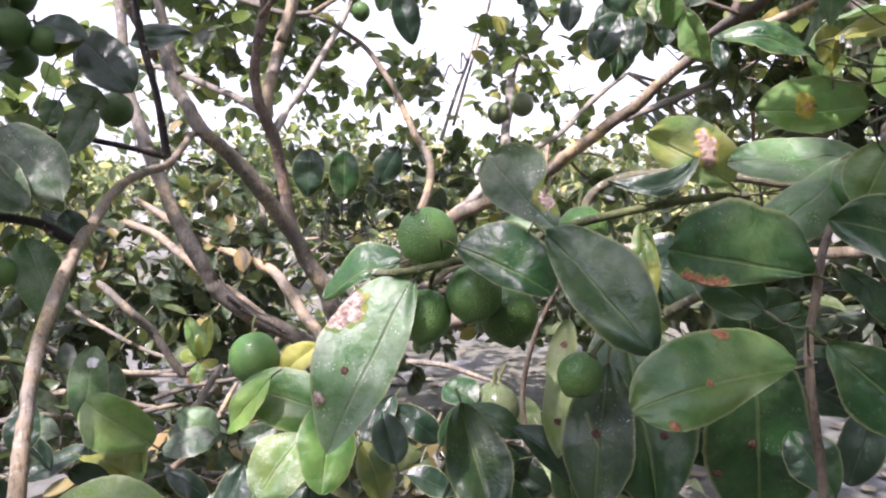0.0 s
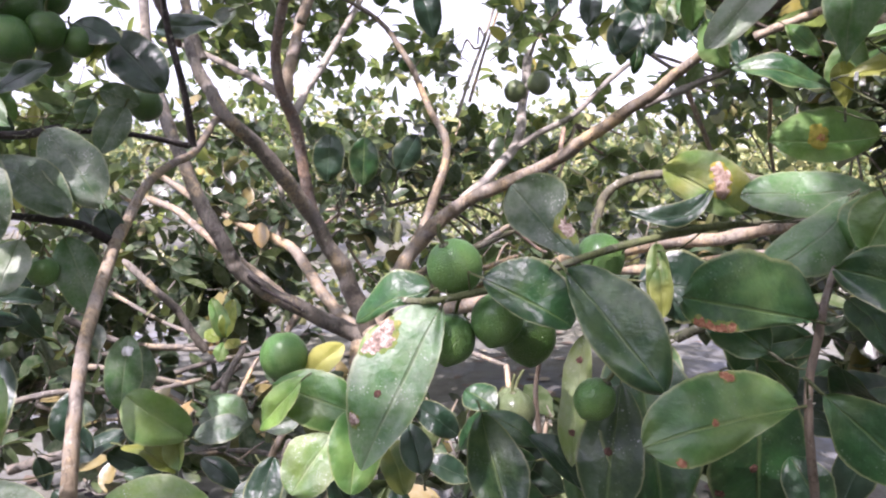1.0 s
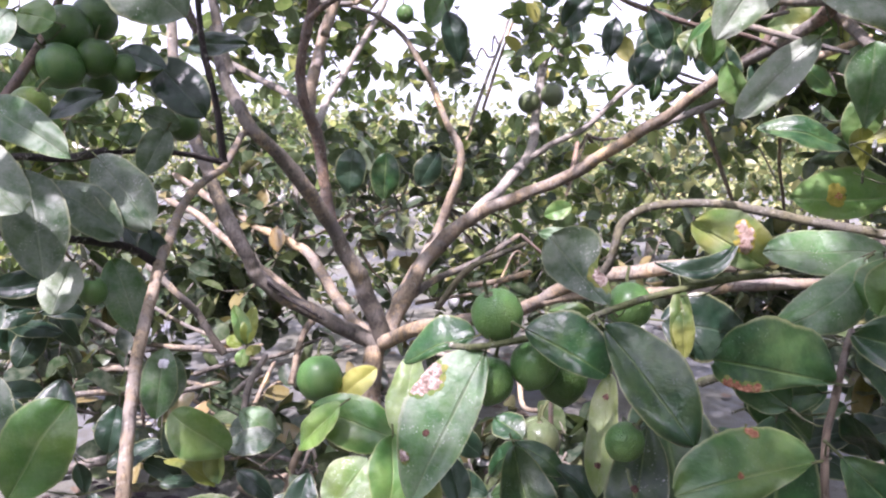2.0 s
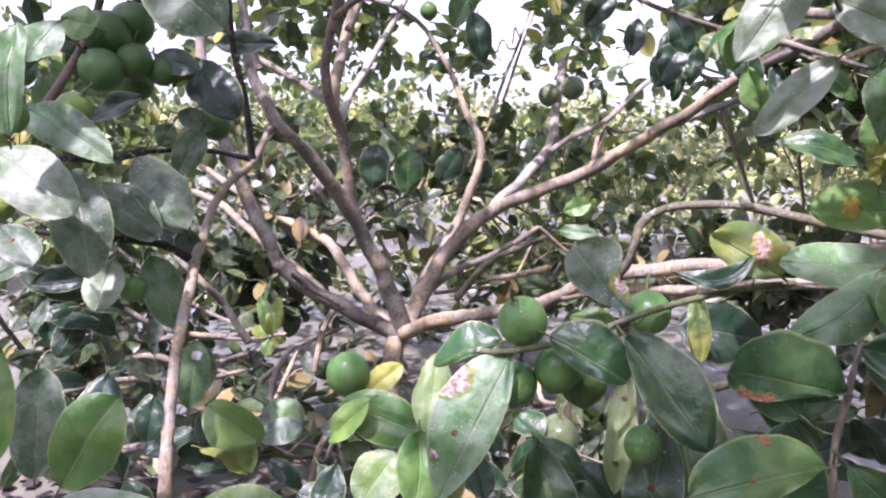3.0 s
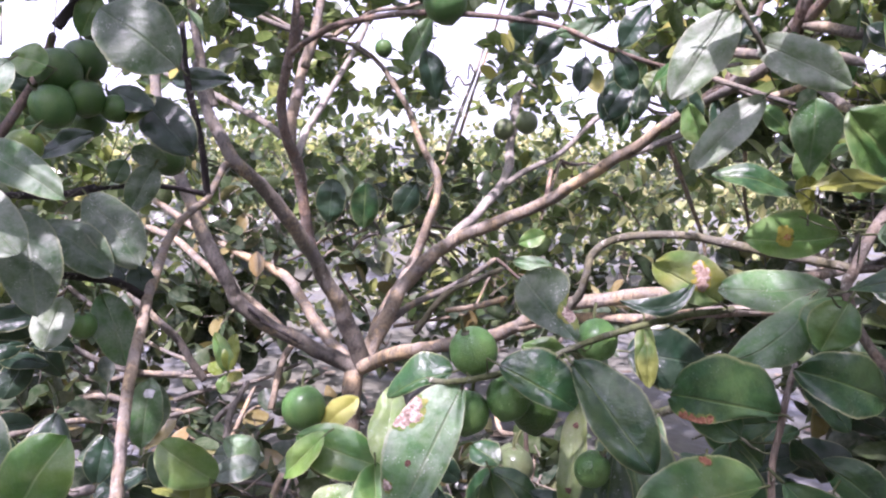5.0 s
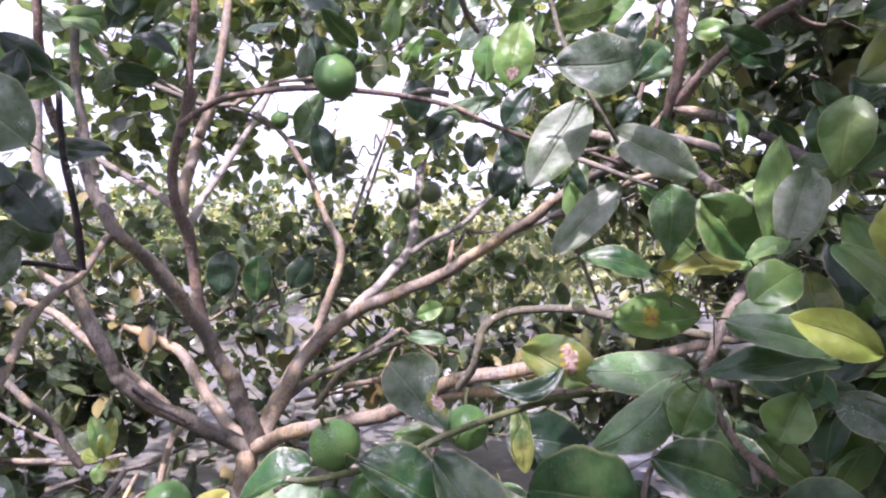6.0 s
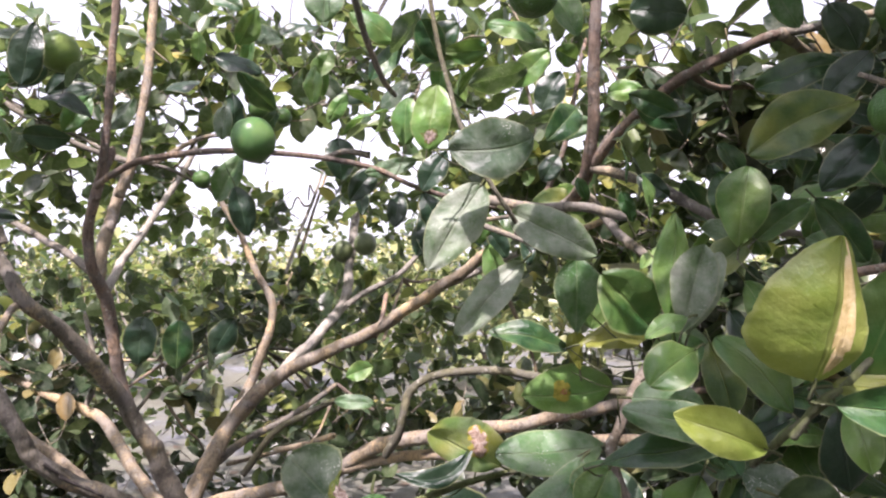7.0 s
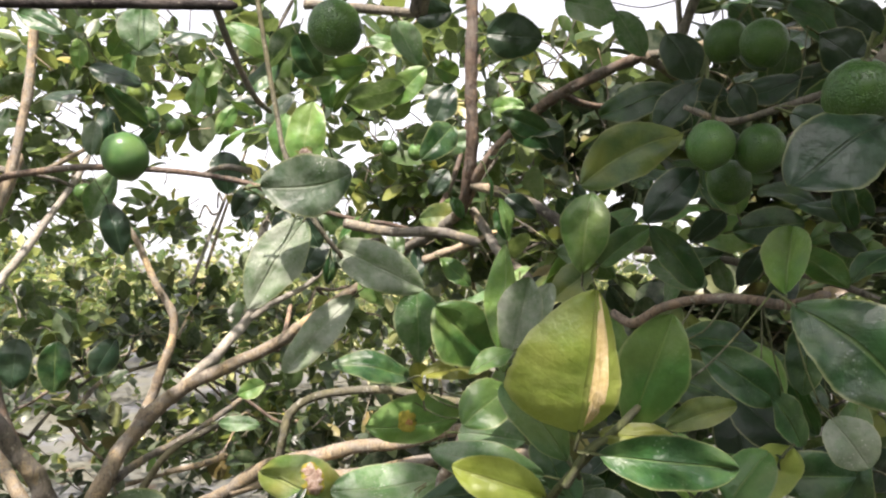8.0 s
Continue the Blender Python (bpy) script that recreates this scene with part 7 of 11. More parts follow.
leaf(front, (0.0992, 0.5559, 0.8626), (0.0855, 0.5200, 0.7638), 0.0284, (-0.476, -0.803, 0.358), "pale", scars=((0.1, 0.2, 0.0028, "dark"), (-0.82, 0.5, 0.0025, "hole"), (0.1, 0.75, 0.0028, "dark"),))
twig(front, (0.1567, 0.4965, 0.8759), (0.1007, 0.5596, 0.8728))
leaf(front, (0.1615, 0.5803, 0.9378), (0.1634, 0.5769, 0.8791), 0.0215, (0.076, -0.995, 0.060), "mottled")
twig(front, (0.1840, 0.5257, 0.9558), (0.1612, 0.5809, 0.9488))
leaf(front, (0.2139, 0.5319, 0.9665), (0.1448, 0.5139, 1.0029), 0.0387, (0.169, -0.974, -0.153), "patchy", peak=(0.52, 0.60), lobes=(1.45, 0.75), fold=8, blunt=0.42, bend=0.1, scars=((0.20, 0.40, 0.0065, "pink"), (0.45, 0.46, 0.0075, "pink"), (0.62, 0.56, 0.0055, "pink")))
twig(front, (0.2204, 0.5410, 0.9585), (0.2231, 0.5343, 0.9609))
leaf(front, (0.1858, 0.5183, 0.9920), (0.1172, 0.5127, 0.9691), 0.0179, (-0.132, -0.873, 0.470), "darkb", bend=0.02, sway=-0.24)
twig(front, (0.1883, 0.5275, 0.9561), (0.1898, 0.5187, 0.9860))
leaf(front, (0.3024, 0.5155, 0.9849), (0.2022, 0.5112, 0.9818), 0.0426, (0.017, -0.824, 0.567), "dusty", bend=0.08, sway=-0.05)
twig(front, (0.2322, 0.5460, 0.9593), (0.3134, 0.5159, 0.9853))
leaf(front, (0.2707, 0.4872, 0.9821), (0.1933, 0.4602, 0.9282), 0.0397, (-0.174, -0.758, 0.629), "dusty", bend=0.12, fold=-25, sway=-0.12)
twig(front, (0.2322, 0.5460, 0.9593), (0.2794, 0.4902, 0.9881))
leaf(front, (-0.0315, 0.4696, 0.7783), (-0.0427, 0.4940, 0.8068), 0.0247, (0.096, -0.737, 0.669), "darkb")
leaf(front, (0.1572, 0.6155, 0.8994), (0.2434, 0.6159, 0.8871), 0.0641, (0.059, -0.922, 0.383), "darkb", bend=0.06)
leaf(front, (0.1634, 0.5785, 0.9203), (0.1676, 0.5715, 0.8753), 0.0206, (0.043, -0.987, 0.158), "mottled")
twig(front, (0.1836, 0.5255, 0.9558), (0.1623, 0.5802, 0.9311))
leaf(front, (0.0871, 0.5546, 0.9106), (0.0398, 0.5541, 0.9158), 0.0205, (0.081, -0.741, 0.666), "mid")
twig(front, (0.1178, 0.4989, 0.9445), (0.0981, 0.5547, 0.9094))
leaf(front, (-0.0498, 0.7398, 0.7529), (-0.0820, 0.7069, 0.7039), 0.0309, (-0.112, -0.789, 0.604), "darkb")
leaf(front, (-0.0798, 0.6879, 0.7218), (-0.0560, 0.6648, 0.6693), 0.0378, (0.514, -0.675, 0.529), "mottled")
leaf(front, (-0.0558, 0.7391, 0.7411), (-0.0024, 0.7370, 0.7055), 0.0334, (0.232, -0.887, 0.400), "darkb", bend=0.1)
leaf(front, (0.0766, 0.7817, 0.6134), (0.1557, 0.7854, 0.6766), 0.0322, (-0.471, -0.621, 0.626), "brightd")
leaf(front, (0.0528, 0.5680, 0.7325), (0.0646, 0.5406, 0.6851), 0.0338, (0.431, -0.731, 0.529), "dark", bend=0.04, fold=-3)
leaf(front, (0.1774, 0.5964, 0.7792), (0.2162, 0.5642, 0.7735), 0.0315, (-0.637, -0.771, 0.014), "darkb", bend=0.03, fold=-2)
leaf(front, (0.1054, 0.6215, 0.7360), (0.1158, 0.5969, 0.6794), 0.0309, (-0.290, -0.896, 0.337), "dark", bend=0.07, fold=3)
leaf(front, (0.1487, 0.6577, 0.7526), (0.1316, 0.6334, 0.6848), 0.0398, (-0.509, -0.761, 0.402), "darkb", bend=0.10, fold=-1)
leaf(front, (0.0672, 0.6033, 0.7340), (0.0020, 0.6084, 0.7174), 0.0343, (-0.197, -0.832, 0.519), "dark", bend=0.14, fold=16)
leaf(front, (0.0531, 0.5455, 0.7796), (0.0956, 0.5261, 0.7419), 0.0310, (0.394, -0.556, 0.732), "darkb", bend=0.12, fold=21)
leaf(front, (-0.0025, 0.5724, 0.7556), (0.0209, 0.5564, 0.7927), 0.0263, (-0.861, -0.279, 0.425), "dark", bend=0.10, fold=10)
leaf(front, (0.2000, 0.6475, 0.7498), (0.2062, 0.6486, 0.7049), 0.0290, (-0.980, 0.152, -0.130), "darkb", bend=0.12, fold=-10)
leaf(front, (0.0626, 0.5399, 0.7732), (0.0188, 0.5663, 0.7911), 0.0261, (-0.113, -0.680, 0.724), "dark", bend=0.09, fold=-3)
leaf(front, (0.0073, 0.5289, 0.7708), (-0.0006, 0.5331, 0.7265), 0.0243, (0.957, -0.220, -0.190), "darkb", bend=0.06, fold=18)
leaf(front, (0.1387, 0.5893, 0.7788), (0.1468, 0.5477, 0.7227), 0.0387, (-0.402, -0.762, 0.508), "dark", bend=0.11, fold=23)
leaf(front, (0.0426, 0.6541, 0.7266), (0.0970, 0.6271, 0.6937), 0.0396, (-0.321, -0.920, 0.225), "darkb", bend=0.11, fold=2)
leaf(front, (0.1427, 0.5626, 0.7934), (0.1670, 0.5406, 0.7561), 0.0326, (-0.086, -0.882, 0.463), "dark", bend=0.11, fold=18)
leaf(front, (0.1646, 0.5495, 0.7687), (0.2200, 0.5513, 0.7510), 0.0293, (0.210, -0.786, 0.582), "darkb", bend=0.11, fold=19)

right = thing("leafy_branch", (0.1925, 0.3518, 0.7985), "upright brown shoot with large dark leaves, some scarred", "branch")
limb(right, "branch", [(0.1925, 0.3518, 0.7985), (0.1955, 0.3629, 0.8177), (0.1909, 0.3650, 0.8528), (0.1948, 0.3766, 0.8802), (0.2013, 0.3829, 0.9036), (0.2070, 0.3892, 0.9245), (0.2280, 0.4201, 0.9392)], .0026, .0024, "twig")
leaf(right, (0.1838, 0.3658, 0.8674), (0.0938, 0.3497, 0.8489), 0.0487, (0.025, -0.811, 0.584), "mid", blunt=0.42, peak=(0.48, 0.74), lobes=(1.18, 0.72), sway=0.0, bend=0.1, scars=((0.86, 0.38, 0.0034, "rust"), (0.05, 0.56, 0.0020, "rust"), (-0.85, 0.84, 0.0026, "rust")))
twig(right, (0.1931, 0.3715, 0.8682), (0.1945, 0.3677, 0.8696))
leaf(right, (0.1972, 0.3786, 0.9144), (0.1177, 0.3694, 0.9288), 0.0388, (0.146, -0.972, 0.185), "dark", blunt=0.42, peak=(0.44, 0.74), lobes=(1.70, 0.80), fold=8, sway=0.0, bend=-0.06, scars=((-0.80, 0.60, 0.0030, "rust"), (-0.90, 0.68, 0.0036, "rust"), (-0.92, 0.76, 0.0040, "rust"), (-0.90, 0.84, 0.0034, "rust")))
twig(right, (0.2036, 0.3854, 0.9119), (0.2080, 0.3798, 0.9124))
leaf(right, (0.1773, 0.3269, 0.8873), (0.2193, 0.3146, 0.8482), 0.0342, (-0.152, -0.978, 0.144), "dark", bend=0.06)
twig(right, (0.1937, 0.3733, 0.8724), (0.1694, 0.3292, 0.8946))
leaf(right, (0.1858, 0.4263, 0.8744), (0.1909, 0.4194, 0.7555), 0.0626, (-0.192, -0.980, 0.049), "dark", bend=0.05, scars=((0.1, 0.55, 0.0028, "dark"), (0.82, 0.7, 0.0028, "dark"),))
twig(right, (0.1987, 0.3804, 0.8943), (0.1853, 0.4270, 0.8853))
leaf(right, (0.1800, 0.4675, 0.8933), (0.2260, 0.4548, 0.8473), 0.0395, (-0.112, -0.981, 0.159), "dark", bend=0.08)
twig(right, (0.2255, 0.4164, 0.9374), (0.1723, 0.4696, 0.9010))
leaf(right, (0.1482, 0.5888, 0.8601), (0.1691, 0.5284, 0.7953), 0.0491, (-0.187, -0.748, 0.637), "dark")
leaf(right, (0.1780, 0.3921, 0.8925), (0.1445, 0.4152, 0.9158), 0.0330, (-0.266, -0.849, 0.456), "dark")
twig(right, (0.1965, 0.3783, 0.8863), (0.1859, 0.3867, 0.8870))
leaf(right, (0.2113, 0.4176, 0.8960), (0.1908, 0.4468, 0.8815), 0.0246, (-0.840, -0.530, 0.120), "dark")
twig(right, (0.2034, 0.3852, 0.9111), (0.2172, 0.4092, 0.9002))
leaf(right, (0.2203, 0.3912, 0.7880), (0.2047, 0.4131, 0.8197), 0.0298, (-0.284, -0.849, 0.446), "dark")
twig(right, (0.1932, 0.3542, 0.8027), (0.2244, 0.3854, 0.7796))
leaf(right, (0.2791, 0.4439, 0.8318), (0.2549, 0.4406, 0.7749), 0.0291, (-0.652, -0.689, 0.318), "darkb")
leaf(right, (0.3018, 0.5055, 0.8333), (0.3543, 0.4762, 0.7932), 0.0418, (-0.043, -0.833, 0.552), "dark", bend=0.10, fold=23)
leaf(right, (0.2303, 0.5538, 0.7910), (0.2650, 0.5204, 0.7566), 0.0380, (0.289, -0.523, 0.802), "darkb", bend=0.11, fold=-1)
leaf(right, (0.3268, 0.5634, 0.7986), (0.2804, 0.5995, 0.8033), 0.0349, (-0.140, -0.304, 0.942), "dark", bend=0.09, fold=19)
leaf(right, (0.2372, 0.5945, 0.7963), (0.2273, 0.5893, 0.7529), 0.0282, (-0.062, -0.989, 0.133), "darkb", bend=0.10, fold=15)
leaf(right, (0.2294, 0.5153, 0.8450), (0.2391, 0.4985, 0.8046), 0.0248, (-0.955, -0.274, -0.116), "dark", bend=0.03, fold=-5)
leaf(right, (0.2667, 0.4757, 0.8601), (0.3014, 0.5020, 0.8158), 0.0363, (0.627, 0.347, 0.697), "darkb", bend=0.02, fold=5)
leaf(right, (0.2459, 0.5768, 0.7941), (0.2940, 0.5752, 0.7541), 0.0321, (0.089, -0.985, 0.147), "dark", bend=0.09, fold=25)
leaf(right, (0.2350, 0.5954, 0.7662), (0.2676, 0.5476, 0.7436), 0.0378, (0.070, -0.388, 0.919), "darkb", bend=0.10, fold=17)
leaf(right, (0.2036, 0.4725, 0.8264), (0.2271, 0.4488, 0.7897), 0.0298, (-0.142, -0.871, 0.470), "dark", bend=0.04, fold=12)
leaf(right, (0.2370, 0.5033, 0.8143), (0.2916, 0.4859, 0.8060), 0.0362, (0.060, -0.271, 0.961), "darkb", bend=0.12, fold=-2)
leaf(right, (0.2110, 0.5381, 0.8419), (0.2700, 0.5211, 0.8718), 0.0444, (-0.445, -0.783, 0.434), "dark", bend=0.08, fold=20)
leaf(right, (0.2490, 0.5466, 0.8045), (0.3078, 0.5405, 0.8273), 0.0322, (-0.302, -0.760, 0.575), "darkb", bend=0.12, fold=3)
leaf(right, (0.2575, 0.6096, 0.7827), (0.2245, 0.6110, 0.7485), 0.0285, (-0.504, -0.734, 0.455), "dark", bend=0.11, fold=2)
leaf(right, (0.1916, 0.5441, 0.8215), (0.2482, 0.5127, 0.7925), 0.0340, (0.215, -0.426, 0.879), "darkb", bend=0.03, fold=5)
leaf(right, (0.1935, 0.5234, 0.8073), (0.1637, 0.5208, 0.7715), 0.0293, (-0.559, -0.650, 0.514), "dark", bend=0.13, fold=17)
leaf(right, (0.2932, 0.5526, 0.8152), (0.3499, 0.5348, 0.8262), 0.0391, (-0.341, -0.696, 0.632), "darkb", bend=0.07, fold=2)

rightc = thing("leafy_branch", (0.3480, 0.5050, 1.0672), "brown twig with a dense cluster of dusty and yellowing leaves", "branch")
limb(rightc, "branch", [(0.3480, 0.5050, 1.0672), (0.3176, 0.4860, 1.0385), (0.2931, 0.4665, 1.0072), (0.2825, 0.4568, 0.9946), (0.2876, 0.4457, 0.9653), (0.2984, 0.4243, 0.9399), (0.3023, 0.3838, 0.9308)], .0048, .0038, "twig")
limb(rightc, "branch", [(0.3008, 0.4141, 0.9384), (0.2992, 0.4037, 0.9205)], .004, .003, "twig")
leaf(rightc, (0.3341, 0.5656, 1.0293), (0.2393, 0.5553, 1.0244), 0.0444, (0.103, -0.990, 0.097), "bright", blunt=0.58, peak=(0.50, 0.55), lobes=(1.30, 0.72), bend=0.06, sway=-0.04, scars=((0.15, 0.60, 0.011, "yellow"), (0.12, 0.58, 0.0052, "spot")))
twig(rightc, (0.3480, 0.5050, 1.0672), (0.3450, 0.5668, 1.0299))
leaf(rightc, (0.2818, 0.4566, 0.9865), (0.2585, 0.4569, 0.9480), 0.0406, (-0.569, -0.750, 0.338), "mid", bend=0.08)
leaf(rightc, (0.2841, 0.3946, 0.9212), (0.2119, 0.3894, 0.9442), 0.0441, (0.157, -0.947, 0.279), "dark", bend=0.12)
twig(rightc, (0.2992, 0.4037, 0.9205), (0.2946, 0.3953, 0.9179))
leaf(rightc, (0.2851, 0.5353, 1.0815), (0.2797, 0.5221, 1.1504), 0.0440, (-0.242, -0.960, 0.120), "dusty", peak=(0.66, 0.66), blunt=0.66, fold=30, bend=0.03)
twig(rightc, (0.3200, 0.4875, 1.0408), (0.2818, 0.5384, 1.0474))
leaf(rightc, (0.3399, 0.4934, 1.0851), (0.2853, 0.4810, 1.1360), 0.0520, (-0.300, -0.940, 0.150), "mid", peak=(0.60, 0.62), blunt=0.62, fold=32, bend=0.05, lobes=(1.0, 1.1))
twig(rightc, (0.3442, 0.5026, 1.0636), (0.3229, 0.5379, 1.0628))
leaf(rightc, (0.3358, 0.4536, 1.0812), (0.3378, 0.4522, 1.1862), 0.0310, (-0.780, -0.620, 0.050), "bright", peak=(0.62, 0.62), blunt=0.7, fold=24, bend=0.03)
twig(rightc, (0.3229, 0.4893, 1.0434), (0.3224, 0.4499, 1.0700))
leaf(rightc, (0.2895, 0.5584, 1.0632), (0.2101, 0.5635, 1.0822), 0.0318, (0.082, -0.822, 0.564), "dark", bend=0.12)
twig(rightc, (0.3388, 0.4992, 1.0585), (0.3002, 0.5577, 1.0606))
leaf(rightc, (0.2841, 0.5289, 1.0725), (0.3447, 0.5156, 1.0808), 0.0284, (-0.241, -0.645, 0.726), "yellowg")
twig(rightc, (0.3242, 0.4901, 1.0447), (0.2735, 0.5312, 1.0711))
leaf(rightc, (0.2896, 0.5383, 1.0490), (0.2828, 0.5335, 1.0837), 0.0190, (-0.400, -0.870, 0.300), "yellowg", peak=(0.66, 0.66), blunt=0.5, fold=-18, bend=0.03)
twig(rightc, (0.3453, 0.5033, 1.0647), (0.2927, 0.5292, 1.1031))
leaf(rightc, (0.3434, 0.5049, 1.0524), (0.3806, 0.4834, 1.0781), 0.0411, (-0.633, -0.702, 0.327), "mid")
twig(rightc, (0.3352, 0.4970, 1.0551), (0.3353, 0.5096, 1.0467))
leaf(rightc, (0.2910, 0.4374, 1.0393), (0.3332, 0.4048, 1.0366), 0.0315, (-0.544, -0.738, 0.399), "dusty", bend=0.1)
twig(rightc, (0.2972, 0.4697, 1.0123), (0.2823, 0.4441, 1.0398))
leaf(rightc, (0.3202, 0.3940, 1.0800), (0.2772, 0.3819, 1.0555), 0.0363, (-0.109, -0.802, 0.587), "mid", bend=0.1, shape="o")
leaf(rightc, (0.3216, 0.3447, 1.0265), (0.2491, 0.3669, 1.0425), 0.0261, (-0.222, -0.933, 0.282), "dusty", bend=0.1)
leaf(rightc, (0.2430, 0.3896, 1.0008), (0.3282, 0.3541, 1.0173), 0.0260, (-0.396, -0.649, 0.650), "dark", bend=0.1)
twig(rightc, (0.2842, 0.4532, 0.9852), (0.2330, 0.3937, 0.9989))
leaf(rightc, (0.3134, 0.3777, 0.9940), (0.3009, 0.3810, 0.9581), 0.0372, (-0.699, -0.692, 0.180), "bright", bend=0.06, shape="o")
twig(rightc, (0.3016, 0.3913, 0.9325), (0.3170, 0.3767, 1.0044))
leaf(rightc, (0.2670, 0.4265, 0.9877), (0.2514, 0.4304, 0.9489), 0.0367, (-0.623, -0.763, 0.173), "mid", bend=0.06)
twig(rightc, (0.2835, 0.4546, 0.9890), (0.2711, 0.4254, 0.9979))
leaf(rightc, (0.3132, 0.2962, 1.0027), (0.3530, 0.2899, 0.9871), 0.0374, (-0.069, -0.973, 0.220), "darkspeck", bend=0.08, scars=((0.1, 0.5, 0.003, "rust"),))
leaf(rightc, (0.4636, 0.5296, 0.9564), (0.4918, 0.5274, 1.0244), 0.0359, (-0.581, -0.785, 0.215), "dark", bend=0.12, fold=4)
leaf(rightc, (0.4522, 0.4881, 0.9251), (0.4164, 0.4964, 0.8917), 0.0251, (-0.572, 0.406, 0.713), "mid", bend=0.08, fold=-7)
leaf(rightc, (0.5288, 0.6367, 0.8893), (0.5746, 0.5836, 0.8735), 0.0450, (-0.714, -0.674, 0.192), "darkb", bend=0.06, fold=17)
leaf(rightc, (0.5272, 0.5201, 0.9259), (0.5410, 0.5527, 0.8844), 0.0358, (0.967, -0.130, 0.217), "dustyd", bend=0.03, fold=2)
leaf(rightc, (0.4739, 0.5238, 0.9490), (0.5046, 0.4972, 0.8884), 0.0400, (0.226, -0.845, 0.485), "dark", bend=0.12, fold=8)
leaf(rightc, (0.4732, 0.5920, 0.9441), (0.5122, 0.5710, 0.9409), 0.0282, (-0.306, -0.670, 0.676), "dark", bend=0.07, fold=-7)
leaf(rightc, (0.4445, 0.5281, 0.9816), (0.4260, 0.5420, 0.9101), 0.0449, (0.658, -0.689, -0.304), "mid", bend=0.10, fold=-2)
leaf(rightc, (0.4702, 0.5533, 0.9450), (0.5094, 0.5486, 0.9822), 0.0334, (-0.691, -0.125, 0.712), "darkb", bend=0.08, fold=6)
leaf(rightc, (0.4186, 0.4851, 0.9657), (0.4604, 0.4410, 0.9412), 0.0369, (-0.532, -0.737, 0.418), "dustyd", bend=0.09, fold=17)
leaf(rightc, (0.6087, 0.6143, 0.9200), (0.5842, 0.6749, 0.9302), 0.0402, (-0.570, -0.356, 0.740), "dark", bend=0.09, fold=12)
leaf(rightc, (0.3888, 0.4957, 0.9690), (0.3394, 0.5188, 0.9914), 0.0304, (-0.252, -0.895, 0.369), "dark", bend=0.07, fold=0)
leaf(rightc, (0.4993, 0.5388, 0.9250), (0.4764, 0.5564, 0.8602), 0.0446, (-0.896, -0.390, 0.211), "mid", bend=0.03, fold=8)
leaf(rightc, (0.4273, 0.5738, 0.9100), (0.3999, 0.5576, 0.8653), 0.0297, (-0.013, -0.938, 0.347), "darkb", bend=0.05, fold=21)
leaf(rightc, (0.5369, 0.5562, 0.9226), (0.5096, 0.5584, 0.8529), 0.0442, (-0.661, -0.712, 0.237), "dustyd", bend=0.08, fold=15)
leaf(rightc, (0.5498, 0.6020, 0.9436), (0.5586, 0.6010, 0.8991), 0.0260, (-0.811, -0.567, -0.146), "dark", bend=0.09, fold=5)
leaf(rightc, (0.4111, 0.4984, 0.9645), (0.3925, 0.5182, 1.0159), 0.0367, (-0.118, -0.940, 0.319), "dark", bend=0.10, fold=-5)
leaf(rightc, (0.5225, 0.6018, 0.9221), (0.5727, 0.5708, 0.9236), 0.0362, (-0.520, -0.847, -0.108), "mid", bend=0.06, fold=20)
leaf(rightc, (0.4365, 0.5190, 0.9701), (0.4923, 0.5152, 1.0068), 0.0364, (-0.552, -0.104, 0.827), "darkb", bend=0.03, fold=21)
leaf(rightc, (0.4126, 0.5362, 0.9590), (0.4518, 0.5008, 0.9716), 0.0276, (-0.681, -0.729, 0.068), "dustyd", bend=0.08, fold=2)
leaf(rightc, (0.4663, 0.5624, 0.8896), (0.5082, 0.5933, 0.9414), 0.0482, (-0.627, -0.332, 0.705), "dark", bend=0.12, fold=23)
leaf(rightc, (0.5315, 0.5633, 0.8999), (0.5086, 0.6011, 0.9401), 0.0384, (-0.288, -0.775, 0.563), "dark", bend=0.04, fold=3)
leaf(rightc, (0.3776, 0.5307, 0.9221), (0.4077, 0.4925, 0.8895), 0.0366, (-0.763, -0.644, 0.051), "mid", bend=0.13, fold=12)
leaf(rightc, (0.5249, 0.5120, 0.9326), (0.5072, 0.5090, 0.8802), 0.0350, (-0.589, -0.771, 0.243), "darkb", bend=0.06, fold=-0)
leaf(rightc, (0.4216, 0.6679, 0.8755), (0.4318, 0.6422, 0.8332), 0.0302, (0.080, -0.843, 0.531), "dustyd", bend=0.05, fold=19)
leaf(rightc, (0.4127, 0.5373, 0.9804), (0.4133, 0.4823, 0.9635), 0.0353, (-0.652, -0.229, 0.723), "dark", bend=0.02, fold=-6)
leaf(rightc, (0.5403, 0.5400, 0.9644), (0.5847, 0.4922, 0.9342), 0.0474, (0.115, -0.453, 0.884), "dark", bend=0.02, fold=-8)
leaf(rightc, (0.4967, 0.5520, 1.0101), (0.5097, 0.5107, 0.9499), 0.0442, (-0.423, -0.787, 0.448), "mid", bend=0.04, fold=7)
leaf(rightc, (0.6156, 0.5675, 1.0511), (0.5681, 0.6228, 1.0623), 0.0371, (-0.501, -0.565, 0.655), "bright", bend=0.07, fold=-9)
leaf(rightc, (0.4682, 0.5490, 1.0376), (0.5224, 0.5164, 1.0025), 0.0386, (-0.168, -0.838, 0.520), "darkb", bend=0.03, fold=0)
leaf(rightc, (0.6520, 0.6436, 1.0548), (0.6446, 0.6477, 1.1230), 0.0358, (-0.775, -0.630, -0.047), "mottled", bend=0.09, fold=-3)
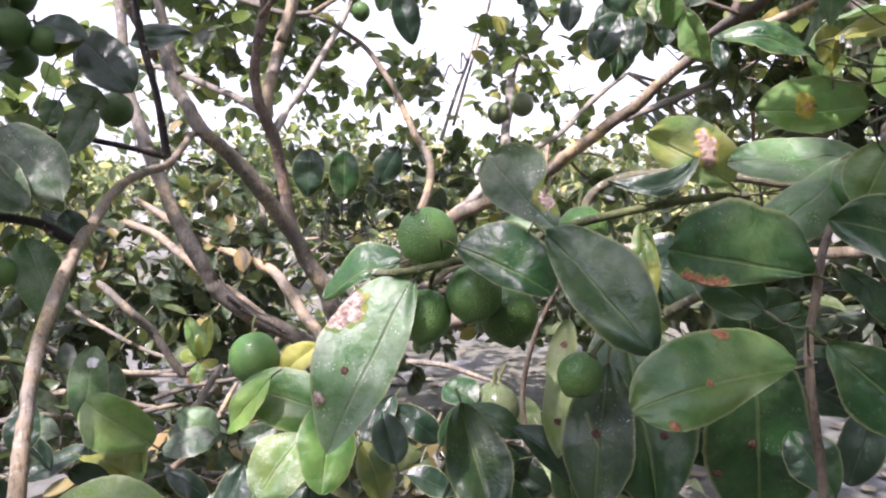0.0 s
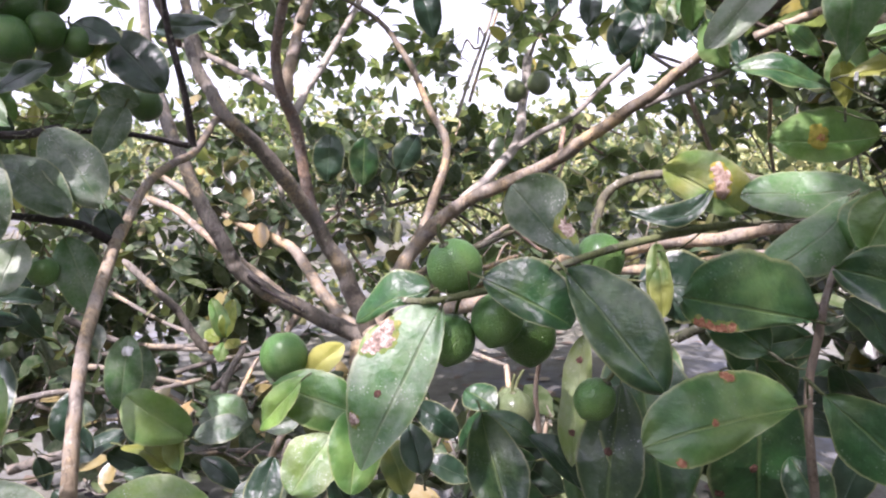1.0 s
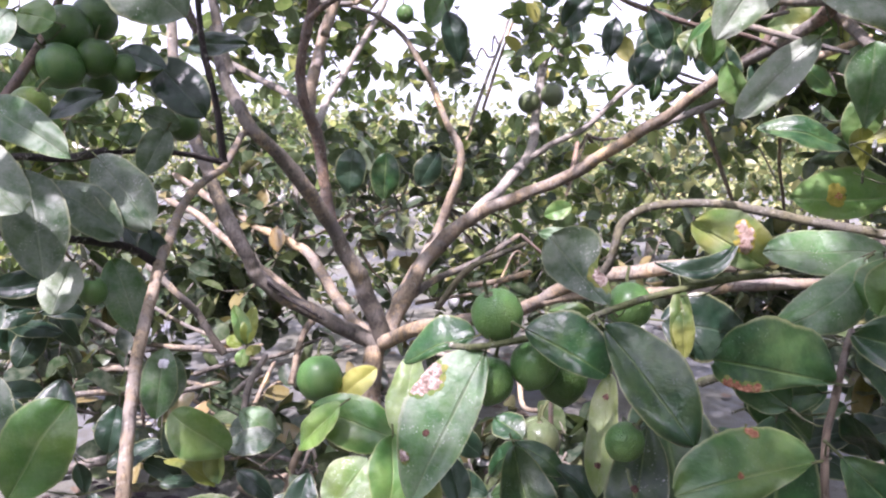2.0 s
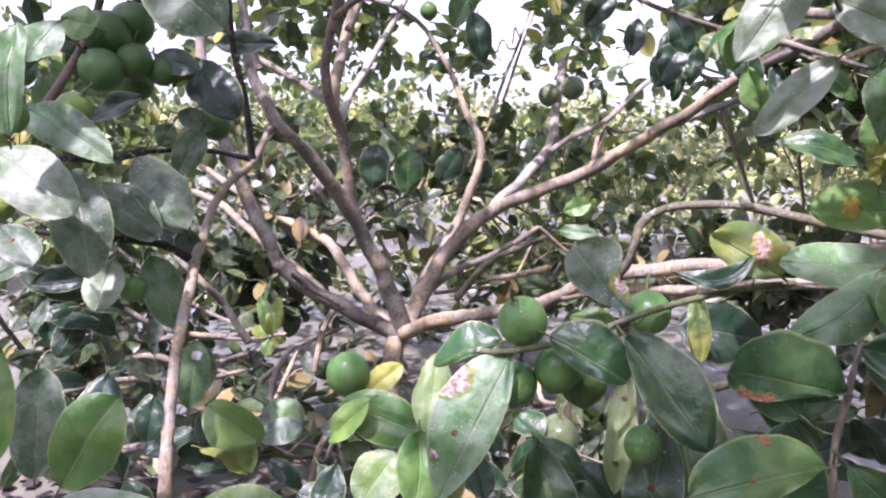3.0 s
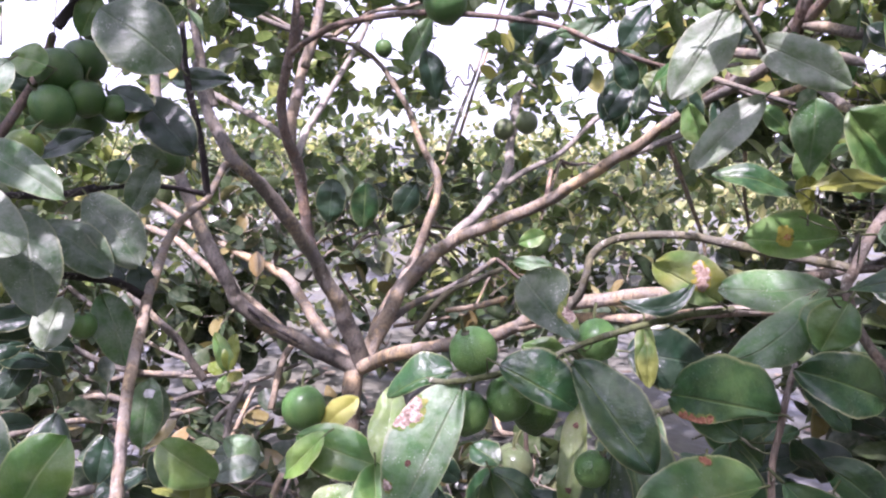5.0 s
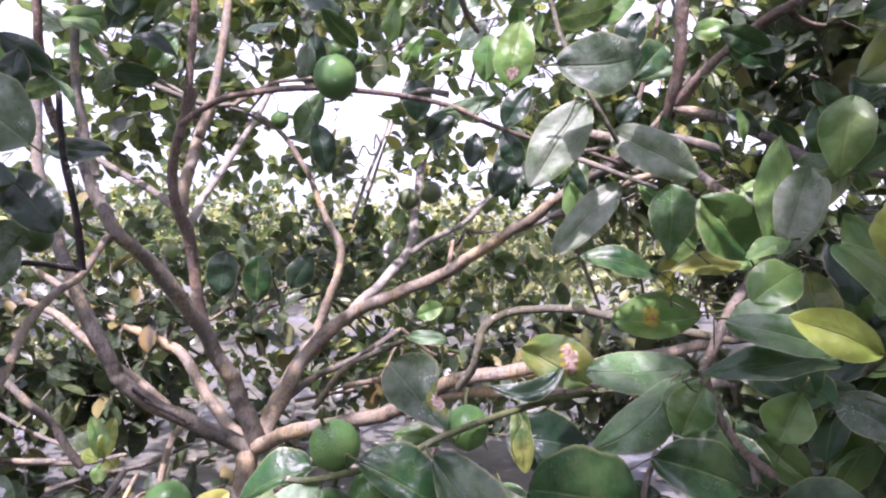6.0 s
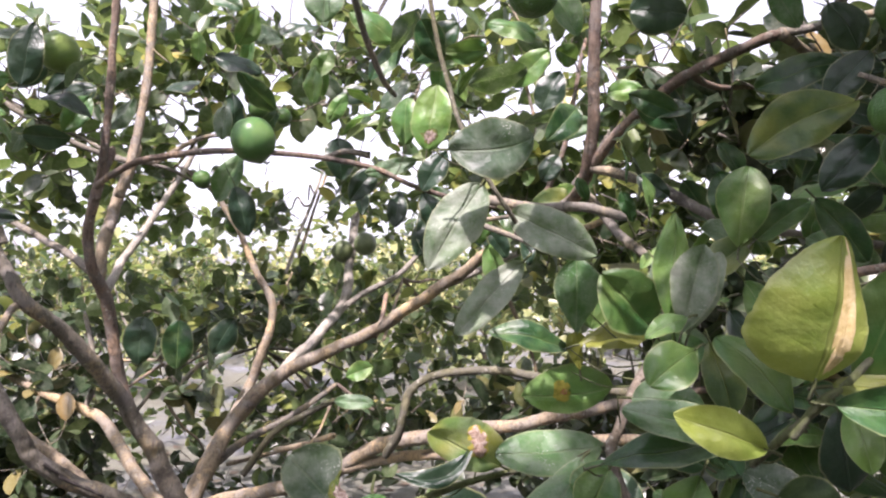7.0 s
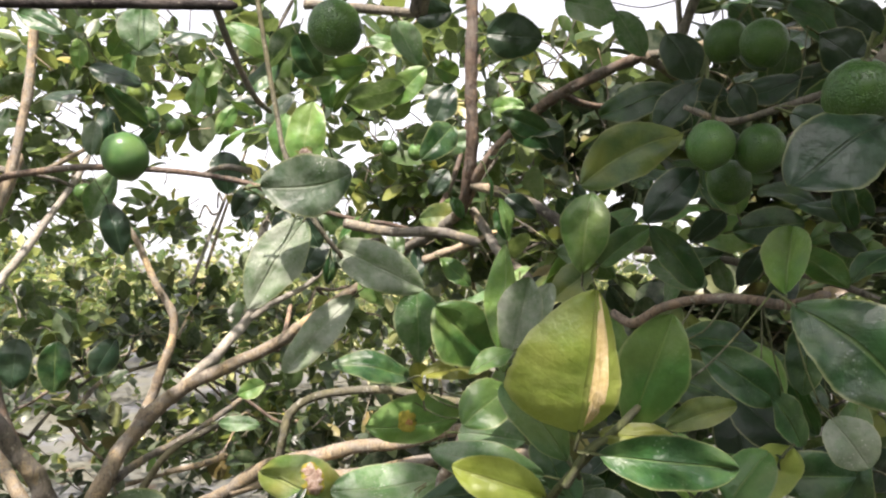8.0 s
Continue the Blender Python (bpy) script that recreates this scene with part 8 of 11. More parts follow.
leaf(rightc, (0.4917, 0.5730, 1.0313), (0.5299, 0.5352, 1.0292), 0.0270, (-0.577, -0.612, 0.541), "mid", bend=0.06, fold=16)
leaf(rightc, (0.6795, 0.6539, 1.0441), (0.7030, 0.6319, 1.0079), 0.0292, (-0.190, -0.889, 0.417), "bright", bend=0.06, fold=18)
leaf(rightc, (0.5799, 0.6694, 1.1105), (0.5560, 0.6720, 1.1533), 0.0250, (-0.788, -0.457, -0.413), "darkb", bend=0.04, fold=22)
leaf(rightc, (0.5366, 0.5908, 1.0540), (0.5532, 0.5709, 0.9980), 0.0366, (-0.748, -0.664, 0.014), "mottled", bend=0.07, fold=8)
leaf(rightc, (0.4641, 0.5439, 1.0589), (0.4897, 0.5476, 1.0131), 0.0298, (0.111, -0.994, -0.018), "mid", bend=0.13, fold=19)
leaf(rightc, (0.5266, 0.5455, 1.0082), (0.5160, 0.5428, 0.9610), 0.0311, (-0.459, -0.875, 0.153), "bright", bend=0.04, fold=24)
leaf(rightc, (0.4349, 0.5271, 1.1043), (0.4581, 0.5109, 1.0472), 0.0415, (0.228, -0.908, 0.352), "darkb", bend=0.07, fold=-3)
leaf(rightc, (0.5369, 0.5570, 1.0766), (0.5590, 0.5424, 1.1368), 0.0406, (-0.823, -0.542, 0.170), "mottled", bend=0.10, fold=4)
leaf(rightc, (0.4388, 0.5349, 1.1159), (0.4099, 0.5596, 1.0868), 0.0258, (-0.611, 0.191, 0.768), "mid", bend=0.09, fold=10)
leaf(rightc, (0.6081, 0.6742, 0.9880), (0.5960, 0.6889, 0.9343), 0.0321, (-0.968, 0.078, 0.240), "bright", bend=0.04, fold=17)
leaf(rightc, (0.5141, 0.5314, 1.0332), (0.5068, 0.5375, 0.9805), 0.0339, (-0.818, -0.573, 0.046), "darkb", bend=0.09, fold=-2)
leaf(rightc, (0.4734, 0.6253, 1.0551), (0.4907, 0.6143, 1.0000), 0.0344, (-0.247, -0.962, 0.115), "mottled", bend=0.12, fold=2)
leaf(rightc, (0.4493, 0.5638, 1.0515), (0.3928, 0.5697, 1.0040), 0.0430, (-0.581, 0.351, 0.734), "mid", bend=0.14, fold=22)
leaf(rightc, (0.5283, 0.5914, 1.0199), (0.5434, 0.5704, 1.0667), 0.0262, (-0.864, -0.500, 0.056), "bright", bend=0.09, fold=18)
leaf(rightc, (0.4851, 0.5546, 1.0785), (0.4634, 0.5817, 1.0422), 0.0268, (-0.878, -0.436, 0.198), "darkb", bend=0.06, fold=-9)
leaf(rightc, (0.4079, 0.5179, 1.0762), (0.4249, 0.5098, 1.0104), 0.0394, (-0.208, -0.976, 0.066), "mottled", bend=0.08, fold=20)
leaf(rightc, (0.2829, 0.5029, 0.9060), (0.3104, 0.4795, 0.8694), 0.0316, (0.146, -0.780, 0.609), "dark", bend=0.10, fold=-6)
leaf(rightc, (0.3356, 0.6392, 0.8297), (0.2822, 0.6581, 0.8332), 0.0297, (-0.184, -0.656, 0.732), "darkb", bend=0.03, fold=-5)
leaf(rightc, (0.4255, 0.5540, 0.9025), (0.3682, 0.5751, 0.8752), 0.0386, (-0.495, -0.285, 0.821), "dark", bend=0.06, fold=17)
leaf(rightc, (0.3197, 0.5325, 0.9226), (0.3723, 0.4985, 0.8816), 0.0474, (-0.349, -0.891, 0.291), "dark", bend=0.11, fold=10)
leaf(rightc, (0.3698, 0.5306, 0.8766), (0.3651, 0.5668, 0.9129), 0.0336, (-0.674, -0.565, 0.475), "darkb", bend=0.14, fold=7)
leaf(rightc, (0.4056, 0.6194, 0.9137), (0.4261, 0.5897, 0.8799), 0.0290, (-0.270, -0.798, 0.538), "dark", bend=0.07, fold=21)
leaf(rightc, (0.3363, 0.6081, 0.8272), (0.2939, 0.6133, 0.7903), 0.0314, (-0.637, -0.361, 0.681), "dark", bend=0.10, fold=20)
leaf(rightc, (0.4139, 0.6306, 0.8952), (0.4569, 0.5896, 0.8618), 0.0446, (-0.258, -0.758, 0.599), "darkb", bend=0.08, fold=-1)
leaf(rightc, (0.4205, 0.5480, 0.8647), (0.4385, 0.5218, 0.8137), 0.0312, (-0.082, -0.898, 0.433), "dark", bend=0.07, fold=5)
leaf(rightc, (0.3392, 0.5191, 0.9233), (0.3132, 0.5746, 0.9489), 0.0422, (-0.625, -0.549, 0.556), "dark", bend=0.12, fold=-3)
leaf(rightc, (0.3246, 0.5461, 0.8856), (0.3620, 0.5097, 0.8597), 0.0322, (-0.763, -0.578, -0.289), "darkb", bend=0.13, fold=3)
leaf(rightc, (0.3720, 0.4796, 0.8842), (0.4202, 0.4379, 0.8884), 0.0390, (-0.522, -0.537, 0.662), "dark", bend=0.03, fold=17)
leaf(rightc, (0.4652, 0.5474, 1.1329), (0.4935, 0.5320, 1.0732), 0.0358, (-0.130, -0.973, 0.191), "bright", bend=0.04, fold=10)
leaf(rightc, (0.4101, 0.6268, 1.1568), (0.4353, 0.6071, 1.1130), 0.0330, (-0.603, -0.798, 0.012), "dusty", bend=0.05, fold=18)
twig(rightc, (0.3714, 0.6116, 1.1981), (0.4050, 0.6308, 1.1657))
leaf(rightc, (0.4607, 0.5603, 1.1927), (0.4872, 0.5391, 1.1593), 0.0295, (-0.148, -0.884, 0.444), "mid", bend=0.08, fold=-10)
leaf(rightc, (0.4695, 0.5406, 1.1735), (0.4310, 0.5642, 1.1381), 0.0353, (-0.668, -0.697, 0.261), "mottled", bend=0.06, fold=20)
leaf(rightc, (0.4167, 0.6482, 1.2030), (0.4041, 0.6433, 1.2509), 0.0320, (0.672, -0.733, 0.102), "bright", bend=0.12, fold=4)
leaf(rightc, (0.4271, 0.6405, 1.1581), (0.4317, 0.6522, 1.1069), 0.0293, (-0.452, -0.860, -0.236), "dusty", bend=0.11, fold=23)
leaf(rightc, (0.5173, 0.6406, 1.1983), (0.4646, 0.6596, 1.1537), 0.0450, (-0.557, 0.284, 0.780), "mid", bend=0.06, fold=19)
leaf(rightc, (0.4553, 0.6825, 1.1240), (0.5039, 0.6417, 1.1588), 0.0463, (-0.730, -0.396, 0.557), "mottled", bend=0.12, fold=17)
leaf(rightc, (0.4519, 0.6680, 1.1749), (0.4177, 0.6722, 1.1453), 0.0226, (-0.630, -0.388, 0.672), "bright", bend=0.14, fold=4)
leaf(rightc, (0.4595, 0.6171, 1.1894), (0.5240, 0.6154, 1.1697), 0.0418, (0.122, -0.872, 0.474), "dusty", bend=0.06, fold=19)
leaf(rightc, (0.4412, 0.7046, 1.0801), (0.4846, 0.6766, 1.0825), 0.0307, (-0.418, -0.589, 0.691), "mid", bend=0.10, fold=-7)
leaf(rightc, (0.4557, 0.7529, 1.1151), (0.4671, 0.7535, 1.0636), 0.0291, (-0.155, -0.987, -0.046), "bright", bend=0.03, fold=7)
leaf(rightc, (0.4592, 0.7267, 1.0803), (0.5238, 0.7025, 1.0529), 0.0361, (-0.180, -0.909, 0.376), "dusty", bend=0.09, fold=-6)
leaf(rightc, (0.3884, 0.7116, 1.1382), (0.3794, 0.7250, 1.0760), 0.0380, (-0.498, -0.860, -0.111), "mid", bend=0.06, fold=14)
leaf(rightc, (0.3949, 0.7437, 1.0936), (0.4287, 0.7229, 1.1279), 0.0302, (-0.748, -0.147, 0.648), "bright", bend=0.08, fold=-6)
leaf(rightc, (0.3787, 0.7036, 1.1334), (0.4421, 0.6909, 1.1345), 0.0425, (-0.067, -0.252, 0.965), "dusty", bend=0.03, fold=17)

near = thing("leafy_branch", (0.2938, 0.2572, 1.0449), "green shoot tip with pale yellow-green and fresh green leaves", "branch")
limb(near, "branch", [(0.2938, 0.2572, 1.0449), (0.3003, 0.2436, 1.0651), (0.3115, 0.2398, 1.0738), (0.3308, 0.2438, 1.0867)], .0026, .002, "twigg")
limb(near, "branch", [(0.2992, 0.2988, 1.0206), (0.2983, 0.2663, 1.0452), (0.3032, 0.2428, 1.0651)], .0026, .002, "twigg")
leaf(near, (0.2883, 0.2704, 1.0358), (0.2373, 0.2789, 1.0542), 0.0257, (-0.089, -0.983, 0.159), "lemon", blunt=0.6, peak=(0.5, 0.5), bend=0.1, fold=15)
twig(near, (0.2991, 0.2951, 1.0234), (0.3152, 0.2952, 1.0241))
leaf(near, (0.2914, 0.2350, 1.0759), (0.2928, 0.2169, 1.1490), 0.0566, (-0.276, -0.929, -0.249), "chlor", blunt=0.70, peak=(0.42, 0.37), lobes=(0.50, 1.42), fold=-8, sway=0.0, bend=0.14, scars=((0.32, 0.52, 0.01, "strip"),))
twig(near, (0.3003, 0.2436, 1.0651), (0.2965, 0.2365, 1.0653))
leaf(near, (0.3278, 0.2508, 1.0720), (0.3433, 0.2289, 1.1362), 0.0360, (-0.480, -0.870, 0.120), "mid", peak=(0.55, 0.60), blunt=0.62, bend=0.04, fold=14)
twig(near, (0.3173, 0.2410, 1.0777), (0.3251, 0.2556, 1.0616))
leaf(near, (0.2974, 0.2606, 1.0572), (0.2717, 0.2920, 1.0957), 0.0285, (-0.138, -0.811, 0.568), "mid", bend=0.1)
twig(near, (0.3002, 0.2569, 1.0531), (0.3024, 0.2544, 1.0496))
leaf(near, (0.3035, 0.2375, 1.0648), (0.3689, 0.2135, 1.0586), 0.0270, (-0.30, -0.94, 0.12), "dark", bend=0.08)
twig(near, (0.3003, 0.2436, 1.0651), (0.2932, 0.2413, 1.0658))
leaf(near, (0.3059, 0.2415, 1.0739), (0.3452, 0.2301, 1.0714), 0.0135, (-0.173, -0.740, 0.650), "yellowg")
twig(near, (0.3015, 0.2432, 1.0660), (0.2953, 0.2445, 1.0745))
leaf(near, (0.3798, 0.2935, 1.0629), (0.4216, 0.2804, 1.0780), 0.0182, (-0.410, -0.802, 0.435), "mottled", bend=0.15, fold=30)
twig(near, (0.3308, 0.2438, 1.0867), (0.3699, 0.2966, 1.0593))

rightt = thing("leafy_branch", (0.4369, 0.3368, 1.1071), "shaded branch with dark and olive leaves beside hanging limes", "branch")
leaf(rightt, (0.4369, 0.3368, 1.1071), (0.4905, 0.3233, 1.0697), 0.0332, (-0.213, -0.976, 0.048), "dark", bend=0.1)
twig(rightt, (0.4762, 0.3568, 1.1413), (0.4280, 0.3390, 1.1132))
leaf(rightt, (0.3936, 0.2014, 1.1409), (0.4275, 0.1629, 1.0932), 0.0460, (-0.400, -0.910, 0.050), "dark", bend=0.1, sway=-0.05)
twig(rightt, (0.3308, 0.2438, 1.0867), (0.3883, 0.2074, 1.1484))
leaf(rightt, (0.4496, 0.2682, 1.1453), (0.4651, 0.2778, 1.1887), 0.0286, (-0.729, -0.566, 0.385), "bright", bend=0.05, fold=40)
twig(rightt, (0.4784, 0.2820, 1.1417), (0.4460, 0.2660, 1.1352))
leaf(rightt, (0.4992, 0.3225, 1.0389), (0.4628, 0.3143, 1.0055), 0.0317, (-0.471, -0.587, 0.658), "chlor", bend=0.1)
twig(rightt, (0.4783, 0.3230, 1.1402), (0.5072, 0.3244, 1.0462))
leaf(rightt, (0.4044, 0.2677, 1.0235), (0.4335, 0.2680, 1.0510), 0.0322, (-0.580, -0.528, 0.620), "mid")
twig(rightt, (0.3308, 0.2438, 1.0867), (0.3964, 0.2677, 1.0160))
leaf(rightt, (0.4853, 0.2727, 1.0676), (0.5010, 0.2594, 1.0381), 0.0324, (-0.479, -0.867, 0.135), "dustyp", bend=0.08)
twig(rightt, (0.4737, 0.2928, 1.1384), (0.4805, 0.2768, 1.0767))
leaf(rightt, (0.4835, 0.3248, 1.0785), (0.5068, 0.3203, 1.0389), 0.0258, (0.073, -0.985, 0.155), "dark")
twig(rightt, (0.4783, 0.3226, 1.1402), (0.4780, 0.3259, 1.0879))
leaf(rightt, (0.4897, 0.4258, 1.2819), (0.4115, 0.4617, 1.2393), 0.0478, (-0.456, -0.885, 0.091), "mottled", bend=0.08, sway=0.06)
twig(rightt, (0.5069, 0.4213, 1.2993), (0.4987, 0.4217, 1.2868))
leaf(rightt, (0.4888, 0.4072, 1.2477), (0.4490, 0.4215, 1.2040), 0.0334, (-0.525, -0.825, 0.209), "darkb", bend=0.1)
twig(rightt, (0.5209, 0.4058, 1.2895), (0.4960, 0.4046, 1.2556))
leaf(rightt, (0.4462, 0.5290, 1.1639), (0.4536, 0.5223, 1.2413), 0.0491, (-0.634, -0.773, -0.007), "bright", bend=0.1, shape="o")
twig(rightt, (0.4397, 0.4600, 1.1281), (0.4451, 0.5300, 1.1530))
leaf(rightt, (0.4618, 0.5240, 1.1720), (0.5141, 0.5168, 1.2109), 0.0330, (-0.489, -0.692, 0.530), "mid")
twig(rightt, (0.4397, 0.4600, 1.1281), (0.4530, 0.5252, 1.1655))
leaf(rightt, (0.4917, 0.4818, 1.2074), (0.5375, 0.4718, 1.1498), 0.0320, (-0.303, -0.950, -0.076), "dark", bend=0.1)
leaf(rightt, (0.4821, 0.2214, 1.2464), (0.4222, 0.2309, 1.2063), 0.0491, (-0.374, -0.856, 0.356), "darkb", bend=0.08)
twig(rightt, (0.5285, 0.2785, 1.2858), (0.4912, 0.2199, 1.2525))
leaf(rightt, (0.5417, 0.5009, 1.3435), (0.4747, 0.5426, 1.3237), 0.0389, (-0.565, -0.780, 0.271), "dark")
twig(rightt, (0.5685, 0.5434, 1.3751), (0.5507, 0.4953, 1.3461))
leaf(rightt, (0.5055, 0.4290, 1.3261), (0.4787, 0.4495, 1.2893), 0.0316, (-0.688, -0.718, 0.102), "darkb")
twig(rightt, (0.4982, 0.4308, 1.3053), (0.5114, 0.4245, 1.3342))
leaf(rightt, (0.4963, 0.3096, 1.2719), (0.5269, 0.3016, 1.2560), 0.0274, (-0.214, -0.974, 0.080), "darkb")
twig(rightt, (0.5302, 0.3088, 1.2882), (0.4868, 0.3121, 1.2769))
leaf(rightt, (0.5385, 0.4193, 1.3260), (0.5530, 0.4168, 1.2966), 0.0251, (-0.467, -0.871, -0.155), "darkb")
twig(rightt, (0.5078, 0.4202, 1.2986), (0.5337, 0.4202, 1.3358))
leaf(rightt, (0.5277, 0.5017, 1.3988), (0.5548, 0.4964, 1.3545), 0.0448, (-0.181, -0.983, 0.008), "darkb")
twig(rightt, (0.5695, 0.5410, 1.4093), (0.5220, 0.5028, 1.4081))
leaf(rightt, (0.5538, 0.3407, 1.3449), (0.5875, 0.3324, 1.3187), 0.0370, (-0.367, -0.912, -0.182), "darkb")
twig(rightt, (0.5295, 0.3416, 1.2890), (0.5452, 0.3428, 1.3515))
leaf(rightt, (0.6063, 0.3750, 1.3863), (0.6430, 0.3657, 1.3625), 0.0340, (-0.422, -0.849, -0.317), "darkb")
leaf(rightt, (0.4343, 0.3581, 1.1128), (0.4896, 0.3421, 1.1085), 0.0322, (-0.155, -0.722, 0.675), "dark")
twig(rightt, (0.4674, 0.3813, 1.1403), (0.4238, 0.3611, 1.1137))
leaf(rightt, (0.5133, 0.3133, 1.1257), (0.5064, 0.3184, 1.0744), 0.0295, (-0.893, -0.443, 0.077), "dark")
twig(rightt, (0.4775, 0.3177, 1.1399), (0.5148, 0.3122, 1.1366))
leaf(rightt, (0.6861, 0.7269, 1.2684), (0.7380, 0.7054, 1.2707), 0.0358, (-0.235, -0.477, 0.847), "dark", bend=0.06, fold=12)
leaf(rightt, (0.6959, 0.7357, 1.3448), (0.6740, 0.7915, 1.3765), 0.0404, (-0.590, -0.562, 0.580), "darkb", bend=0.06, fold=23)
leaf(rightt, (0.6798, 0.6993, 1.3654), (0.6688, 0.7111, 1.4077), 0.0281, (-0.096, -0.965, 0.245), "dark", bend=0.05, fold=-3)
leaf(rightt, (0.6727, 0.7311, 1.3586), (0.6493, 0.7193, 1.4017), 0.0311, (-0.881, 0.018, -0.473), "dark", bend=0.05, fold=6)
leaf(rightt, (0.5969, 0.6032, 1.3796), (0.6448, 0.5624, 1.3615), 0.0335, (-0.555, -0.780, 0.289), "darkb", bend=0.03, fold=-0)
leaf(rightt, (0.7268, 0.7597, 1.3123), (0.7164, 0.7957, 1.2579), 0.0318, (0.824, 0.532, 0.194), "dark", bend=0.02, fold=22)
leaf(rightt, (0.7064, 0.7478, 1.3949), (0.6820, 0.7907, 1.3421), 0.0393, (-0.871, -0.491, 0.005), "dark", bend=0.05, fold=3)
leaf(rightt, (0.6141, 0.7205, 1.3714), (0.6455, 0.7532, 1.3788), 0.0262, (-0.058, -0.167, 0.984), "darkb", bend=0.07, fold=17)
leaf(rightt, (0.6838, 0.6545, 1.3028), (0.7040, 0.6445, 1.2390), 0.0446, (-0.071, -0.989, 0.133), "dark", bend=0.03, fold=-1)
leaf(rightt, (0.7726, 0.7513, 1.4244), (0.7508, 0.7795, 1.3578), 0.0470, (-0.820, -0.572, 0.025), "dark", bend=0.13, fold=6)
leaf(rightt, (0.7498, 0.7121, 1.3418), (0.7228, 0.7549, 1.2936), 0.0386, (-0.738, 0.242, 0.630), "darkb", bend=0.02, fold=9)
leaf(rightt, (0.7815, 0.7459, 1.3321), (0.8280, 0.7044, 1.2999), 0.0379, (-0.746, -0.578, -0.332), "dark", bend=0.14, fold=25)
leaf(rightt, (0.6605, 0.7346, 1.3380), (0.6885, 0.7524, 1.2750), 0.0429, (-0.910, 0.242, -0.336), "dark", bend=0.07, fold=-8)
leaf(rightt, (0.6177, 0.5940, 1.3212), (0.6813, 0.5713, 1.3034), 0.0356, (-0.202, -0.888, 0.413), "darkb", bend=0.10, fold=7)
leaf(rightt, (0.6500, 0.7285, 1.2815), (0.6310, 0.7636, 1.3269), 0.0381, (-0.507, -0.772, 0.384), "dark", bend=0.05, fold=-5)
leaf(rightt, (0.5734, 0.5642, 1.2852), (0.6193, 0.5767, 1.2598), 0.0261, (0.360, -0.911, 0.201), "dark", bend=0.13, fold=23)
leaf(rightt, (0.7096, 0.7224, 1.3502), (0.6696, 0.7275, 1.4004), 0.0409, (-0.312, -0.938, -0.152), "darkb", bend=0.12, fold=-6)
leaf(rightt, (0.6210, 0.7224, 1.2878), (0.6316, 0.6500, 1.2787), 0.0356, (-0.549, -0.183, 0.815), "dark", bend=0.10, fold=14)
leaf(rightt, (0.7905, 0.6081, 1.4637), (0.7279, 0.5945, 1.4239), 0.0498, (-0.201, -0.787, 0.583), "dark", bend=0.06, fold=15)
leaf(rightt, (0.7725, 0.5586, 1.3386), (0.7422, 0.5860, 1.3200), 0.0241, (-0.673, -0.277, 0.686), "darkb", bend=0.04, fold=13)
leaf(rightt, (0.8466, 0.5884, 1.4465), (0.8684, 0.5919, 1.3749), 0.0370, (0.093, -0.995, -0.021), "dark", bend=0.02, fold=3)
leaf(rightt, (0.7283, 0.5589, 1.4315), (0.7250, 0.5868, 1.3659), 0.0458, (0.102, -0.913, -0.395), "dark", bend=0.03, fold=-0)
leaf(rightt, (0.6629, 0.4765, 1.3574), (0.6116, 0.5187, 1.3396), 0.0339, (-0.664, -0.654, 0.362), "darkb", bend=0.03, fold=7)
leaf(rightt, (0.7058, 0.5228, 1.3404), (0.7392, 0.4678, 1.3704), 0.0447, (-0.325, -0.596, -0.734), "dark", bend=0.11, fold=-2)
leaf(rightt, (0.7736, 0.6240, 1.4228), (0.7462, 0.6835, 1.4223), 0.0382, (-0.400, -0.177, 0.899), "dark", bend=0.04, fold=-10)
leaf(rightt, (0.7300, 0.5876, 1.3676), (0.7754, 0.5426, 1.4000), 0.0382, (-0.643, -0.752, -0.145), "darkb", bend=0.02, fold=10)
leaf(rightt, (0.7011, 0.5606, 1.4164), (0.6673, 0.5838, 1.4756), 0.0346, (-0.498, -0.866, 0.055), "dark", bend=0.07, fold=11)
leaf(rightt, (0.7810, 0.5888, 1.4754), (0.8311, 0.5486, 1.4797), 0.0379, (-0.614, -0.732, 0.294), "dark", bend=0.07, fold=-2)
leaf(rightt, (0.7008, 0.6123, 1.4438), (0.7275, 0.5784, 1.4066), 0.0365, (-0.704, -0.698, 0.131), "darkb", bend=0.03, fold=-4)
leaf(rightt, (0.7970, 0.5576, 1.3888), (0.7657, 0.5944, 1.3809), 0.0261, (-0.627, -0.387, 0.675), "dark", bend=0.04, fold=7)
leaf(rightt, (0.7343, 0.5741, 1.4762), (0.6803, 0.6250, 1.4877), 0.0418, (-0.358, -0.551, 0.754), "dark", bend=0.08, fold=3)
leaf(rightt, (0.6360, 0.5989, 1.3799), (0.6734, 0.5896, 1.3357), 0.0301, (0.665, 0.607, 0.435), "darkb", bend=0.13, fold=15)
leaf(rightt, (0.7680, 0.6173, 1.4477), (0.7518, 0.6373, 1.4074), 0.0272, (-0.507, -0.836, -0.211), "dark", bend=0.13, fold=9)
leaf(rightt, (0.6672, 0.4916, 1.4415), (0.7114, 0.4686, 1.3877), 0.0458, (-0.329, -0.935, 0.130), "dark", bend=0.14, fold=12)
leaf(rightt, (0.7946, 0.6424, 1.1736), (0.7680, 0.6522, 1.2274), 0.0355, (-0.173, -0.981, 0.092), "mid", bend=0.10, fold=7)
leaf(rightt, (0.7064, 0.6572, 1.1915), (0.6505, 0.7016, 1.1697), 0.0435, (-0.636, -0.523, 0.567), "dark", bend=0.11, fold=7)
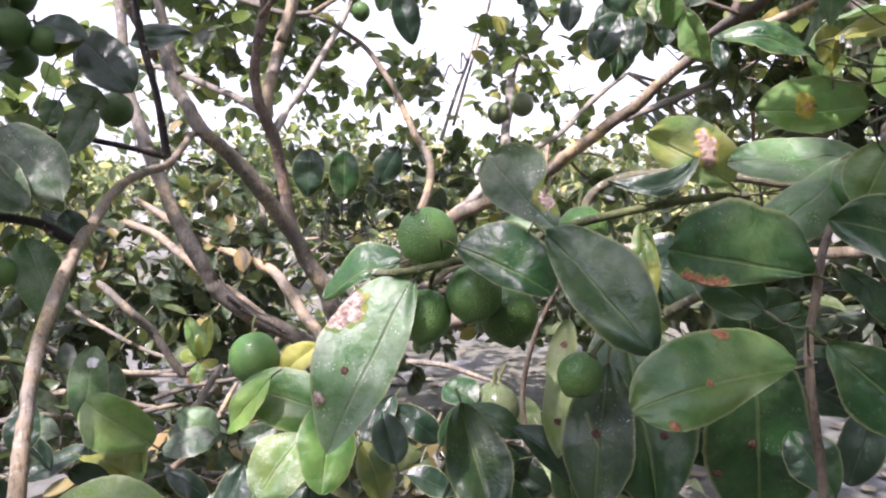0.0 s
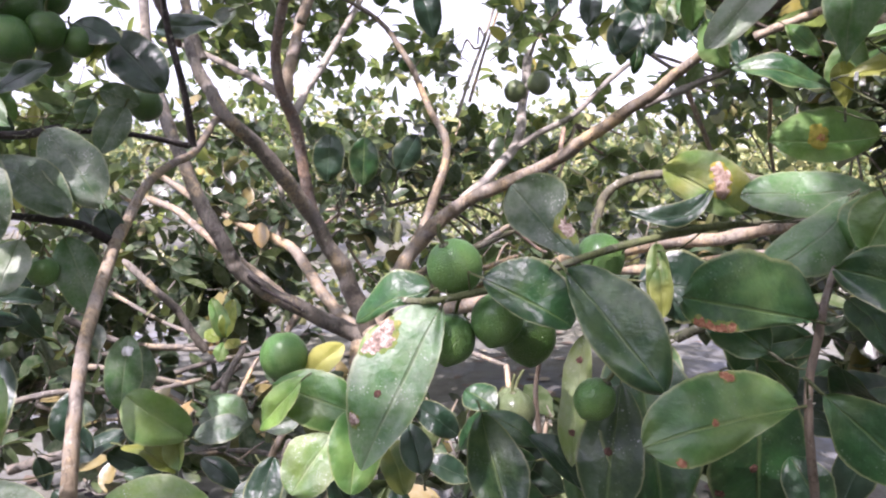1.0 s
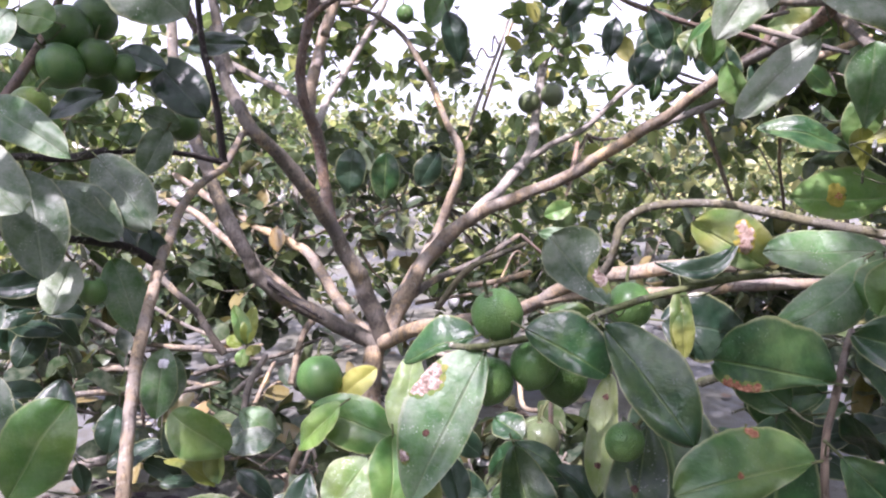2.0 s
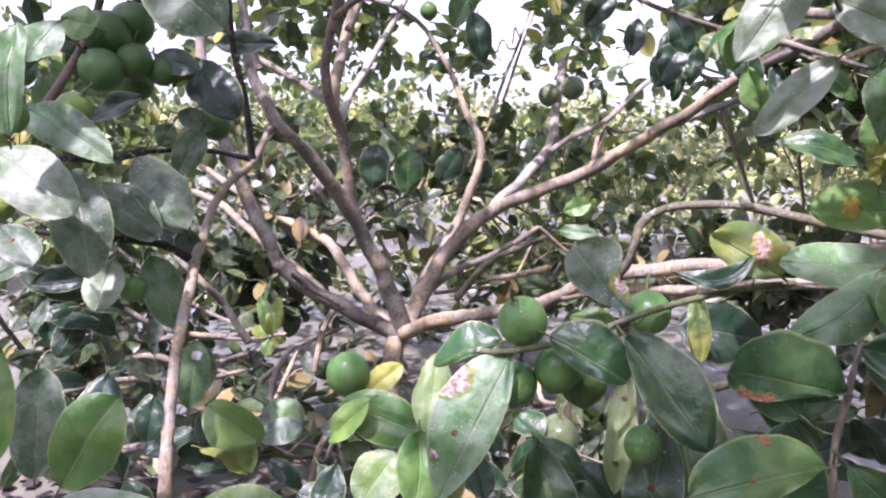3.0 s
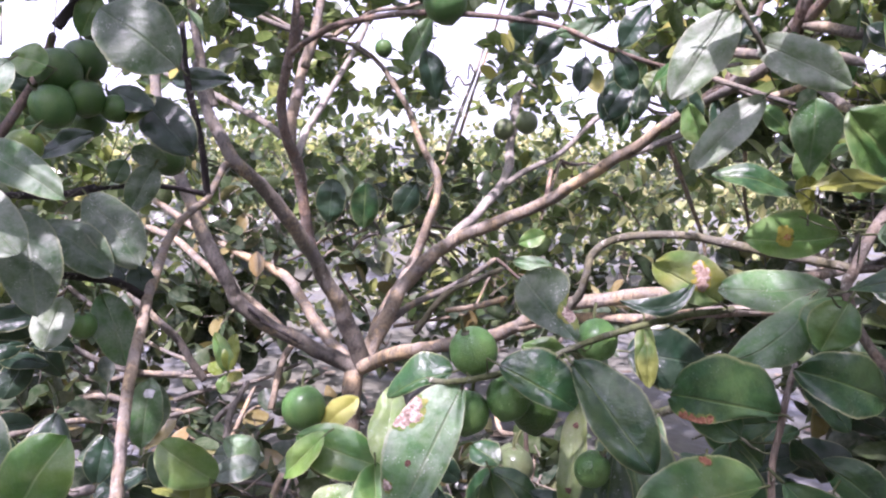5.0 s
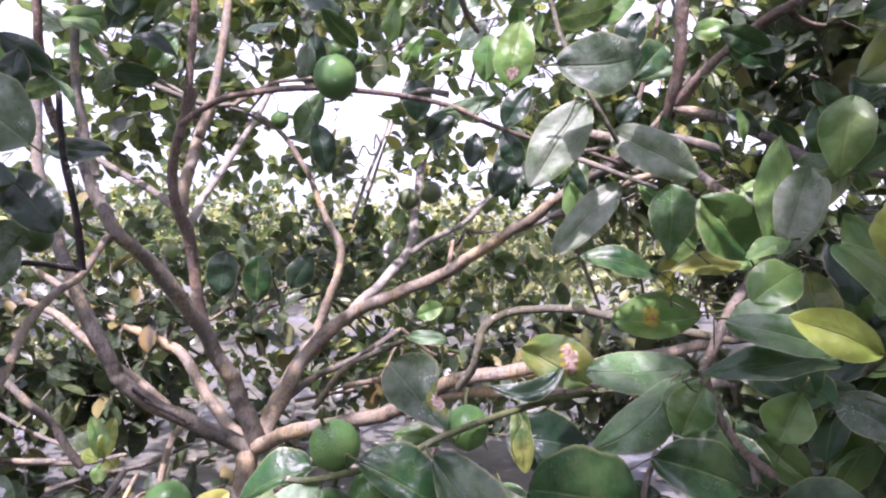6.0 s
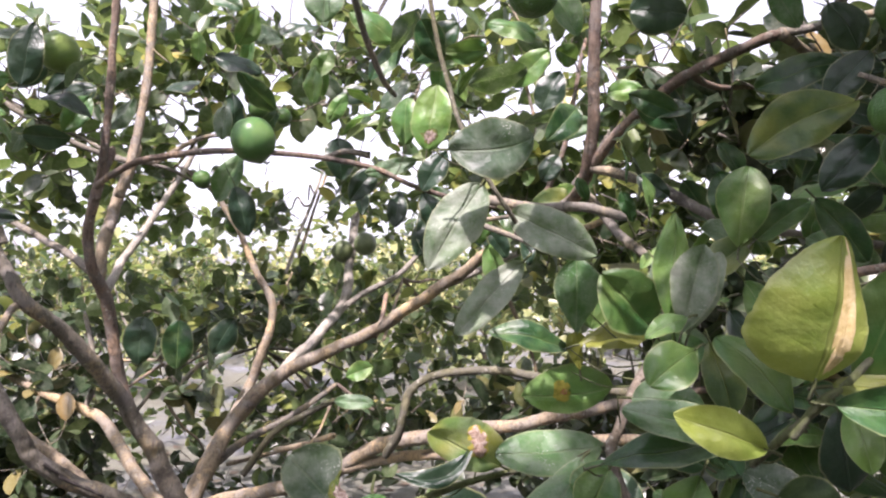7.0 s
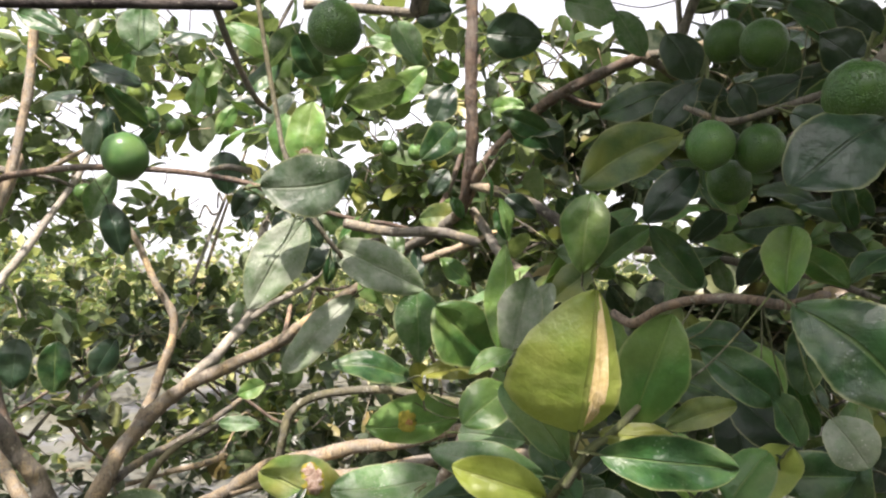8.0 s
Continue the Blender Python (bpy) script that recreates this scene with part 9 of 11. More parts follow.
leaf(rightt, (0.4945, 0.5412, 1.1905), (0.4684, 0.5389, 1.2259), 0.0253, (-0.428, -0.825, -0.369), "darkb", bend=0.05, fold=9)
leaf(rightt, (0.5994, 0.5856, 1.1754), (0.5819, 0.5981, 1.1323), 0.0286, (-0.930, -0.161, 0.331), "dusty", bend=0.04, fold=-6)
leaf(rightt, (0.8250, 0.5853, 1.2269), (0.7747, 0.5894, 1.2035), 0.0282, (-0.195, -0.947, 0.254), "mid", bend=0.12, fold=0)
leaf(rightt, (0.5877, 0.5240, 1.2312), (0.5248, 0.5578, 1.2182), 0.0390, (-0.351, -0.312, 0.883), "bright", bend=0.12, fold=-8)
leaf(rightt, (0.7299, 0.6619, 1.1521), (0.7646, 0.6553, 1.2013), 0.0306, (-0.439, -0.878, 0.192), "darkb", bend=0.09, fold=15)
leaf(rightt, (0.8230, 0.5430, 1.2083), (0.8134, 0.5855, 1.2000), 0.0292, (0.781, 0.054, -0.622), "dusty", bend=0.05, fold=-6)
leaf(rightt, (0.7026, 0.5893, 1.2619), (0.7406, 0.5390, 1.2408), 0.0330, (-0.465, -0.618, 0.634), "dark", bend=0.10, fold=13)
leaf(rightt, (0.8275, 0.6074, 1.2064), (0.8649, 0.5587, 1.1797), 0.0354, (-0.776, -0.628, 0.061), "bright", bend=0.07, fold=-5)
leaf(rightt, (0.6349, 0.5598, 1.2322), (0.6050, 0.5819, 1.2007), 0.0313, (-0.394, -0.886, -0.246), "darkb", bend=0.04, fold=-6)
leaf(rightt, (0.6160, 0.5160, 1.2241), (0.5999, 0.5275, 1.2856), 0.0411, (-0.491, -0.871, 0.035), "mid", bend=0.13, fold=11)
leaf(rightt, (0.7547, 0.5004, 1.2244), (0.7177, 0.5446, 1.2423), 0.0352, (-0.354, -0.590, 0.725), "dark", bend=0.06, fold=-7)
leaf(rightt, (0.6773, 0.6684, 1.2169), (0.7362, 0.6235, 1.2142), 0.0469, (-0.577, -0.773, 0.263), "bright", bend=0.04, fold=1)
leaf(rightt, (0.6995, 0.6661, 1.1897), (0.7236, 0.6671, 1.1445), 0.0252, (-0.638, -0.682, -0.357), "dusty", bend=0.11, fold=8)
leaf(rightt, (0.8419, 0.5692, 1.2193), (0.8203, 0.5979, 1.1623), 0.0400, (-0.924, -0.337, 0.181), "mid", bend=0.05, fold=19)
leaf(rightt, (0.6790, 0.6041, 1.2157), (0.7270, 0.5455, 1.2210), 0.0462, (-0.772, -0.620, 0.141), "dark", bend=0.10, fold=2)
leaf(rightt, (0.7694, 0.5541, 1.2104), (0.7836, 0.5190, 1.1844), 0.0246, (-0.921, -0.389, 0.020), "darkb", bend=0.05, fold=19)
leaf(rightt, (0.5193, 0.5294, 1.1750), (0.5619, 0.4946, 1.1511), 0.0386, (-0.345, -0.781, 0.520), "dusty", bend=0.09, fold=12)
leaf(rightt, (0.5858, 0.5822, 1.2192), (0.5944, 0.6176, 1.1790), 0.0285, (-0.949, -0.108, -0.297), "mid", bend=0.13, fold=4)
leaf(rightt, (0.5953, 0.4568, 1.0662), (0.6046, 0.4583, 0.9916), 0.0390, (-0.342, 0.939, -0.023), "mid", bend=0.07, fold=6)
leaf(rightt, (0.5329, 0.4987, 1.0547), (0.5817, 0.4627, 1.0446), 0.0365, (-0.532, -0.799, 0.280), "darkb", bend=0.06, fold=-3)
leaf(rightt, (0.5208, 0.5162, 1.0783), (0.4696, 0.4998, 1.0373), 0.0329, (-0.399, -0.564, 0.723), "bright", bend=0.09, fold=-5)
leaf(rightt, (0.6265, 0.4193, 1.0420), (0.5976, 0.4686, 1.0921), 0.0378, (-0.326, -0.761, 0.561), "dark", bend=0.05, fold=-9)
leaf(rightt, (0.5251, 0.4597, 1.0132), (0.5774, 0.4260, 0.9716), 0.0363, (0.382, -0.423, 0.822), "mid", bend=0.14, fold=19)
leaf(rightt, (0.5569, 0.4565, 1.0562), (0.5498, 0.4323, 0.9889), 0.0463, (-0.544, -0.769, 0.335), "darkb", bend=0.12, fold=19)
leaf(rightt, (0.4804, 0.5135, 1.0247), (0.5282, 0.4772, 1.0229), 0.0370, (-0.409, -0.574, 0.710), "dark", bend=0.05, fold=7)
leaf(rightt, (0.5601, 0.3915, 1.0950), (0.5687, 0.3717, 1.0323), 0.0361, (-0.979, -0.189, -0.074), "dark", bend=0.10, fold=19)
leaf(rightt, (0.6235, 0.3808, 1.0590), (0.5940, 0.3673, 1.0105), 0.0286, (-0.175, -0.915, 0.363), "mid", bend=0.02, fold=-3)
leaf(rightt, (0.5928, 0.5088, 0.9901), (0.5916, 0.5089, 0.9451), 0.0275, (-0.897, -0.442, 0.023), "bright", bend=0.13, fold=2)
leaf(rightt, (0.5785, 0.4421, 1.0217), (0.5483, 0.4627, 0.9808), 0.0304, (-0.828, -0.132, 0.545), "dark", bend=0.11, fold=19)
leaf(rightt, (0.6319, 0.4830, 1.0700), (0.5965, 0.5150, 1.0582), 0.0311, (-0.665, -0.549, 0.507), "dark", bend=0.10, fold=24)
leaf(rightt, (0.6504, 0.4895, 1.0411), (0.6136, 0.5199, 0.9971), 0.0402, (-0.778, -0.033, 0.628), "darkb", bend=0.09, fold=6)
leaf(rightt, (0.4686, 0.4138, 1.0329), (0.4646, 0.3917, 0.9850), 0.0293, (-0.631, -0.683, 0.367), "bright", bend=0.11, fold=-2)
leaf(rightt, (0.6718, 0.4917, 1.0270), (0.6782, 0.4857, 1.0803), 0.0323, (0.132, 0.987, 0.095), "dark", bend=0.07, fold=-3)
leaf(rightt, (0.5073, 0.4864, 0.9934), (0.4631, 0.5097, 0.9851), 0.0324, (-0.383, -0.437, 0.813), "mid", bend=0.14, fold=7)
leaf(rightt, (0.5057, 0.4762, 1.0171), (0.5166, 0.4745, 0.9468), 0.0460, (-0.348, -0.937, -0.031), "darkb", bend=0.09, fold=3)
leaf(rightt, (0.5336, 0.3793, 1.0453), (0.5235, 0.3921, 1.1072), 0.0391, (-0.788, -0.616, -0.001), "bright", bend=0.07, fold=1)
leaf(rightt, (0.5366, 0.4191, 1.0478), (0.4864, 0.4682, 1.0746), 0.0405, (-0.488, -0.746, 0.453), "dark", bend=0.10, fold=19)
leaf(rightt, (0.7761, 0.5283, 1.3041), (0.8248, 0.4857, 1.3297), 0.0428, (-0.711, -0.539, 0.452), "dark", bend=0.11, fold=17)
leaf(rightt, (0.6655, 0.4302, 1.2472), (0.7016, 0.3976, 1.2898), 0.0333, (-0.824, -0.246, 0.510), "dark", bend=0.07, fold=22)
leaf(rightt, (0.6968, 0.4327, 1.1004), (0.6839, 0.4715, 1.0470), 0.0419, (-0.971, -0.230, 0.067), "darkb", bend=0.12, fold=15)
leaf(rightt, (0.5928, 0.4171, 1.1803), (0.6324, 0.3979, 1.1487), 0.0330, (0.679, 0.448, 0.581), "mid", bend=0.09, fold=14)
leaf(rightt, (0.6896, 0.3968, 1.1824), (0.6497, 0.4139, 1.1528), 0.0284, (-0.650, -0.353, 0.673), "dark", bend=0.12, fold=14)
leaf(rightt, (0.6894, 0.5248, 1.1737), (0.6612, 0.5302, 1.1209), 0.0295, (-0.426, -0.894, 0.135), "darkb", bend=0.09, fold=22)
leaf(rightt, (0.6645, 0.4320, 1.2483), (0.6738, 0.4314, 1.2037), 0.0259, (-0.965, -0.169, -0.198), "dark", bend=0.11, fold=-4)
leaf(rightt, (0.7222, 0.4929, 1.2594), (0.7509, 0.4819, 1.2202), 0.0268, (-0.553, -0.815, -0.175), "dark", bend=0.10, fold=24)
leaf(rightt, (0.7163, 0.4641, 1.2151), (0.7595, 0.4512, 1.2118), 0.0262, (0.056, -0.069, 0.996), "darkb", bend=0.06, fold=21)
leaf(rightt, (0.7636, 0.5164, 1.0861), (0.7366, 0.5279, 1.0444), 0.0325, (-0.284, -0.956, -0.080), "mid", bend=0.14, fold=7)
leaf(rightt, (0.7822, 0.5061, 1.1364), (0.8156, 0.4556, 1.1214), 0.0384, (0.746, 0.320, 0.585), "dark", bend=0.03, fold=10)
leaf(rightt, (0.6955, 0.4154, 1.1969), (0.7232, 0.3824, 1.1774), 0.0310, (0.190, -0.377, 0.907), "darkb", bend=0.06, fold=24)
leaf(rightt, (0.4577, 0.7587, 1.2692), (0.4912, 0.7388, 1.2410), 0.0273, (-0.503, -0.864, 0.011), "darkb", bend=0.07, fold=10)
leaf(rightt, (0.5447, 0.8083, 1.3647), (0.4767, 0.8227, 1.3934), 0.0362, (-0.289, -0.933, -0.213), "dark", bend=0.11, fold=17)
twig(rightt, (0.5375, 0.8294, 1.4050), (0.5546, 0.8061, 1.3605))
leaf(rightt, (0.4133, 0.7089, 1.2937), (0.4233, 0.7193, 1.2519), 0.0218, (0.848, -0.526, 0.072), "dark", bend=0.05, fold=9)
leaf(rightt, (0.5452, 0.7370, 1.2840), (0.5758, 0.7308, 1.2374), 0.0330, (-0.837, -0.140, -0.529), "darkb", bend=0.09, fold=-5)
leaf(rightt, (0.5801, 0.8607, 1.2833), (0.6215, 0.8534, 1.2247), 0.0394, (0.550, 0.783, 0.291), "dark", bend=0.06, fold=-9)
twig(rightt, (0.5348, 0.8528, 1.2700), (0.5738, 0.8618, 1.2923))
leaf(rightt, (0.5031, 0.8421, 1.3640), (0.5566, 0.7938, 1.3723), 0.0364, (-0.592, -0.555, 0.584), "dark", bend=0.06, fold=15)
twig(rightt, (0.5098, 0.8686, 1.3738), (0.4950, 0.8494, 1.3627))
leaf(rightt, (0.5979, 0.8559, 1.3345), (0.5378, 0.8758, 1.3623), 0.0334, (0.236, -0.472, 0.849), "darkb", bend=0.13, fold=-2)
leaf(rightt, (0.5398, 0.8039, 1.3435), (0.4888, 0.8249, 1.3860), 0.0360, (-0.281, -0.951, 0.132), "dark", bend=0.07, fold=-7)
leaf(rightt, (0.5723, 0.7575, 1.3164), (0.6006, 0.7469, 1.2743), 0.0298, (-0.122, -0.979, 0.163), "dark", bend=0.05, fold=18)
leaf(rightt, (0.4792, 0.8161, 1.3038), (0.5009, 0.8428, 1.2486), 0.0331, (0.865, -0.491, 0.101), "darkb", bend=0.04, fold=25)
leaf(rightt, (0.4878, 0.8736, 1.3420), (0.4828, 0.8062, 1.3480), 0.0369, (-0.684, 0.116, 0.720), "dark", bend=0.03, fold=11)
twig(rightt, (0.4930, 0.8954, 1.3504), (0.4886, 0.8845, 1.3410))
leaf(rightt, (0.6092, 0.3818, 1.0230), (0.6599, 0.3760, 0.9824), 0.0399, (-0.429, -0.798, -0.423), "darkb", bend=0.10, fold=7)
leaf(rightt, (0.4829, 0.3328, 1.0181), (0.5491, 0.3162, 1.0158), 0.0348, (-0.234, -0.954, 0.187), "dark", bend=0.10, fold=18)
leaf(rightt, (0.5139, 0.3296, 1.0299), (0.4945, 0.3766, 1.0677), 0.0386, (-0.572, -0.644, 0.508), "darkb", bend=0.10, fold=-3)
leaf(rightt, (0.5319, 0.3579, 1.0013), (0.5755, 0.3570, 1.0115), 0.0245, (-0.192, -0.614, 0.766), "darkb", bend=0.02, fold=20)
leaf(rightt, (0.5599, 0.3185, 1.0285), (0.5445, 0.3359, 0.9735), 0.0383, (-0.924, -0.352, 0.147), "dark", bend=0.08, fold=-2)
leaf(rightt, (0.4854, 0.3171, 1.0347), (0.4655, 0.3353, 0.9874), 0.0282, (-0.929, -0.083, 0.361), "darkb", bend=0.06, fold=3)
leaf(rightt, (0.6243, 0.3704, 1.0019), (0.5938, 0.4240, 1.0045), 0.0306, (-0.273, -0.199, 0.941), "darkb", bend=0.07, fold=18)

overhead = thing("leafy_branch", (0.1401, 0.4204, 1.2233), "thin hanging twig with pale dust-covered leaves", "branch")
leaf(overhead, (0.1401, 0.4204, 1.2233), (0.2053, 0.4190, 1.2349), 0.0442, (-0.025, -1.000, 0.014), "dustyd", bend=0.1, sway=0.1)
twig(overhead, (0.1743, 0.4589, 1.2192), (0.1292, 0.4206, 1.2214))
leaf(overhead, (0.1744, 0.4558, 1.2032), (0.1336, 0.4599, 1.1354), 0.0397, (-0.319, -0.938, 0.135), "dustyp", bend=0.06)
leaf(overhead, (0.2000, 0.4621, 1.1830), (0.2665, 0.4467, 1.1493), 0.0358, (-0.205, -0.978, 0.042), "dustyp", bend=0.06)
twig(overhead, (0.1939, 0.4549, 1.1863), (0.1904, 0.4644, 1.1879))
leaf(overhead, (0.2163, 0.4809, 1.1441), (0.1622, 0.4871, 1.0840), 0.0295, (-0.342, -0.915, 0.213), "dustyp", bend=0.05)
twig(overhead, (0.2057, 0.4615, 1.1733), (0.2236, 0.4801, 1.1522))

left = thing("leafy_branch", (-0.4512, 0.7415, 1.0332), "dark twigs with dusty pale leaves below a bunch of limes", "branch")
leaf(left, (-0.4512, 0.7415, 1.0332), (-0.3782, 0.7112, 0.9572), 0.0591, (0.253, -0.790, 0.558), "dustyd", blunt=0.5, peak=(0.55, 0.5), bend=0.1)
twig(left, (-0.5105, 0.7772, 1.0296), (-0.4585, 0.7445, 1.0409))
leaf(left, (-0.5116, 0.5791, 1.0414), (-0.4211, 0.5523, 0.9843), 0.0585, (0.158, -0.773, 0.614), "dustyp", blunt=0.48, peak=(0.5, 0.5), bend=0.1)
leaf(left, (-0.4825, 0.6574, 1.0191), (-0.4393, 0.6116, 0.9144), 0.0591, (0.542, -0.665, 0.514), "dustyd", blunt=0.5, peak=(0.55, 0.5), bend=0.08)
twig(left, (-0.5040, 0.6762, 0.9488), (-0.4864, 0.6615, 1.0285))
leaf(left, (-0.4889, 0.7044, 0.9974), (-0.4002, 0.6890, 0.9489), 0.0495, (0.142, -0.839, 0.526), "dustyd", blunt=0.5, peak=(0.55, 0.5), bend=0.08, sway=-0.06)
twig(left, (-0.5400, 0.7309, 1.0293), (-0.4984, 0.7061, 1.0027))
leaf(left, (-0.5333, 0.6662, 1.0836), (-0.4208, 0.6309, 1.0330), 0.0458, (-0.026, -0.846, 0.533), "dusty", blunt=0.6, peak=(0.45, 0.5), bend=0.1, fold=15)
twig(left, (-0.5625, 0.6968, 1.0260), (-0.5429, 0.6692, 1.0879))
leaf(left, (-0.4361, 0.7439, 0.9179), (-0.4013, 0.7317, 0.8350), 0.0515, (0.528, -0.780, 0.336), "dusty", bend=0.08)
twig(left, (-0.4273, 0.7281, 0.9366), (-0.4403, 0.7454, 0.9280))
leaf(left, (-0.4598, 0.7031, 0.9201), (-0.4636, 0.6643, 0.8676), 0.0430, (0.310, -0.775, 0.550), "dustyp", bend=0.06)
twig(left, (-0.4559, 0.7078, 0.9423), (-0.4592, 0.7096, 0.9289))
leaf(left, (-0.4451, 0.8832, 1.1595), (-0.3707, 0.8638, 1.0879), 0.0649, (0.168, -0.893, 0.417), "darkb", bend=0.08)
leaf(left, (-0.3052, 0.6258, 1.1679), (-0.3760, 0.6113, 1.2190), 0.0770, (0.312, -0.936, 0.166), "dustyd", bend=0.1)
leaf(left, (-0.5217, 0.7666, 1.0763), (-0.4568, 0.7734, 1.1080), 0.0283, (-0.045, -0.954, 0.297), "darkb")
twig(left, (-0.5677, 0.7576, 1.0914), (-0.5315, 0.7656, 1.0715))
leaf(left, (-0.4231, 0.8697, 1.0705), (-0.4474, 0.8495, 1.0110), 0.0417, (0.233, -0.946, 0.226), "dustyd", bend=0.05)
twig(left, (-0.4891, 0.8826, 1.0393), (-0.4192, 0.8730, 1.0802))
leaf(left, (-0.4548, 0.8721, 1.0914), (-0.4087, 0.8809, 1.0746), 0.0312, (0.264, -0.935, 0.238), "dustyd")
twig(left, (-0.4900, 0.8750, 1.0391), (-0.4650, 0.8702, 1.0951))
leaf(left, (-0.4718, 0.8429, 1.1656), (-0.4122, 0.8411, 1.1436), 0.0341, (0.111, -0.919, 0.378), "darkb")
twig(left, (-0.5440, 0.8216, 1.1918), (-0.4821, 0.8432, 1.1694))
leaf(left, (-0.4517, 0.8471, 1.1243), (-0.4172, 0.8541, 1.1625), 0.0289, (-0.053, -0.973, 0.226), "mottled")
twig(left, (-0.4790, 0.8227, 1.0392), (-0.4590, 0.8456, 1.1162))
leaf(left, (-0.4574, 0.8597, 1.0774), (-0.4706, 0.8545, 1.0469), 0.0347, (-0.082, -0.976, 0.202), "dark")
twig(left, (-0.4909, 0.8675, 1.0388), (-0.4530, 0.8614, 1.0873))
leaf(left, (-0.4686, 0.6204, 1.1670), (-0.4869, 0.5930, 1.1253), 0.0378, (0.249, -0.856, 0.452), "dusty")
leaf(left, (-0.4600, 0.5221, 1.0564), (-0.4559, 0.5376, 1.1537), 0.0396, (0.063, -0.986, 0.155), "dusty", fold=30)
leaf(left, (-0.5126, 0.7738, 1.1842), (-0.5570, 0.7744, 1.1951), 0.0429, (0.070, -0.942, 0.329), "bright")
twig(left, (-0.5471, 0.8038, 1.1661), (-0.5019, 0.7737, 1.1815))
leaf(left, (-0.5192, 0.6641, 1.1319), (-0.5445, 0.6595, 1.1071), 0.0243, (0.249, -0.966, -0.074), "dark")
leaf(left, (-0.4145, 0.7897, 0.9476), (-0.4016, 0.7840, 0.9096), 0.0335, (0.510, -0.808, 0.294), "darkb")
twig(left, (-0.3996, 0.8073, 0.9282), (-0.4180, 0.7913, 0.9579))
leaf(left, (-0.4517, 0.8089, 0.9470), (-0.4205, 0.8043, 0.9127), 0.0298, (0.370, -0.816, 0.444), "darkb")
twig(left, (-0.4030, 0.8270, 0.9354), (-0.4590, 0.8099, 0.9551))
leaf(left, (-0.4474, 0.4903, 0.9816), (-0.4051, 0.4669, 0.9542), 0.0334, (0.151, -0.624, 0.767), "dustyd", scars=((0.1, 0.4, 0.0025, "hole"),))
leaf(left, (-0.5865, 0.6756, 0.8964), (-0.5375, 0.6813, 0.9240), 0.0330, (-0.188, -0.841, 0.507), "dustyd")
twig(left, (-0.5269, 0.6658, 0.9519), (-0.5961, 0.6745, 0.8910))
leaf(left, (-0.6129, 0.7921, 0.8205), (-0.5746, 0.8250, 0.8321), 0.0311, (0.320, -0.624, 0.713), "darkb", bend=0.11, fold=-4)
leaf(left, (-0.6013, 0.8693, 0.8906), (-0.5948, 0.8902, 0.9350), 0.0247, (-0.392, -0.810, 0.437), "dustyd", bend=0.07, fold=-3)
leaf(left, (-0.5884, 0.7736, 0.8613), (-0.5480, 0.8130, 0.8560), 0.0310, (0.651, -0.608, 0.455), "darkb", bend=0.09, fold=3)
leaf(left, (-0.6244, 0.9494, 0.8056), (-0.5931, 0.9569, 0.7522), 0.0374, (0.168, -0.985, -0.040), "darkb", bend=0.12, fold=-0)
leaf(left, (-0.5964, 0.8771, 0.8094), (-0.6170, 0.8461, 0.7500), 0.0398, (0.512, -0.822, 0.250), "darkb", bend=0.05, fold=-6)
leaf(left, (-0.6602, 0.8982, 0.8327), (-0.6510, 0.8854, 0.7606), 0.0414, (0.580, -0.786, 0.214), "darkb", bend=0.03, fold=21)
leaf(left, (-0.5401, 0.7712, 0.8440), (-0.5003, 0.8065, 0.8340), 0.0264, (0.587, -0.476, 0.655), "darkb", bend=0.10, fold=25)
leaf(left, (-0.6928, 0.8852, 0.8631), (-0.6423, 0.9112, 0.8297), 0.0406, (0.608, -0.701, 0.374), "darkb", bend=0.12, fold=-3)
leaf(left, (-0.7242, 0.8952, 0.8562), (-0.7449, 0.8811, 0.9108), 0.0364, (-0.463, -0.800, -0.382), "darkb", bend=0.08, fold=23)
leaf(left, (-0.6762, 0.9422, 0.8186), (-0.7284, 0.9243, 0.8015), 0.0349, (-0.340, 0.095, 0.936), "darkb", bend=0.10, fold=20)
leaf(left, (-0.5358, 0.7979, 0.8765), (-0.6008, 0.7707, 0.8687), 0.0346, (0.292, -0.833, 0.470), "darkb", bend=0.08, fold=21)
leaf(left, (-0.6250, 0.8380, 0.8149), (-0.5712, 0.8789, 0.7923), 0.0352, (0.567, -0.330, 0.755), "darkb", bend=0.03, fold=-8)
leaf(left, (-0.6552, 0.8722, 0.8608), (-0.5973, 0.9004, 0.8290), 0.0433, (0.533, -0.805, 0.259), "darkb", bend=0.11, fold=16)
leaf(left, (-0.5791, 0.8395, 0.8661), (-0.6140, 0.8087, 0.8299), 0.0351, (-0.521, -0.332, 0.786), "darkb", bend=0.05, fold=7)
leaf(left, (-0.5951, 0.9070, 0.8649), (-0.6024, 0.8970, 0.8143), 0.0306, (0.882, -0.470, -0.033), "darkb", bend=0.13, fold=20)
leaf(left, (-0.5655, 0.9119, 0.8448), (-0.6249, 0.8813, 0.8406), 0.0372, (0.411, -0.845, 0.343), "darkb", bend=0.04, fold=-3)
leaf(left, (-0.6541, 0.8606, 1.1154), (-0.6753, 0.8380, 1.0831), 0.0239, (-0.390, -0.613, 0.687), "darkb", bend=0.03, fold=9)
leaf(left, (-0.5683, 0.8666, 1.1952), (-0.5755, 0.8888, 1.1463), 0.0284, (-0.682, 0.623, 0.383), "dusty", bend=0.09, fold=3)
twig(left, (-0.5416, 0.8270, 1.2049), (-0.5668, 0.8622, 1.2051))
leaf(left, (-0.5824, 0.9666, 1.1366), (-0.5682, 0.9666, 1.1852), 0.0287, (0.960, -0.011, -0.279), "mid", bend=0.11, fold=10)
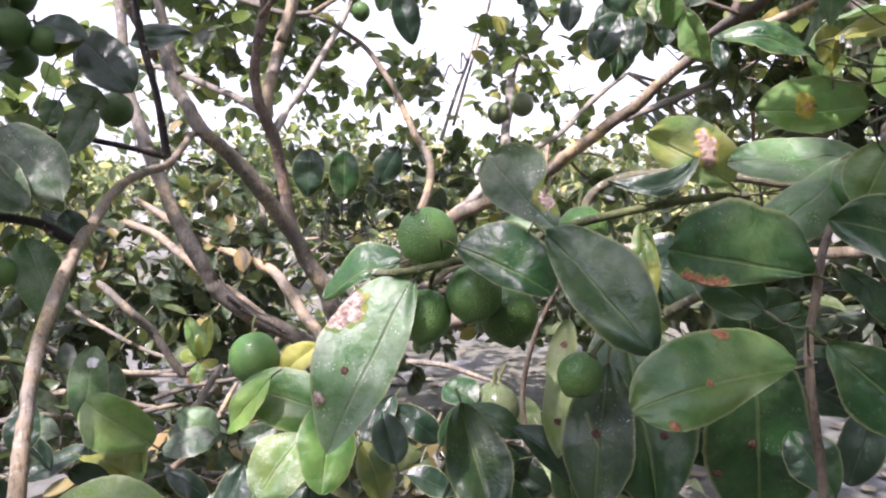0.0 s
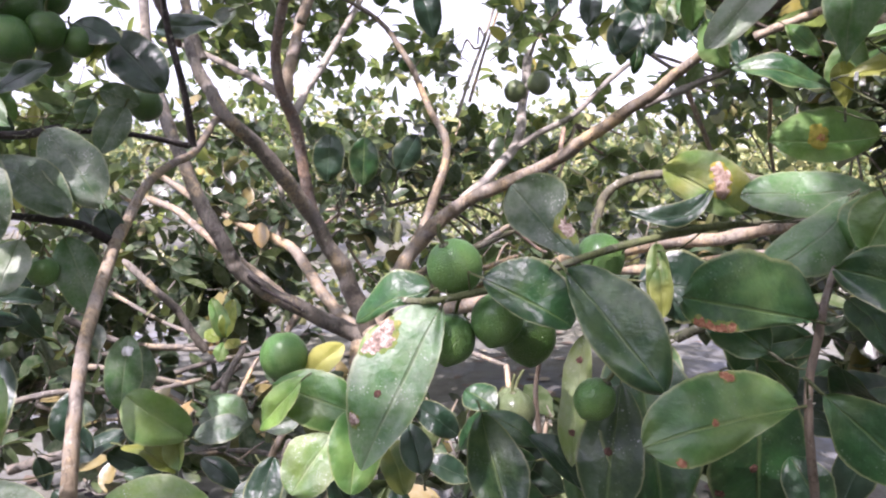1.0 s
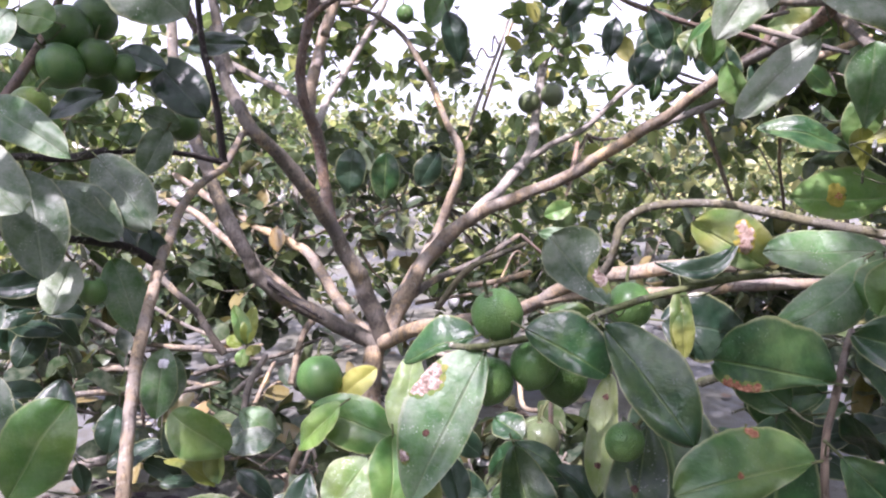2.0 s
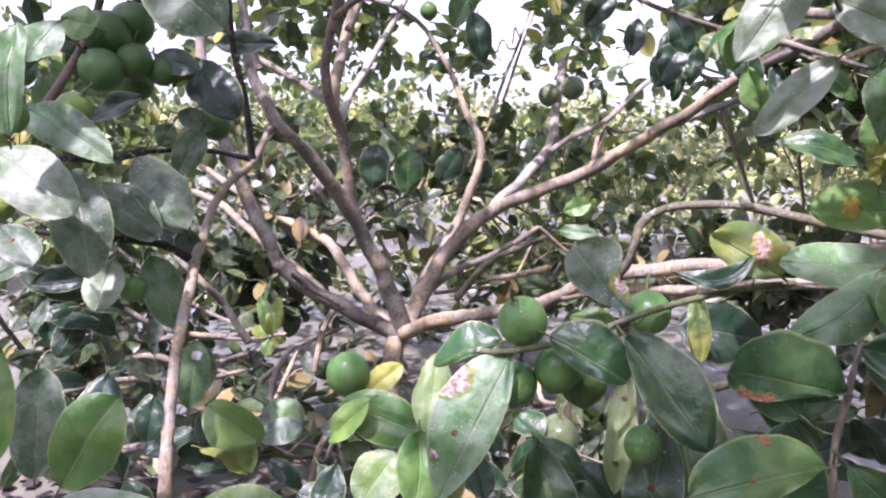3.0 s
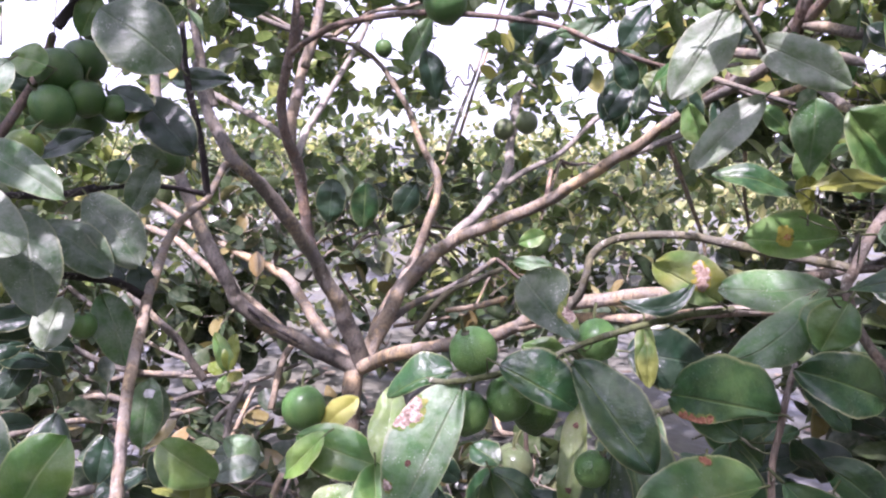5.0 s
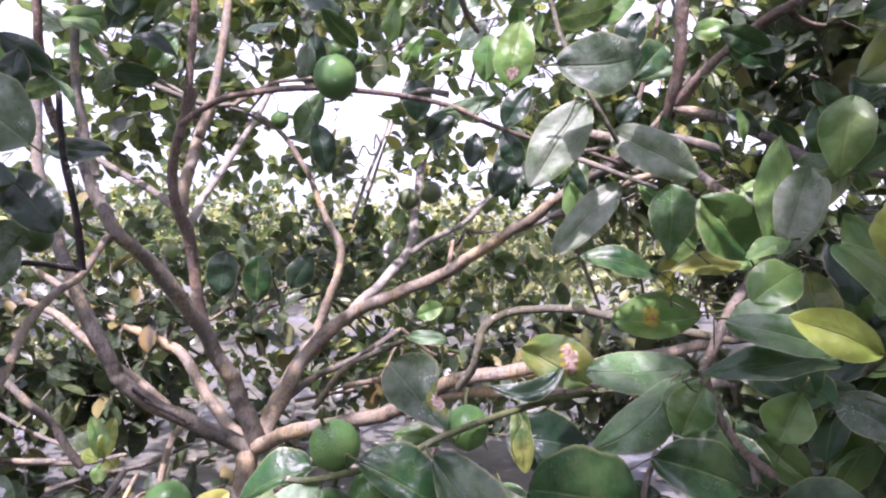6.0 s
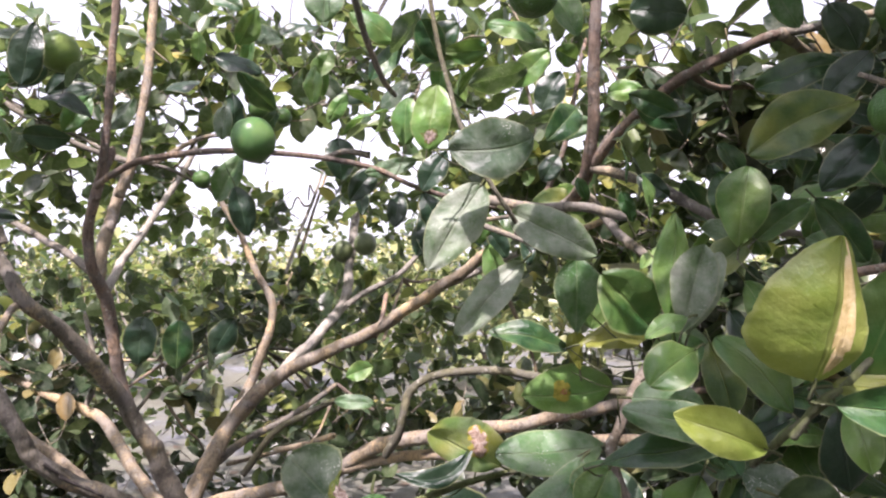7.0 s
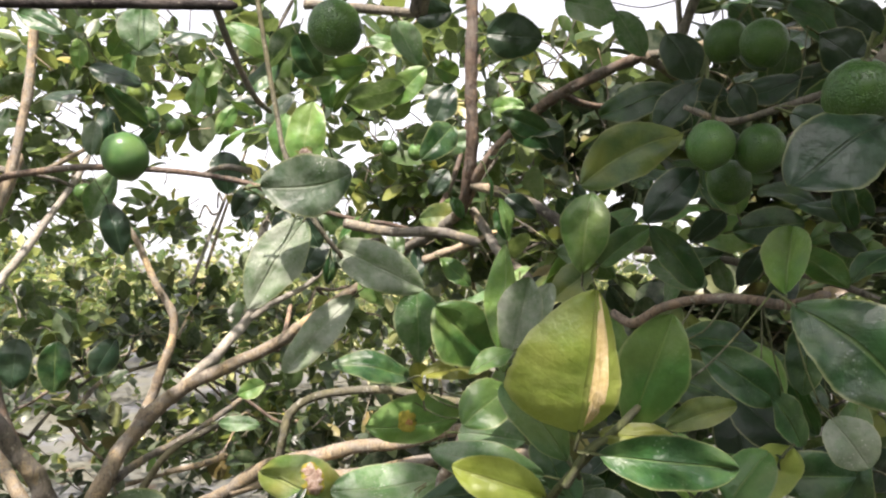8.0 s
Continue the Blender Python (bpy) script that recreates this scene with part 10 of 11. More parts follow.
leaf(left, (-0.6077, 0.8866, 1.0692), (-0.5871, 0.8956, 1.0231), 0.0303, (0.699, -0.693, 0.177), "darkb", bend=0.08, fold=23)
leaf(left, (-0.6259, 0.9195, 1.1203), (-0.6032, 0.9644, 1.1285), 0.0286, (0.818, -0.473, 0.328), "dusty", bend=0.06, fold=17)
leaf(left, (-0.7078, 0.9052, 1.1169), (-0.6715, 0.9314, 1.0975), 0.0314, (0.424, 0.081, 0.902), "mid", bend=0.05, fold=19)
leaf(left, (-0.6439, 0.9407, 1.1802), (-0.6377, 0.9749, 1.1356), 0.0286, (0.769, -0.554, -0.318), "darkb", bend=0.08, fold=6)
leaf(left, (-0.6931, 0.9371, 1.0620), (-0.6415, 0.9510, 1.0969), 0.0381, (0.588, -0.333, -0.737), "dusty", bend=0.14, fold=-2)
leaf(left, (-0.5987, 0.9197, 1.1434), (-0.5571, 0.9498, 1.0984), 0.0435, (0.790, -0.404, 0.461), "mid", bend=0.11, fold=21)
leaf(left, (-0.5602, 0.8601, 1.1713), (-0.6069, 0.8059, 1.1826), 0.0474, (0.744, -0.571, 0.346), "darkb", bend=0.02, fold=0)
twig(left, (-0.5433, 0.8258, 1.1979), (-0.5531, 0.8684, 1.1696))
leaf(left, (-0.6046, 0.8355, 1.0662), (-0.6004, 0.8057, 1.1302), 0.0454, (0.781, -0.545, -0.305), "dusty", bend=0.12, fold=21)
leaf(left, (-0.6351, 0.8231, 1.0733), (-0.6188, 0.8541, 1.0437), 0.0263, (0.681, 0.286, 0.674), "mid", bend=0.02, fold=17)
leaf(left, (-0.6455, 0.9138, 1.0982), (-0.6645, 0.8988, 1.0429), 0.0290, (-0.588, -0.707, 0.394), "darkb", bend=0.05, fold=10)
leaf(left, (-0.6765, 0.9519, 1.1627), (-0.6719, 0.9867, 1.1109), 0.0348, (0.915, -0.369, -0.165), "dusty", bend=0.05, fold=18)
leaf(left, (-0.6641, 0.9815, 1.1984), (-0.6630, 1.0017, 1.1402), 0.0378, (0.753, -0.626, -0.203), "mid", bend=0.03, fold=17)
leaf(left, (-0.6173, 0.8555, 1.1808), (-0.6623, 0.8484, 1.1650), 0.0267, (0.072, -0.970, 0.234), "darkb", bend=0.13, fold=16)
leaf(left, (-0.7104, 0.9118, 1.1316), (-0.7182, 0.9208, 1.0689), 0.0326, (0.763, -0.620, -0.184), "dusty", bend=0.09, fold=24)
leaf(left, (-0.5483, 0.8388, 1.1821), (-0.5167, 0.8662, 1.1588), 0.0289, (0.572, 0.038, 0.819), "mid", bend=0.07, fold=3)
twig(left, (-0.5439, 0.8224, 1.1930), (-0.5555, 0.8325, 1.1875))
leaf(left, (-0.6221, 0.8338, 1.1825), (-0.6288, 0.8260, 1.2271), 0.0284, (0.922, -0.380, 0.072), "darkb", bend=0.03, fold=14)
leaf(left, (-0.6917, 0.8729, 1.0877), (-0.7303, 0.8451, 1.0906), 0.0302, (0.481, -0.602, 0.638), "dusty", bend=0.14, fold=20)
leaf(left, (-0.6132, 0.8928, 1.1009), (-0.5860, 0.9078, 1.0523), 0.0320, (0.534, -0.845, 0.038), "mid", bend=0.10, fold=15)
leaf(left, (-0.7069, 0.8823, 1.1139), (-0.7560, 0.8885, 1.0973), 0.0313, (-0.121, -0.993, -0.015), "darkb", bend=0.07, fold=20)
leaf(left, (-0.4703, 0.7723, 1.2872), (-0.5283, 0.7417, 1.2819), 0.0425, (0.255, -0.613, 0.748), "mid", bend=0.08, fold=17)
twig(left, (-0.4519, 0.7674, 1.2883), (-0.4606, 0.7774, 1.2881))
leaf(left, (-0.4839, 0.8483, 1.2746), (-0.4577, 0.8626, 1.2260), 0.0370, (0.681, -0.716, 0.155), "darkb", bend=0.12, fold=6)
leaf(left, (-0.4383, 0.7920, 1.2637), (-0.4312, 0.7886, 1.2053), 0.0345, (0.427, -0.898, 0.105), "mid", bend=0.14, fold=17)
twig(left, (-0.4509, 0.7684, 1.2906), (-0.4396, 0.7927, 1.2746))
leaf(left, (-0.4434, 0.7605, 1.2734), (-0.4152, 0.7875, 1.2272), 0.0320, (0.883, -0.292, 0.366), "darkb", bend=0.11, fold=1)
twig(left, (-0.4553, 0.7643, 1.2812), (-0.4485, 0.7556, 1.2818))
leaf(left, (-0.4379, 0.7445, 1.2627), (-0.4601, 0.7465, 1.2159), 0.0330, (0.167, -0.978, -0.122), "mid", bend=0.03, fold=5)
twig(left, (-0.4576, 0.7621, 1.2763), (-0.4332, 0.7440, 1.2727))
leaf(left, (-0.4467, 0.7331, 1.2712), (-0.5198, 0.7237, 1.2590), 0.0489, (0.009, -0.815, 0.580), "darkb", bend=0.06, fold=-3)
twig(left, (-0.4594, 0.7605, 1.2726), (-0.4359, 0.7345, 1.2730))
leaf(left, (-0.4654, 0.8213, 1.3356), (-0.4112, 0.8175, 1.3774), 0.0424, (-0.294, -0.908, 0.299), "mid", bend=0.07, fold=3)
leaf(left, (-0.4704, 0.8075, 1.3185), (-0.4498, 0.8331, 1.2721), 0.0303, (0.526, -0.821, -0.220), "darkb", bend=0.12, fold=21)
twig(left, (-0.4395, 0.7784, 1.3141), (-0.4744, 0.8025, 1.3275))
leaf(left, (-0.5366, 0.8522, 1.2920), (-0.5143, 0.8545, 1.3342), 0.0290, (0.586, -0.764, -0.268), "mid", bend=0.06, fold=-5)
twig(left, (-0.5347, 0.8317, 1.2336), (-0.5417, 0.8517, 1.2823))
leaf(left, (-0.5021, 0.8285, 1.3392), (-0.4540, 0.8467, 1.3063), 0.0335, (0.554, -0.726, 0.408), "darkb", bend=0.13, fold=25)
leaf(left, (-0.4997, 0.9539, 1.3662), (-0.4963, 0.9727, 1.3060), 0.0406, (-0.164, -0.939, -0.302), "mid", bend=0.05, fold=18)
leaf(left, (-0.4584, 0.8850, 1.3370), (-0.4079, 0.9189, 1.2942), 0.0407, (0.606, -0.791, 0.088), "darkb", bend=0.08, fold=3)
leaf(left, (-0.3924, 0.8769, 1.2851), (-0.3618, 0.8856, 1.2337), 0.0294, (0.861, -0.031, 0.508), "dusty", bend=0.10, fold=18)
leaf(left, (-0.4983, 0.9386, 1.3564), (-0.5219, 0.8934, 1.3395), 0.0342, (0.897, -0.425, -0.118), "dark", bend=0.06, fold=8)
leaf(left, (-0.4350, 1.0080, 1.3936), (-0.3780, 1.0174, 1.3803), 0.0331, (0.267, -0.730, 0.629), "mid", bend=0.10, fold=15)
leaf(left, (-0.4991, 0.8711, 1.3669), (-0.5074, 0.8753, 1.3043), 0.0330, (0.555, -0.822, -0.128), "darkb", bend=0.09, fold=-4)
leaf(left, (-0.5907, 1.0367, 1.3755), (-0.6482, 1.0467, 1.3533), 0.0377, (-0.270, -0.920, 0.283), "dusty", bend=0.03, fold=21)
leaf(left, (-0.4691, 0.9473, 1.4026), (-0.5137, 0.9915, 1.4452), 0.0428, (-0.096, -0.740, 0.665), "dark", bend=0.02, fold=17)
leaf(left, (-0.4006, 0.9922, 1.3586), (-0.3800, 1.0518, 1.3272), 0.0382, (0.915, -0.110, 0.388), "mid", bend=0.12, fold=13)
leaf(left, (-0.4332, 0.8788, 1.3165), (-0.4385, 0.8898, 1.2429), 0.0412, (-0.118, -0.983, -0.138), "darkb", bend=0.11, fold=-1)
leaf(left, (-0.5133, 1.0236, 1.3079), (-0.4697, 1.0336, 1.3389), 0.0350, (0.274, -0.959, -0.075), "dusty", bend=0.14, fold=11)
leaf(left, (-0.5719, 1.0145, 1.3606), (-0.6267, 0.9995, 1.3680), 0.0330, (0.242, -0.465, 0.851), "dark", bend=0.09, fold=20)
leaf(left, (-0.5926, 1.0446, 1.4187), (-0.5589, 1.0570, 1.3805), 0.0329, (0.375, -0.926, 0.031), "mid", bend=0.06, fold=-2)
leaf(left, (-0.5556, 0.9184, 1.3066), (-0.5359, 0.9515, 1.2412), 0.0482, (0.848, -0.530, -0.013), "darkb", bend=0.08, fold=20)
leaf(left, (-0.5510, 1.0113, 1.4007), (-0.5603, 0.9648, 1.4165), 0.0318, (0.983, -0.178, 0.056), "dusty", bend=0.13, fold=10)
leaf(left, (-0.4705, 1.0096, 1.3546), (-0.4646, 1.0383, 1.3096), 0.0342, (0.848, -0.490, -0.202), "dark", bend=0.10, fold=20)

lowl = thing("leafy_branch", (-0.3945, 0.4769, 0.7600), "low shoots with light green and dusty leaves", "branch")
leaf(lowl, (-0.3949, 0.4768, 0.7595), (-0.3447, 0.4814, 0.8423), 0.0605, (-0.013, -0.998, 0.059), "bright", blunt=0.5, lobes=(1.0, 1.0), peak=(0.58, 0.62), bend=0.1, fold=10)
leaf(lowl, (-0.4474, 0.5231, 0.7407), (-0.4471, 0.5393, 0.8430), 0.0496, (0.317, -0.937, 0.147), "dustyd", blunt=0.5, peak=(0.56, 0.52), bend=0.06)
leaf(lowl, (-0.4057, 0.5361, 0.7517), (-0.3989, 0.5691, 0.8310), 0.0446, (0.242, -0.903, 0.355), "darkb", bend=0.06)
twig(lowl, (-0.3408, 0.5612, 0.7363), (-0.4065, 0.5319, 0.7415))
leaf(lowl, (-0.3877, 0.3864, 0.8264), (-0.3905, 0.3992, 0.9077), 0.0269, (0.362, -0.919, 0.157), "bright", bend=0.1)
leaf(lowl, (-0.2753, 0.4202, 0.7649), (-0.3576, 0.4109, 0.7842), 0.0332, (0.237, -0.701, 0.672), "dustyp", bend=0.1)
leaf(lowl, (-0.1936, 0.5146, 0.7071), (-0.2922, 0.5154, 0.7292), 0.0555, (0.147, -0.718, 0.680), "brightd", bend=0.1)
leaf(lowl, (-0.2803, 0.6768, 0.7211), (-0.3369, 0.6619, 0.7683), 0.0508, (-0.05, -0.93, 0.35), "bright", blunt=0.42, peak=(0.5, 0.6), bend=0.1, fold=30, shape="o")
leaf(lowl, (-0.3488, 0.6731, 0.7116), (-0.2921, 0.6705, 0.6851), 0.0254, (0.386, -0.337, 0.859), "yellowg", bend=0.15)
leaf(lowl, (-0.2915, 0.6884, 0.7346), (-0.2889, 0.6709, 0.6872), 0.0271, (-0.250, -0.912, 0.325), "mottled", fold=40)
leaf(lowl, (-0.4332, 0.8493, 0.6874), (-0.4253, 0.8643, 0.7810), 0.0501, (0.134, -0.980, 0.146), "dusty", bend=0.06, scars=((0.1, 0.8, 0.007, "white"),))
twig(lowl, (-0.4445, 0.8606, 0.6333), (-0.4342, 0.8475, 0.6766))
leaf(lowl, (-0.3217, 0.8548, 0.7027), (-0.2725, 0.8516, 0.6740), 0.0404, (0.267, -0.794, 0.546), "dusty")
leaf(lowl, (-0.3756, 0.8038, 0.7099), (-0.3875, 0.7951, 0.6572), 0.0461, (0.063, -0.987, 0.148), "darkb")
leaf(lowl, (-0.4237, 0.7001, 0.7032), (-0.4210, 0.7182, 0.7532), 0.0346, (0.183, -0.927, 0.326), "darkb")
leaf(lowl, (-0.2044, 0.6467, 0.6474), (-0.1924, 0.6759, 0.7020), 0.0393, (-0.045, -0.876, 0.480), "darkb")
leaf(lowl, (-0.2423, 0.6971, 0.6530), (-0.1875, 0.6959, 0.6359), 0.0413, (0.183, -0.747, 0.640), "darkb")
leaf(lowl, (-0.0722, 0.7757, 0.6267), (-0.0674, 0.7434, 0.5649), 0.0370, (0.294, -0.837, 0.460), "darkb", bend=0.11, fold=-10)
leaf(lowl, (-0.0465, 0.8577, 0.6242), (0.0154, 0.8622, 0.5972), 0.0358, (0.342, -0.653, 0.676), "darkb", bend=0.07, fold=15)
leaf(lowl, (-0.2436, 0.7289, 0.6430), (-0.2888, 0.7347, 0.6734), 0.0277, (0.382, -0.618, 0.687), "darkb", bend=0.12, fold=-10)
leaf(lowl, (-0.1370, 0.8889, 0.6094), (-0.1954, 0.8682, 0.5930), 0.0412, (0.162, -0.852, 0.498), "darkb", bend=0.12, fold=4)
leaf(lowl, (-0.2332, 0.7725, 0.6540), (-0.2044, 0.7759, 0.6098), 0.0300, (0.277, -0.955, 0.108), "dustyd", bend=0.05, fold=3)
leaf(lowl, (-0.0984, 0.7739, 0.6612), (-0.1171, 0.7878, 0.7160), 0.0346, (-0.009, -0.970, 0.243), "darkb", bend=0.04, fold=-2)
leaf(lowl, (-0.2466, 0.8481, 0.6642), (-0.2039, 0.8607, 0.6817), 0.0288, (0.182, -0.953, 0.242), "dustyd", bend=0.06, fold=15)
leaf(lowl, (-0.1533, 0.7804, 0.6193), (-0.1023, 0.7841, 0.6057), 0.0314, (0.210, -0.793, 0.571), "darkb", bend=0.09, fold=5)
leaf(lowl, (-0.2253, 0.7186, 0.6276), (-0.2064, 0.7507, 0.6599), 0.0251, (-0.106, -0.675, 0.731), "dustyd", bend=0.05, fold=-4)
leaf(lowl, (-0.1478, 0.7674, 0.6438), (-0.1368, 0.7868, 0.5813), 0.0433, (0.778, -0.625, -0.057), "darkb", bend=0.14, fold=2)
leaf(lowl, (-0.4266, 0.7971, 0.6500), (-0.3854, 0.8151, 0.6218), 0.0332, (0.620, -0.559, 0.550), "darkb", bend=0.10, fold=25)
leaf(lowl, (-0.3530, 0.8674, 0.6389), (-0.3360, 0.9088, 0.6446), 0.0289, (0.709, -0.375, 0.597), "darkb", bend=0.03, fold=9)
leaf(lowl, (-0.5112, 0.7971, 0.6446), (-0.5045, 0.8009, 0.6013), 0.0219, (-0.256, 0.966, 0.046), "darkb", bend=0.06, fold=22)
twig(lowl, (-0.5083, 0.8381, 0.6300), (-0.5129, 0.7961, 0.6554))
leaf(lowl, (-0.6800, 0.8448, 0.6091), (-0.6861, 0.8237, 0.5640), 0.0280, (0.890, -0.447, 0.090), "dustyd", bend=0.09, fold=20)
leaf(lowl, (-0.5260, 0.8541, 0.5761), (-0.4917, 0.8514, 0.5191), 0.0425, (0.181, -0.971, 0.156), "darkb", bend=0.11, fold=-1)
twig(lowl, (-0.5408, 0.8356, 0.6201), (-0.5317, 0.8546, 0.5855))
leaf(lowl, (-0.4600, 0.8430, 0.6769), (-0.5261, 0.8776, 0.6709), 0.0406, (-0.385, -0.615, 0.688), "dustyd", bend=0.11, fold=16)
twig(lowl, (-0.4548, 0.8569, 0.6328), (-0.4503, 0.8379, 0.6778))
leaf(lowl, (-0.4557, 0.7554, 0.7027), (-0.4168, 0.7424, 0.6705), 0.0283, (0.630, -0.037, 0.775), "darkb", bend=0.10, fold=17)
leaf(lowl, (-0.5895, 0.8153, 0.6232), (-0.6201, 0.8293, 0.5787), 0.0347, (0.257, -0.857, -0.447), "dustyd", bend=0.08, fold=9)
twig(lowl, (-0.5697, 0.8334, 0.6113), (-0.5835, 0.8125, 0.6319))
leaf(lowl, (-0.4018, 0.7874, 0.6273), (-0.3648, 0.8148, 0.6203), 0.0234, (0.376, -0.283, 0.882), "darkb", bend=0.09, fold=-6)
leaf(lowl, (-0.6250, 0.8001, 0.6445), (-0.5823, 0.8275, 0.6203), 0.0293, (0.539, -0.100, 0.836), "darkb", bend=0.12, fold=14)
leaf(lowl, (-0.4023, 0.8050, 0.6736), (-0.4601, 0.7694, 0.6522), 0.0430, (-0.085, -0.406, 0.910), "darkb", bend=0.03, fold=12)
leaf(lowl, (-0.5046, 0.7322, 0.6171), (-0.5375, 0.6958, 0.5845), 0.0334, (0.575, -0.769, 0.280), "darkb", bend=0.06, fold=-9)
leaf(lowl, (-0.3240, 0.8071, 0.6687), (-0.2662, 0.8237, 0.6821), 0.0389, (0.047, -0.719, 0.694), "dustyd", bend=0.10, fold=-2)
leaf(lowl, (-0.4518, 0.8481, 0.5473), (-0.4855, 0.8245, 0.5099), 0.0336, (-0.062, -0.819, 0.571), "darkb", bend=0.04, fold=16)
leaf(lowl, (-0.5913, 0.7553, 0.8081), (-0.5865, 0.7790, 0.8513), 0.0247, (-0.347, -0.805, 0.481), "dustyd", bend=0.07, fold=-3)
leaf(lowl, (-0.6315, 0.8341, 0.7184), (-0.5982, 0.8402, 0.6662), 0.0374, (0.234, -0.972, 0.036), "darkb", bend=0.12, fold=-0)
leaf(lowl, (-0.5937, 0.7636, 0.7321), (-0.6115, 0.7282, 0.6743), 0.0398, (0.534, -0.785, 0.315), "dustyd", bend=0.05, fold=-6)
leaf(lowl, (-0.5298, 0.6598, 0.7786), (-0.4910, 0.6970, 0.7719), 0.0264, (0.552, -0.450, 0.702), "darkb", bend=0.10, fold=25)
leaf(lowl, (-0.4459, 1.3023, 0.6726), (-0.4732, 1.3134, 0.7472), 0.0352, (0.449, -0.845, 0.290), "bright", bend=0.1, fold=25)
twig(lowl, (-0.4102, 1.2832, 0.6245), (-0.4421, 1.3008, 0.6624))
leaf(lowl, (-0.4436, 1.3024, 0.6727), (-0.4344, 1.3241, 0.7438), 0.0330, (0.051, -0.957, 0.285), "chlor", bend=0.1, fold=25)
twig(lowl, (-0.4120, 1.2831, 0.6230), (-0.4449, 1.2992, 0.6623))
leaf(lowl, (-0.4526, 1.3016, 0.6688), (-0.4833, 1.3032, 0.6842), 0.0318, (0.322, -0.628, 0.708), "chlor")
twig(lowl, (-0.4098, 1.2833, 0.6248), (-0.4427, 1.3011, 0.6639))
leaf(lowl, (-0.4388, 1.3021, 0.6696), (-0.4193, 1.2904, 0.6563), 0.0343, (0.241, -0.525, 0.817), "yellowg")
twig(lowl, (-0.4073, 1.2834, 0.6269), (-0.4470, 1.3069, 0.6751))
leaf(lowl, (-0.4476, 1.3008, 0.6634), (-0.4547, 1.2948, 0.6267), 0.0293, (-0.108, -0.978, 0.181), "bright")
twig(lowl, (-0.4073, 1.2834, 0.6269), (-0.4456, 1.3026, 0.6741))
leaf(lowl, (-0.3446, 0.8850, 0.6673), (-0.2720, 0.8848, 0.6638), 0.0437, (0.023, -0.860, 0.510), "dustyd", bend=0.1)
twig(lowl, (-0.4445, 0.8606, 0.6333), (-0.3556, 0.8851, 0.6678))
leaf(lowl, (-0.4581, 0.9891, 0.7346), (-0.5016, 0.9836, 0.6398), 0.0647, (0.116, -0.993, 0.005), "dustyd", bend=0.08)

# ---- limes ----
lime((-0.0100, 0.4676, 0.9302), 0.0196, "lime", (-29, -18), "glossy green lime with pitted rind hanging on the branch")
lime((-0.0120, 0.4716, 0.8777), 0.0177, "lime", (21, 6), "glossy green lime with pitted rind hanging on the branch")
lime((0.0201, 0.4675, 0.8933), 0.0186, "lime", (-28, -5), "glossy green lime with pitted rind hanging on the branch")
lime((0.0459, 0.4965, 0.8747), 0.0206, "limed", (-1, -24), "green lime with its rind coloured dark for the shade of leaves")
lime((0.0856, 0.4417, 0.8453), 0.0141, "lime", (16, -27), "glossy green lime with pitted rind hanging on the branch")
lime((0.0471, 0.6109, 0.7763), 0.0196, "limeb", (-8, 1), "dull grey-green lime with a blemished rind")
lime((-0.1869, 0.7018, 0.8005), 0.0250, "lime", (-5, 6), "glossy green lime with pitted rind hanging on the branch")
lime((0.1012, 0.5178, 0.9319), 0.0186, "lime", (17, 32), "glossy green lime with pitted rind hanging on the branch")
lime((-0.5267, 0.8240, 1.1833), 0.0299, "limed", (-15, 10), "green lime with its rind coloured dark for the shade of leaves")
lime((-0.5094, 0.8580, 1.2035), 0.0280, "limed", (14, -15), "green lime with its rind coloured dark for the shade of leaves")
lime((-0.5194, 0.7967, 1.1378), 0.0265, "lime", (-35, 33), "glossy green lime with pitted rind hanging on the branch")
lime((-0.4892, 0.8200, 1.1515), 0.0228, "limed", (-14, -13), "green lime with its rind coloured dark for the shade of leaves")
lime((-0.4624, 0.8395, 1.1423), 0.0175, "limed", (27, 6), "green lime with its rind coloured dark for the shade of leaves")
lime((-0.5069, 0.8662, 1.1268), 0.0210, "limed", (-2, 19), "green lime with its rind coloured dark for the shade of leaves")
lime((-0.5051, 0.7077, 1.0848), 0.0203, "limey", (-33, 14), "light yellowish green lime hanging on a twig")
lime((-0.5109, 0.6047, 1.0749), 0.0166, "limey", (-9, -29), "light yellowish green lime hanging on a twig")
lime((-0.4363, 0.9620, 1.0802), 0.0224, "limed", (11, 30), "green lime with its rind coloured dark for the shade of leaves")
lime((-0.4417, 0.7083, 0.8857), 0.0158, "lime", (-20, 9), "glossy green lime with pitted rind hanging on the branch")
lime((-0.5489, 0.6393, 0.9806), 0.0154, "limey", (-14, 17), "light yellowish green lime hanging on a twig")
lime((0.0451, 0.6237, 0.7792), 0.0160, "limeb", (16, -20), "dull grey-green lime with a blemished rind")
lime((-0.0408, 1.0969, 1.3585), 0.0358, "lime", (23, 11), "glossy green lime with pitted rind hanging on the branch")
lime((0.2423, 2.2086, 1.2642), 0.0364, "limeb", (13, 22), "dull grey-green lime with a blemished rind")
lime((0.1713, 2.2216, 1.2405), 0.0346, "limeb", (-5, 18), "dull grey-green lime with a blemished rind")
lime((-0.0665, 1.5410, 1.5783), 0.0177, "limey", (26, -28), "light yellowish green lime hanging on a twig")
lime((-0.0584, 1.5415, 1.5190), 0.0253, "limed", (24, -7), "green lime with its rind coloured dark for the shade of leaves")
lime((-0.0064, 1.5835, 1.5139), 0.0183, "limed", (-1, -25), "green lime with its rind coloured dark for the shade of leaves")
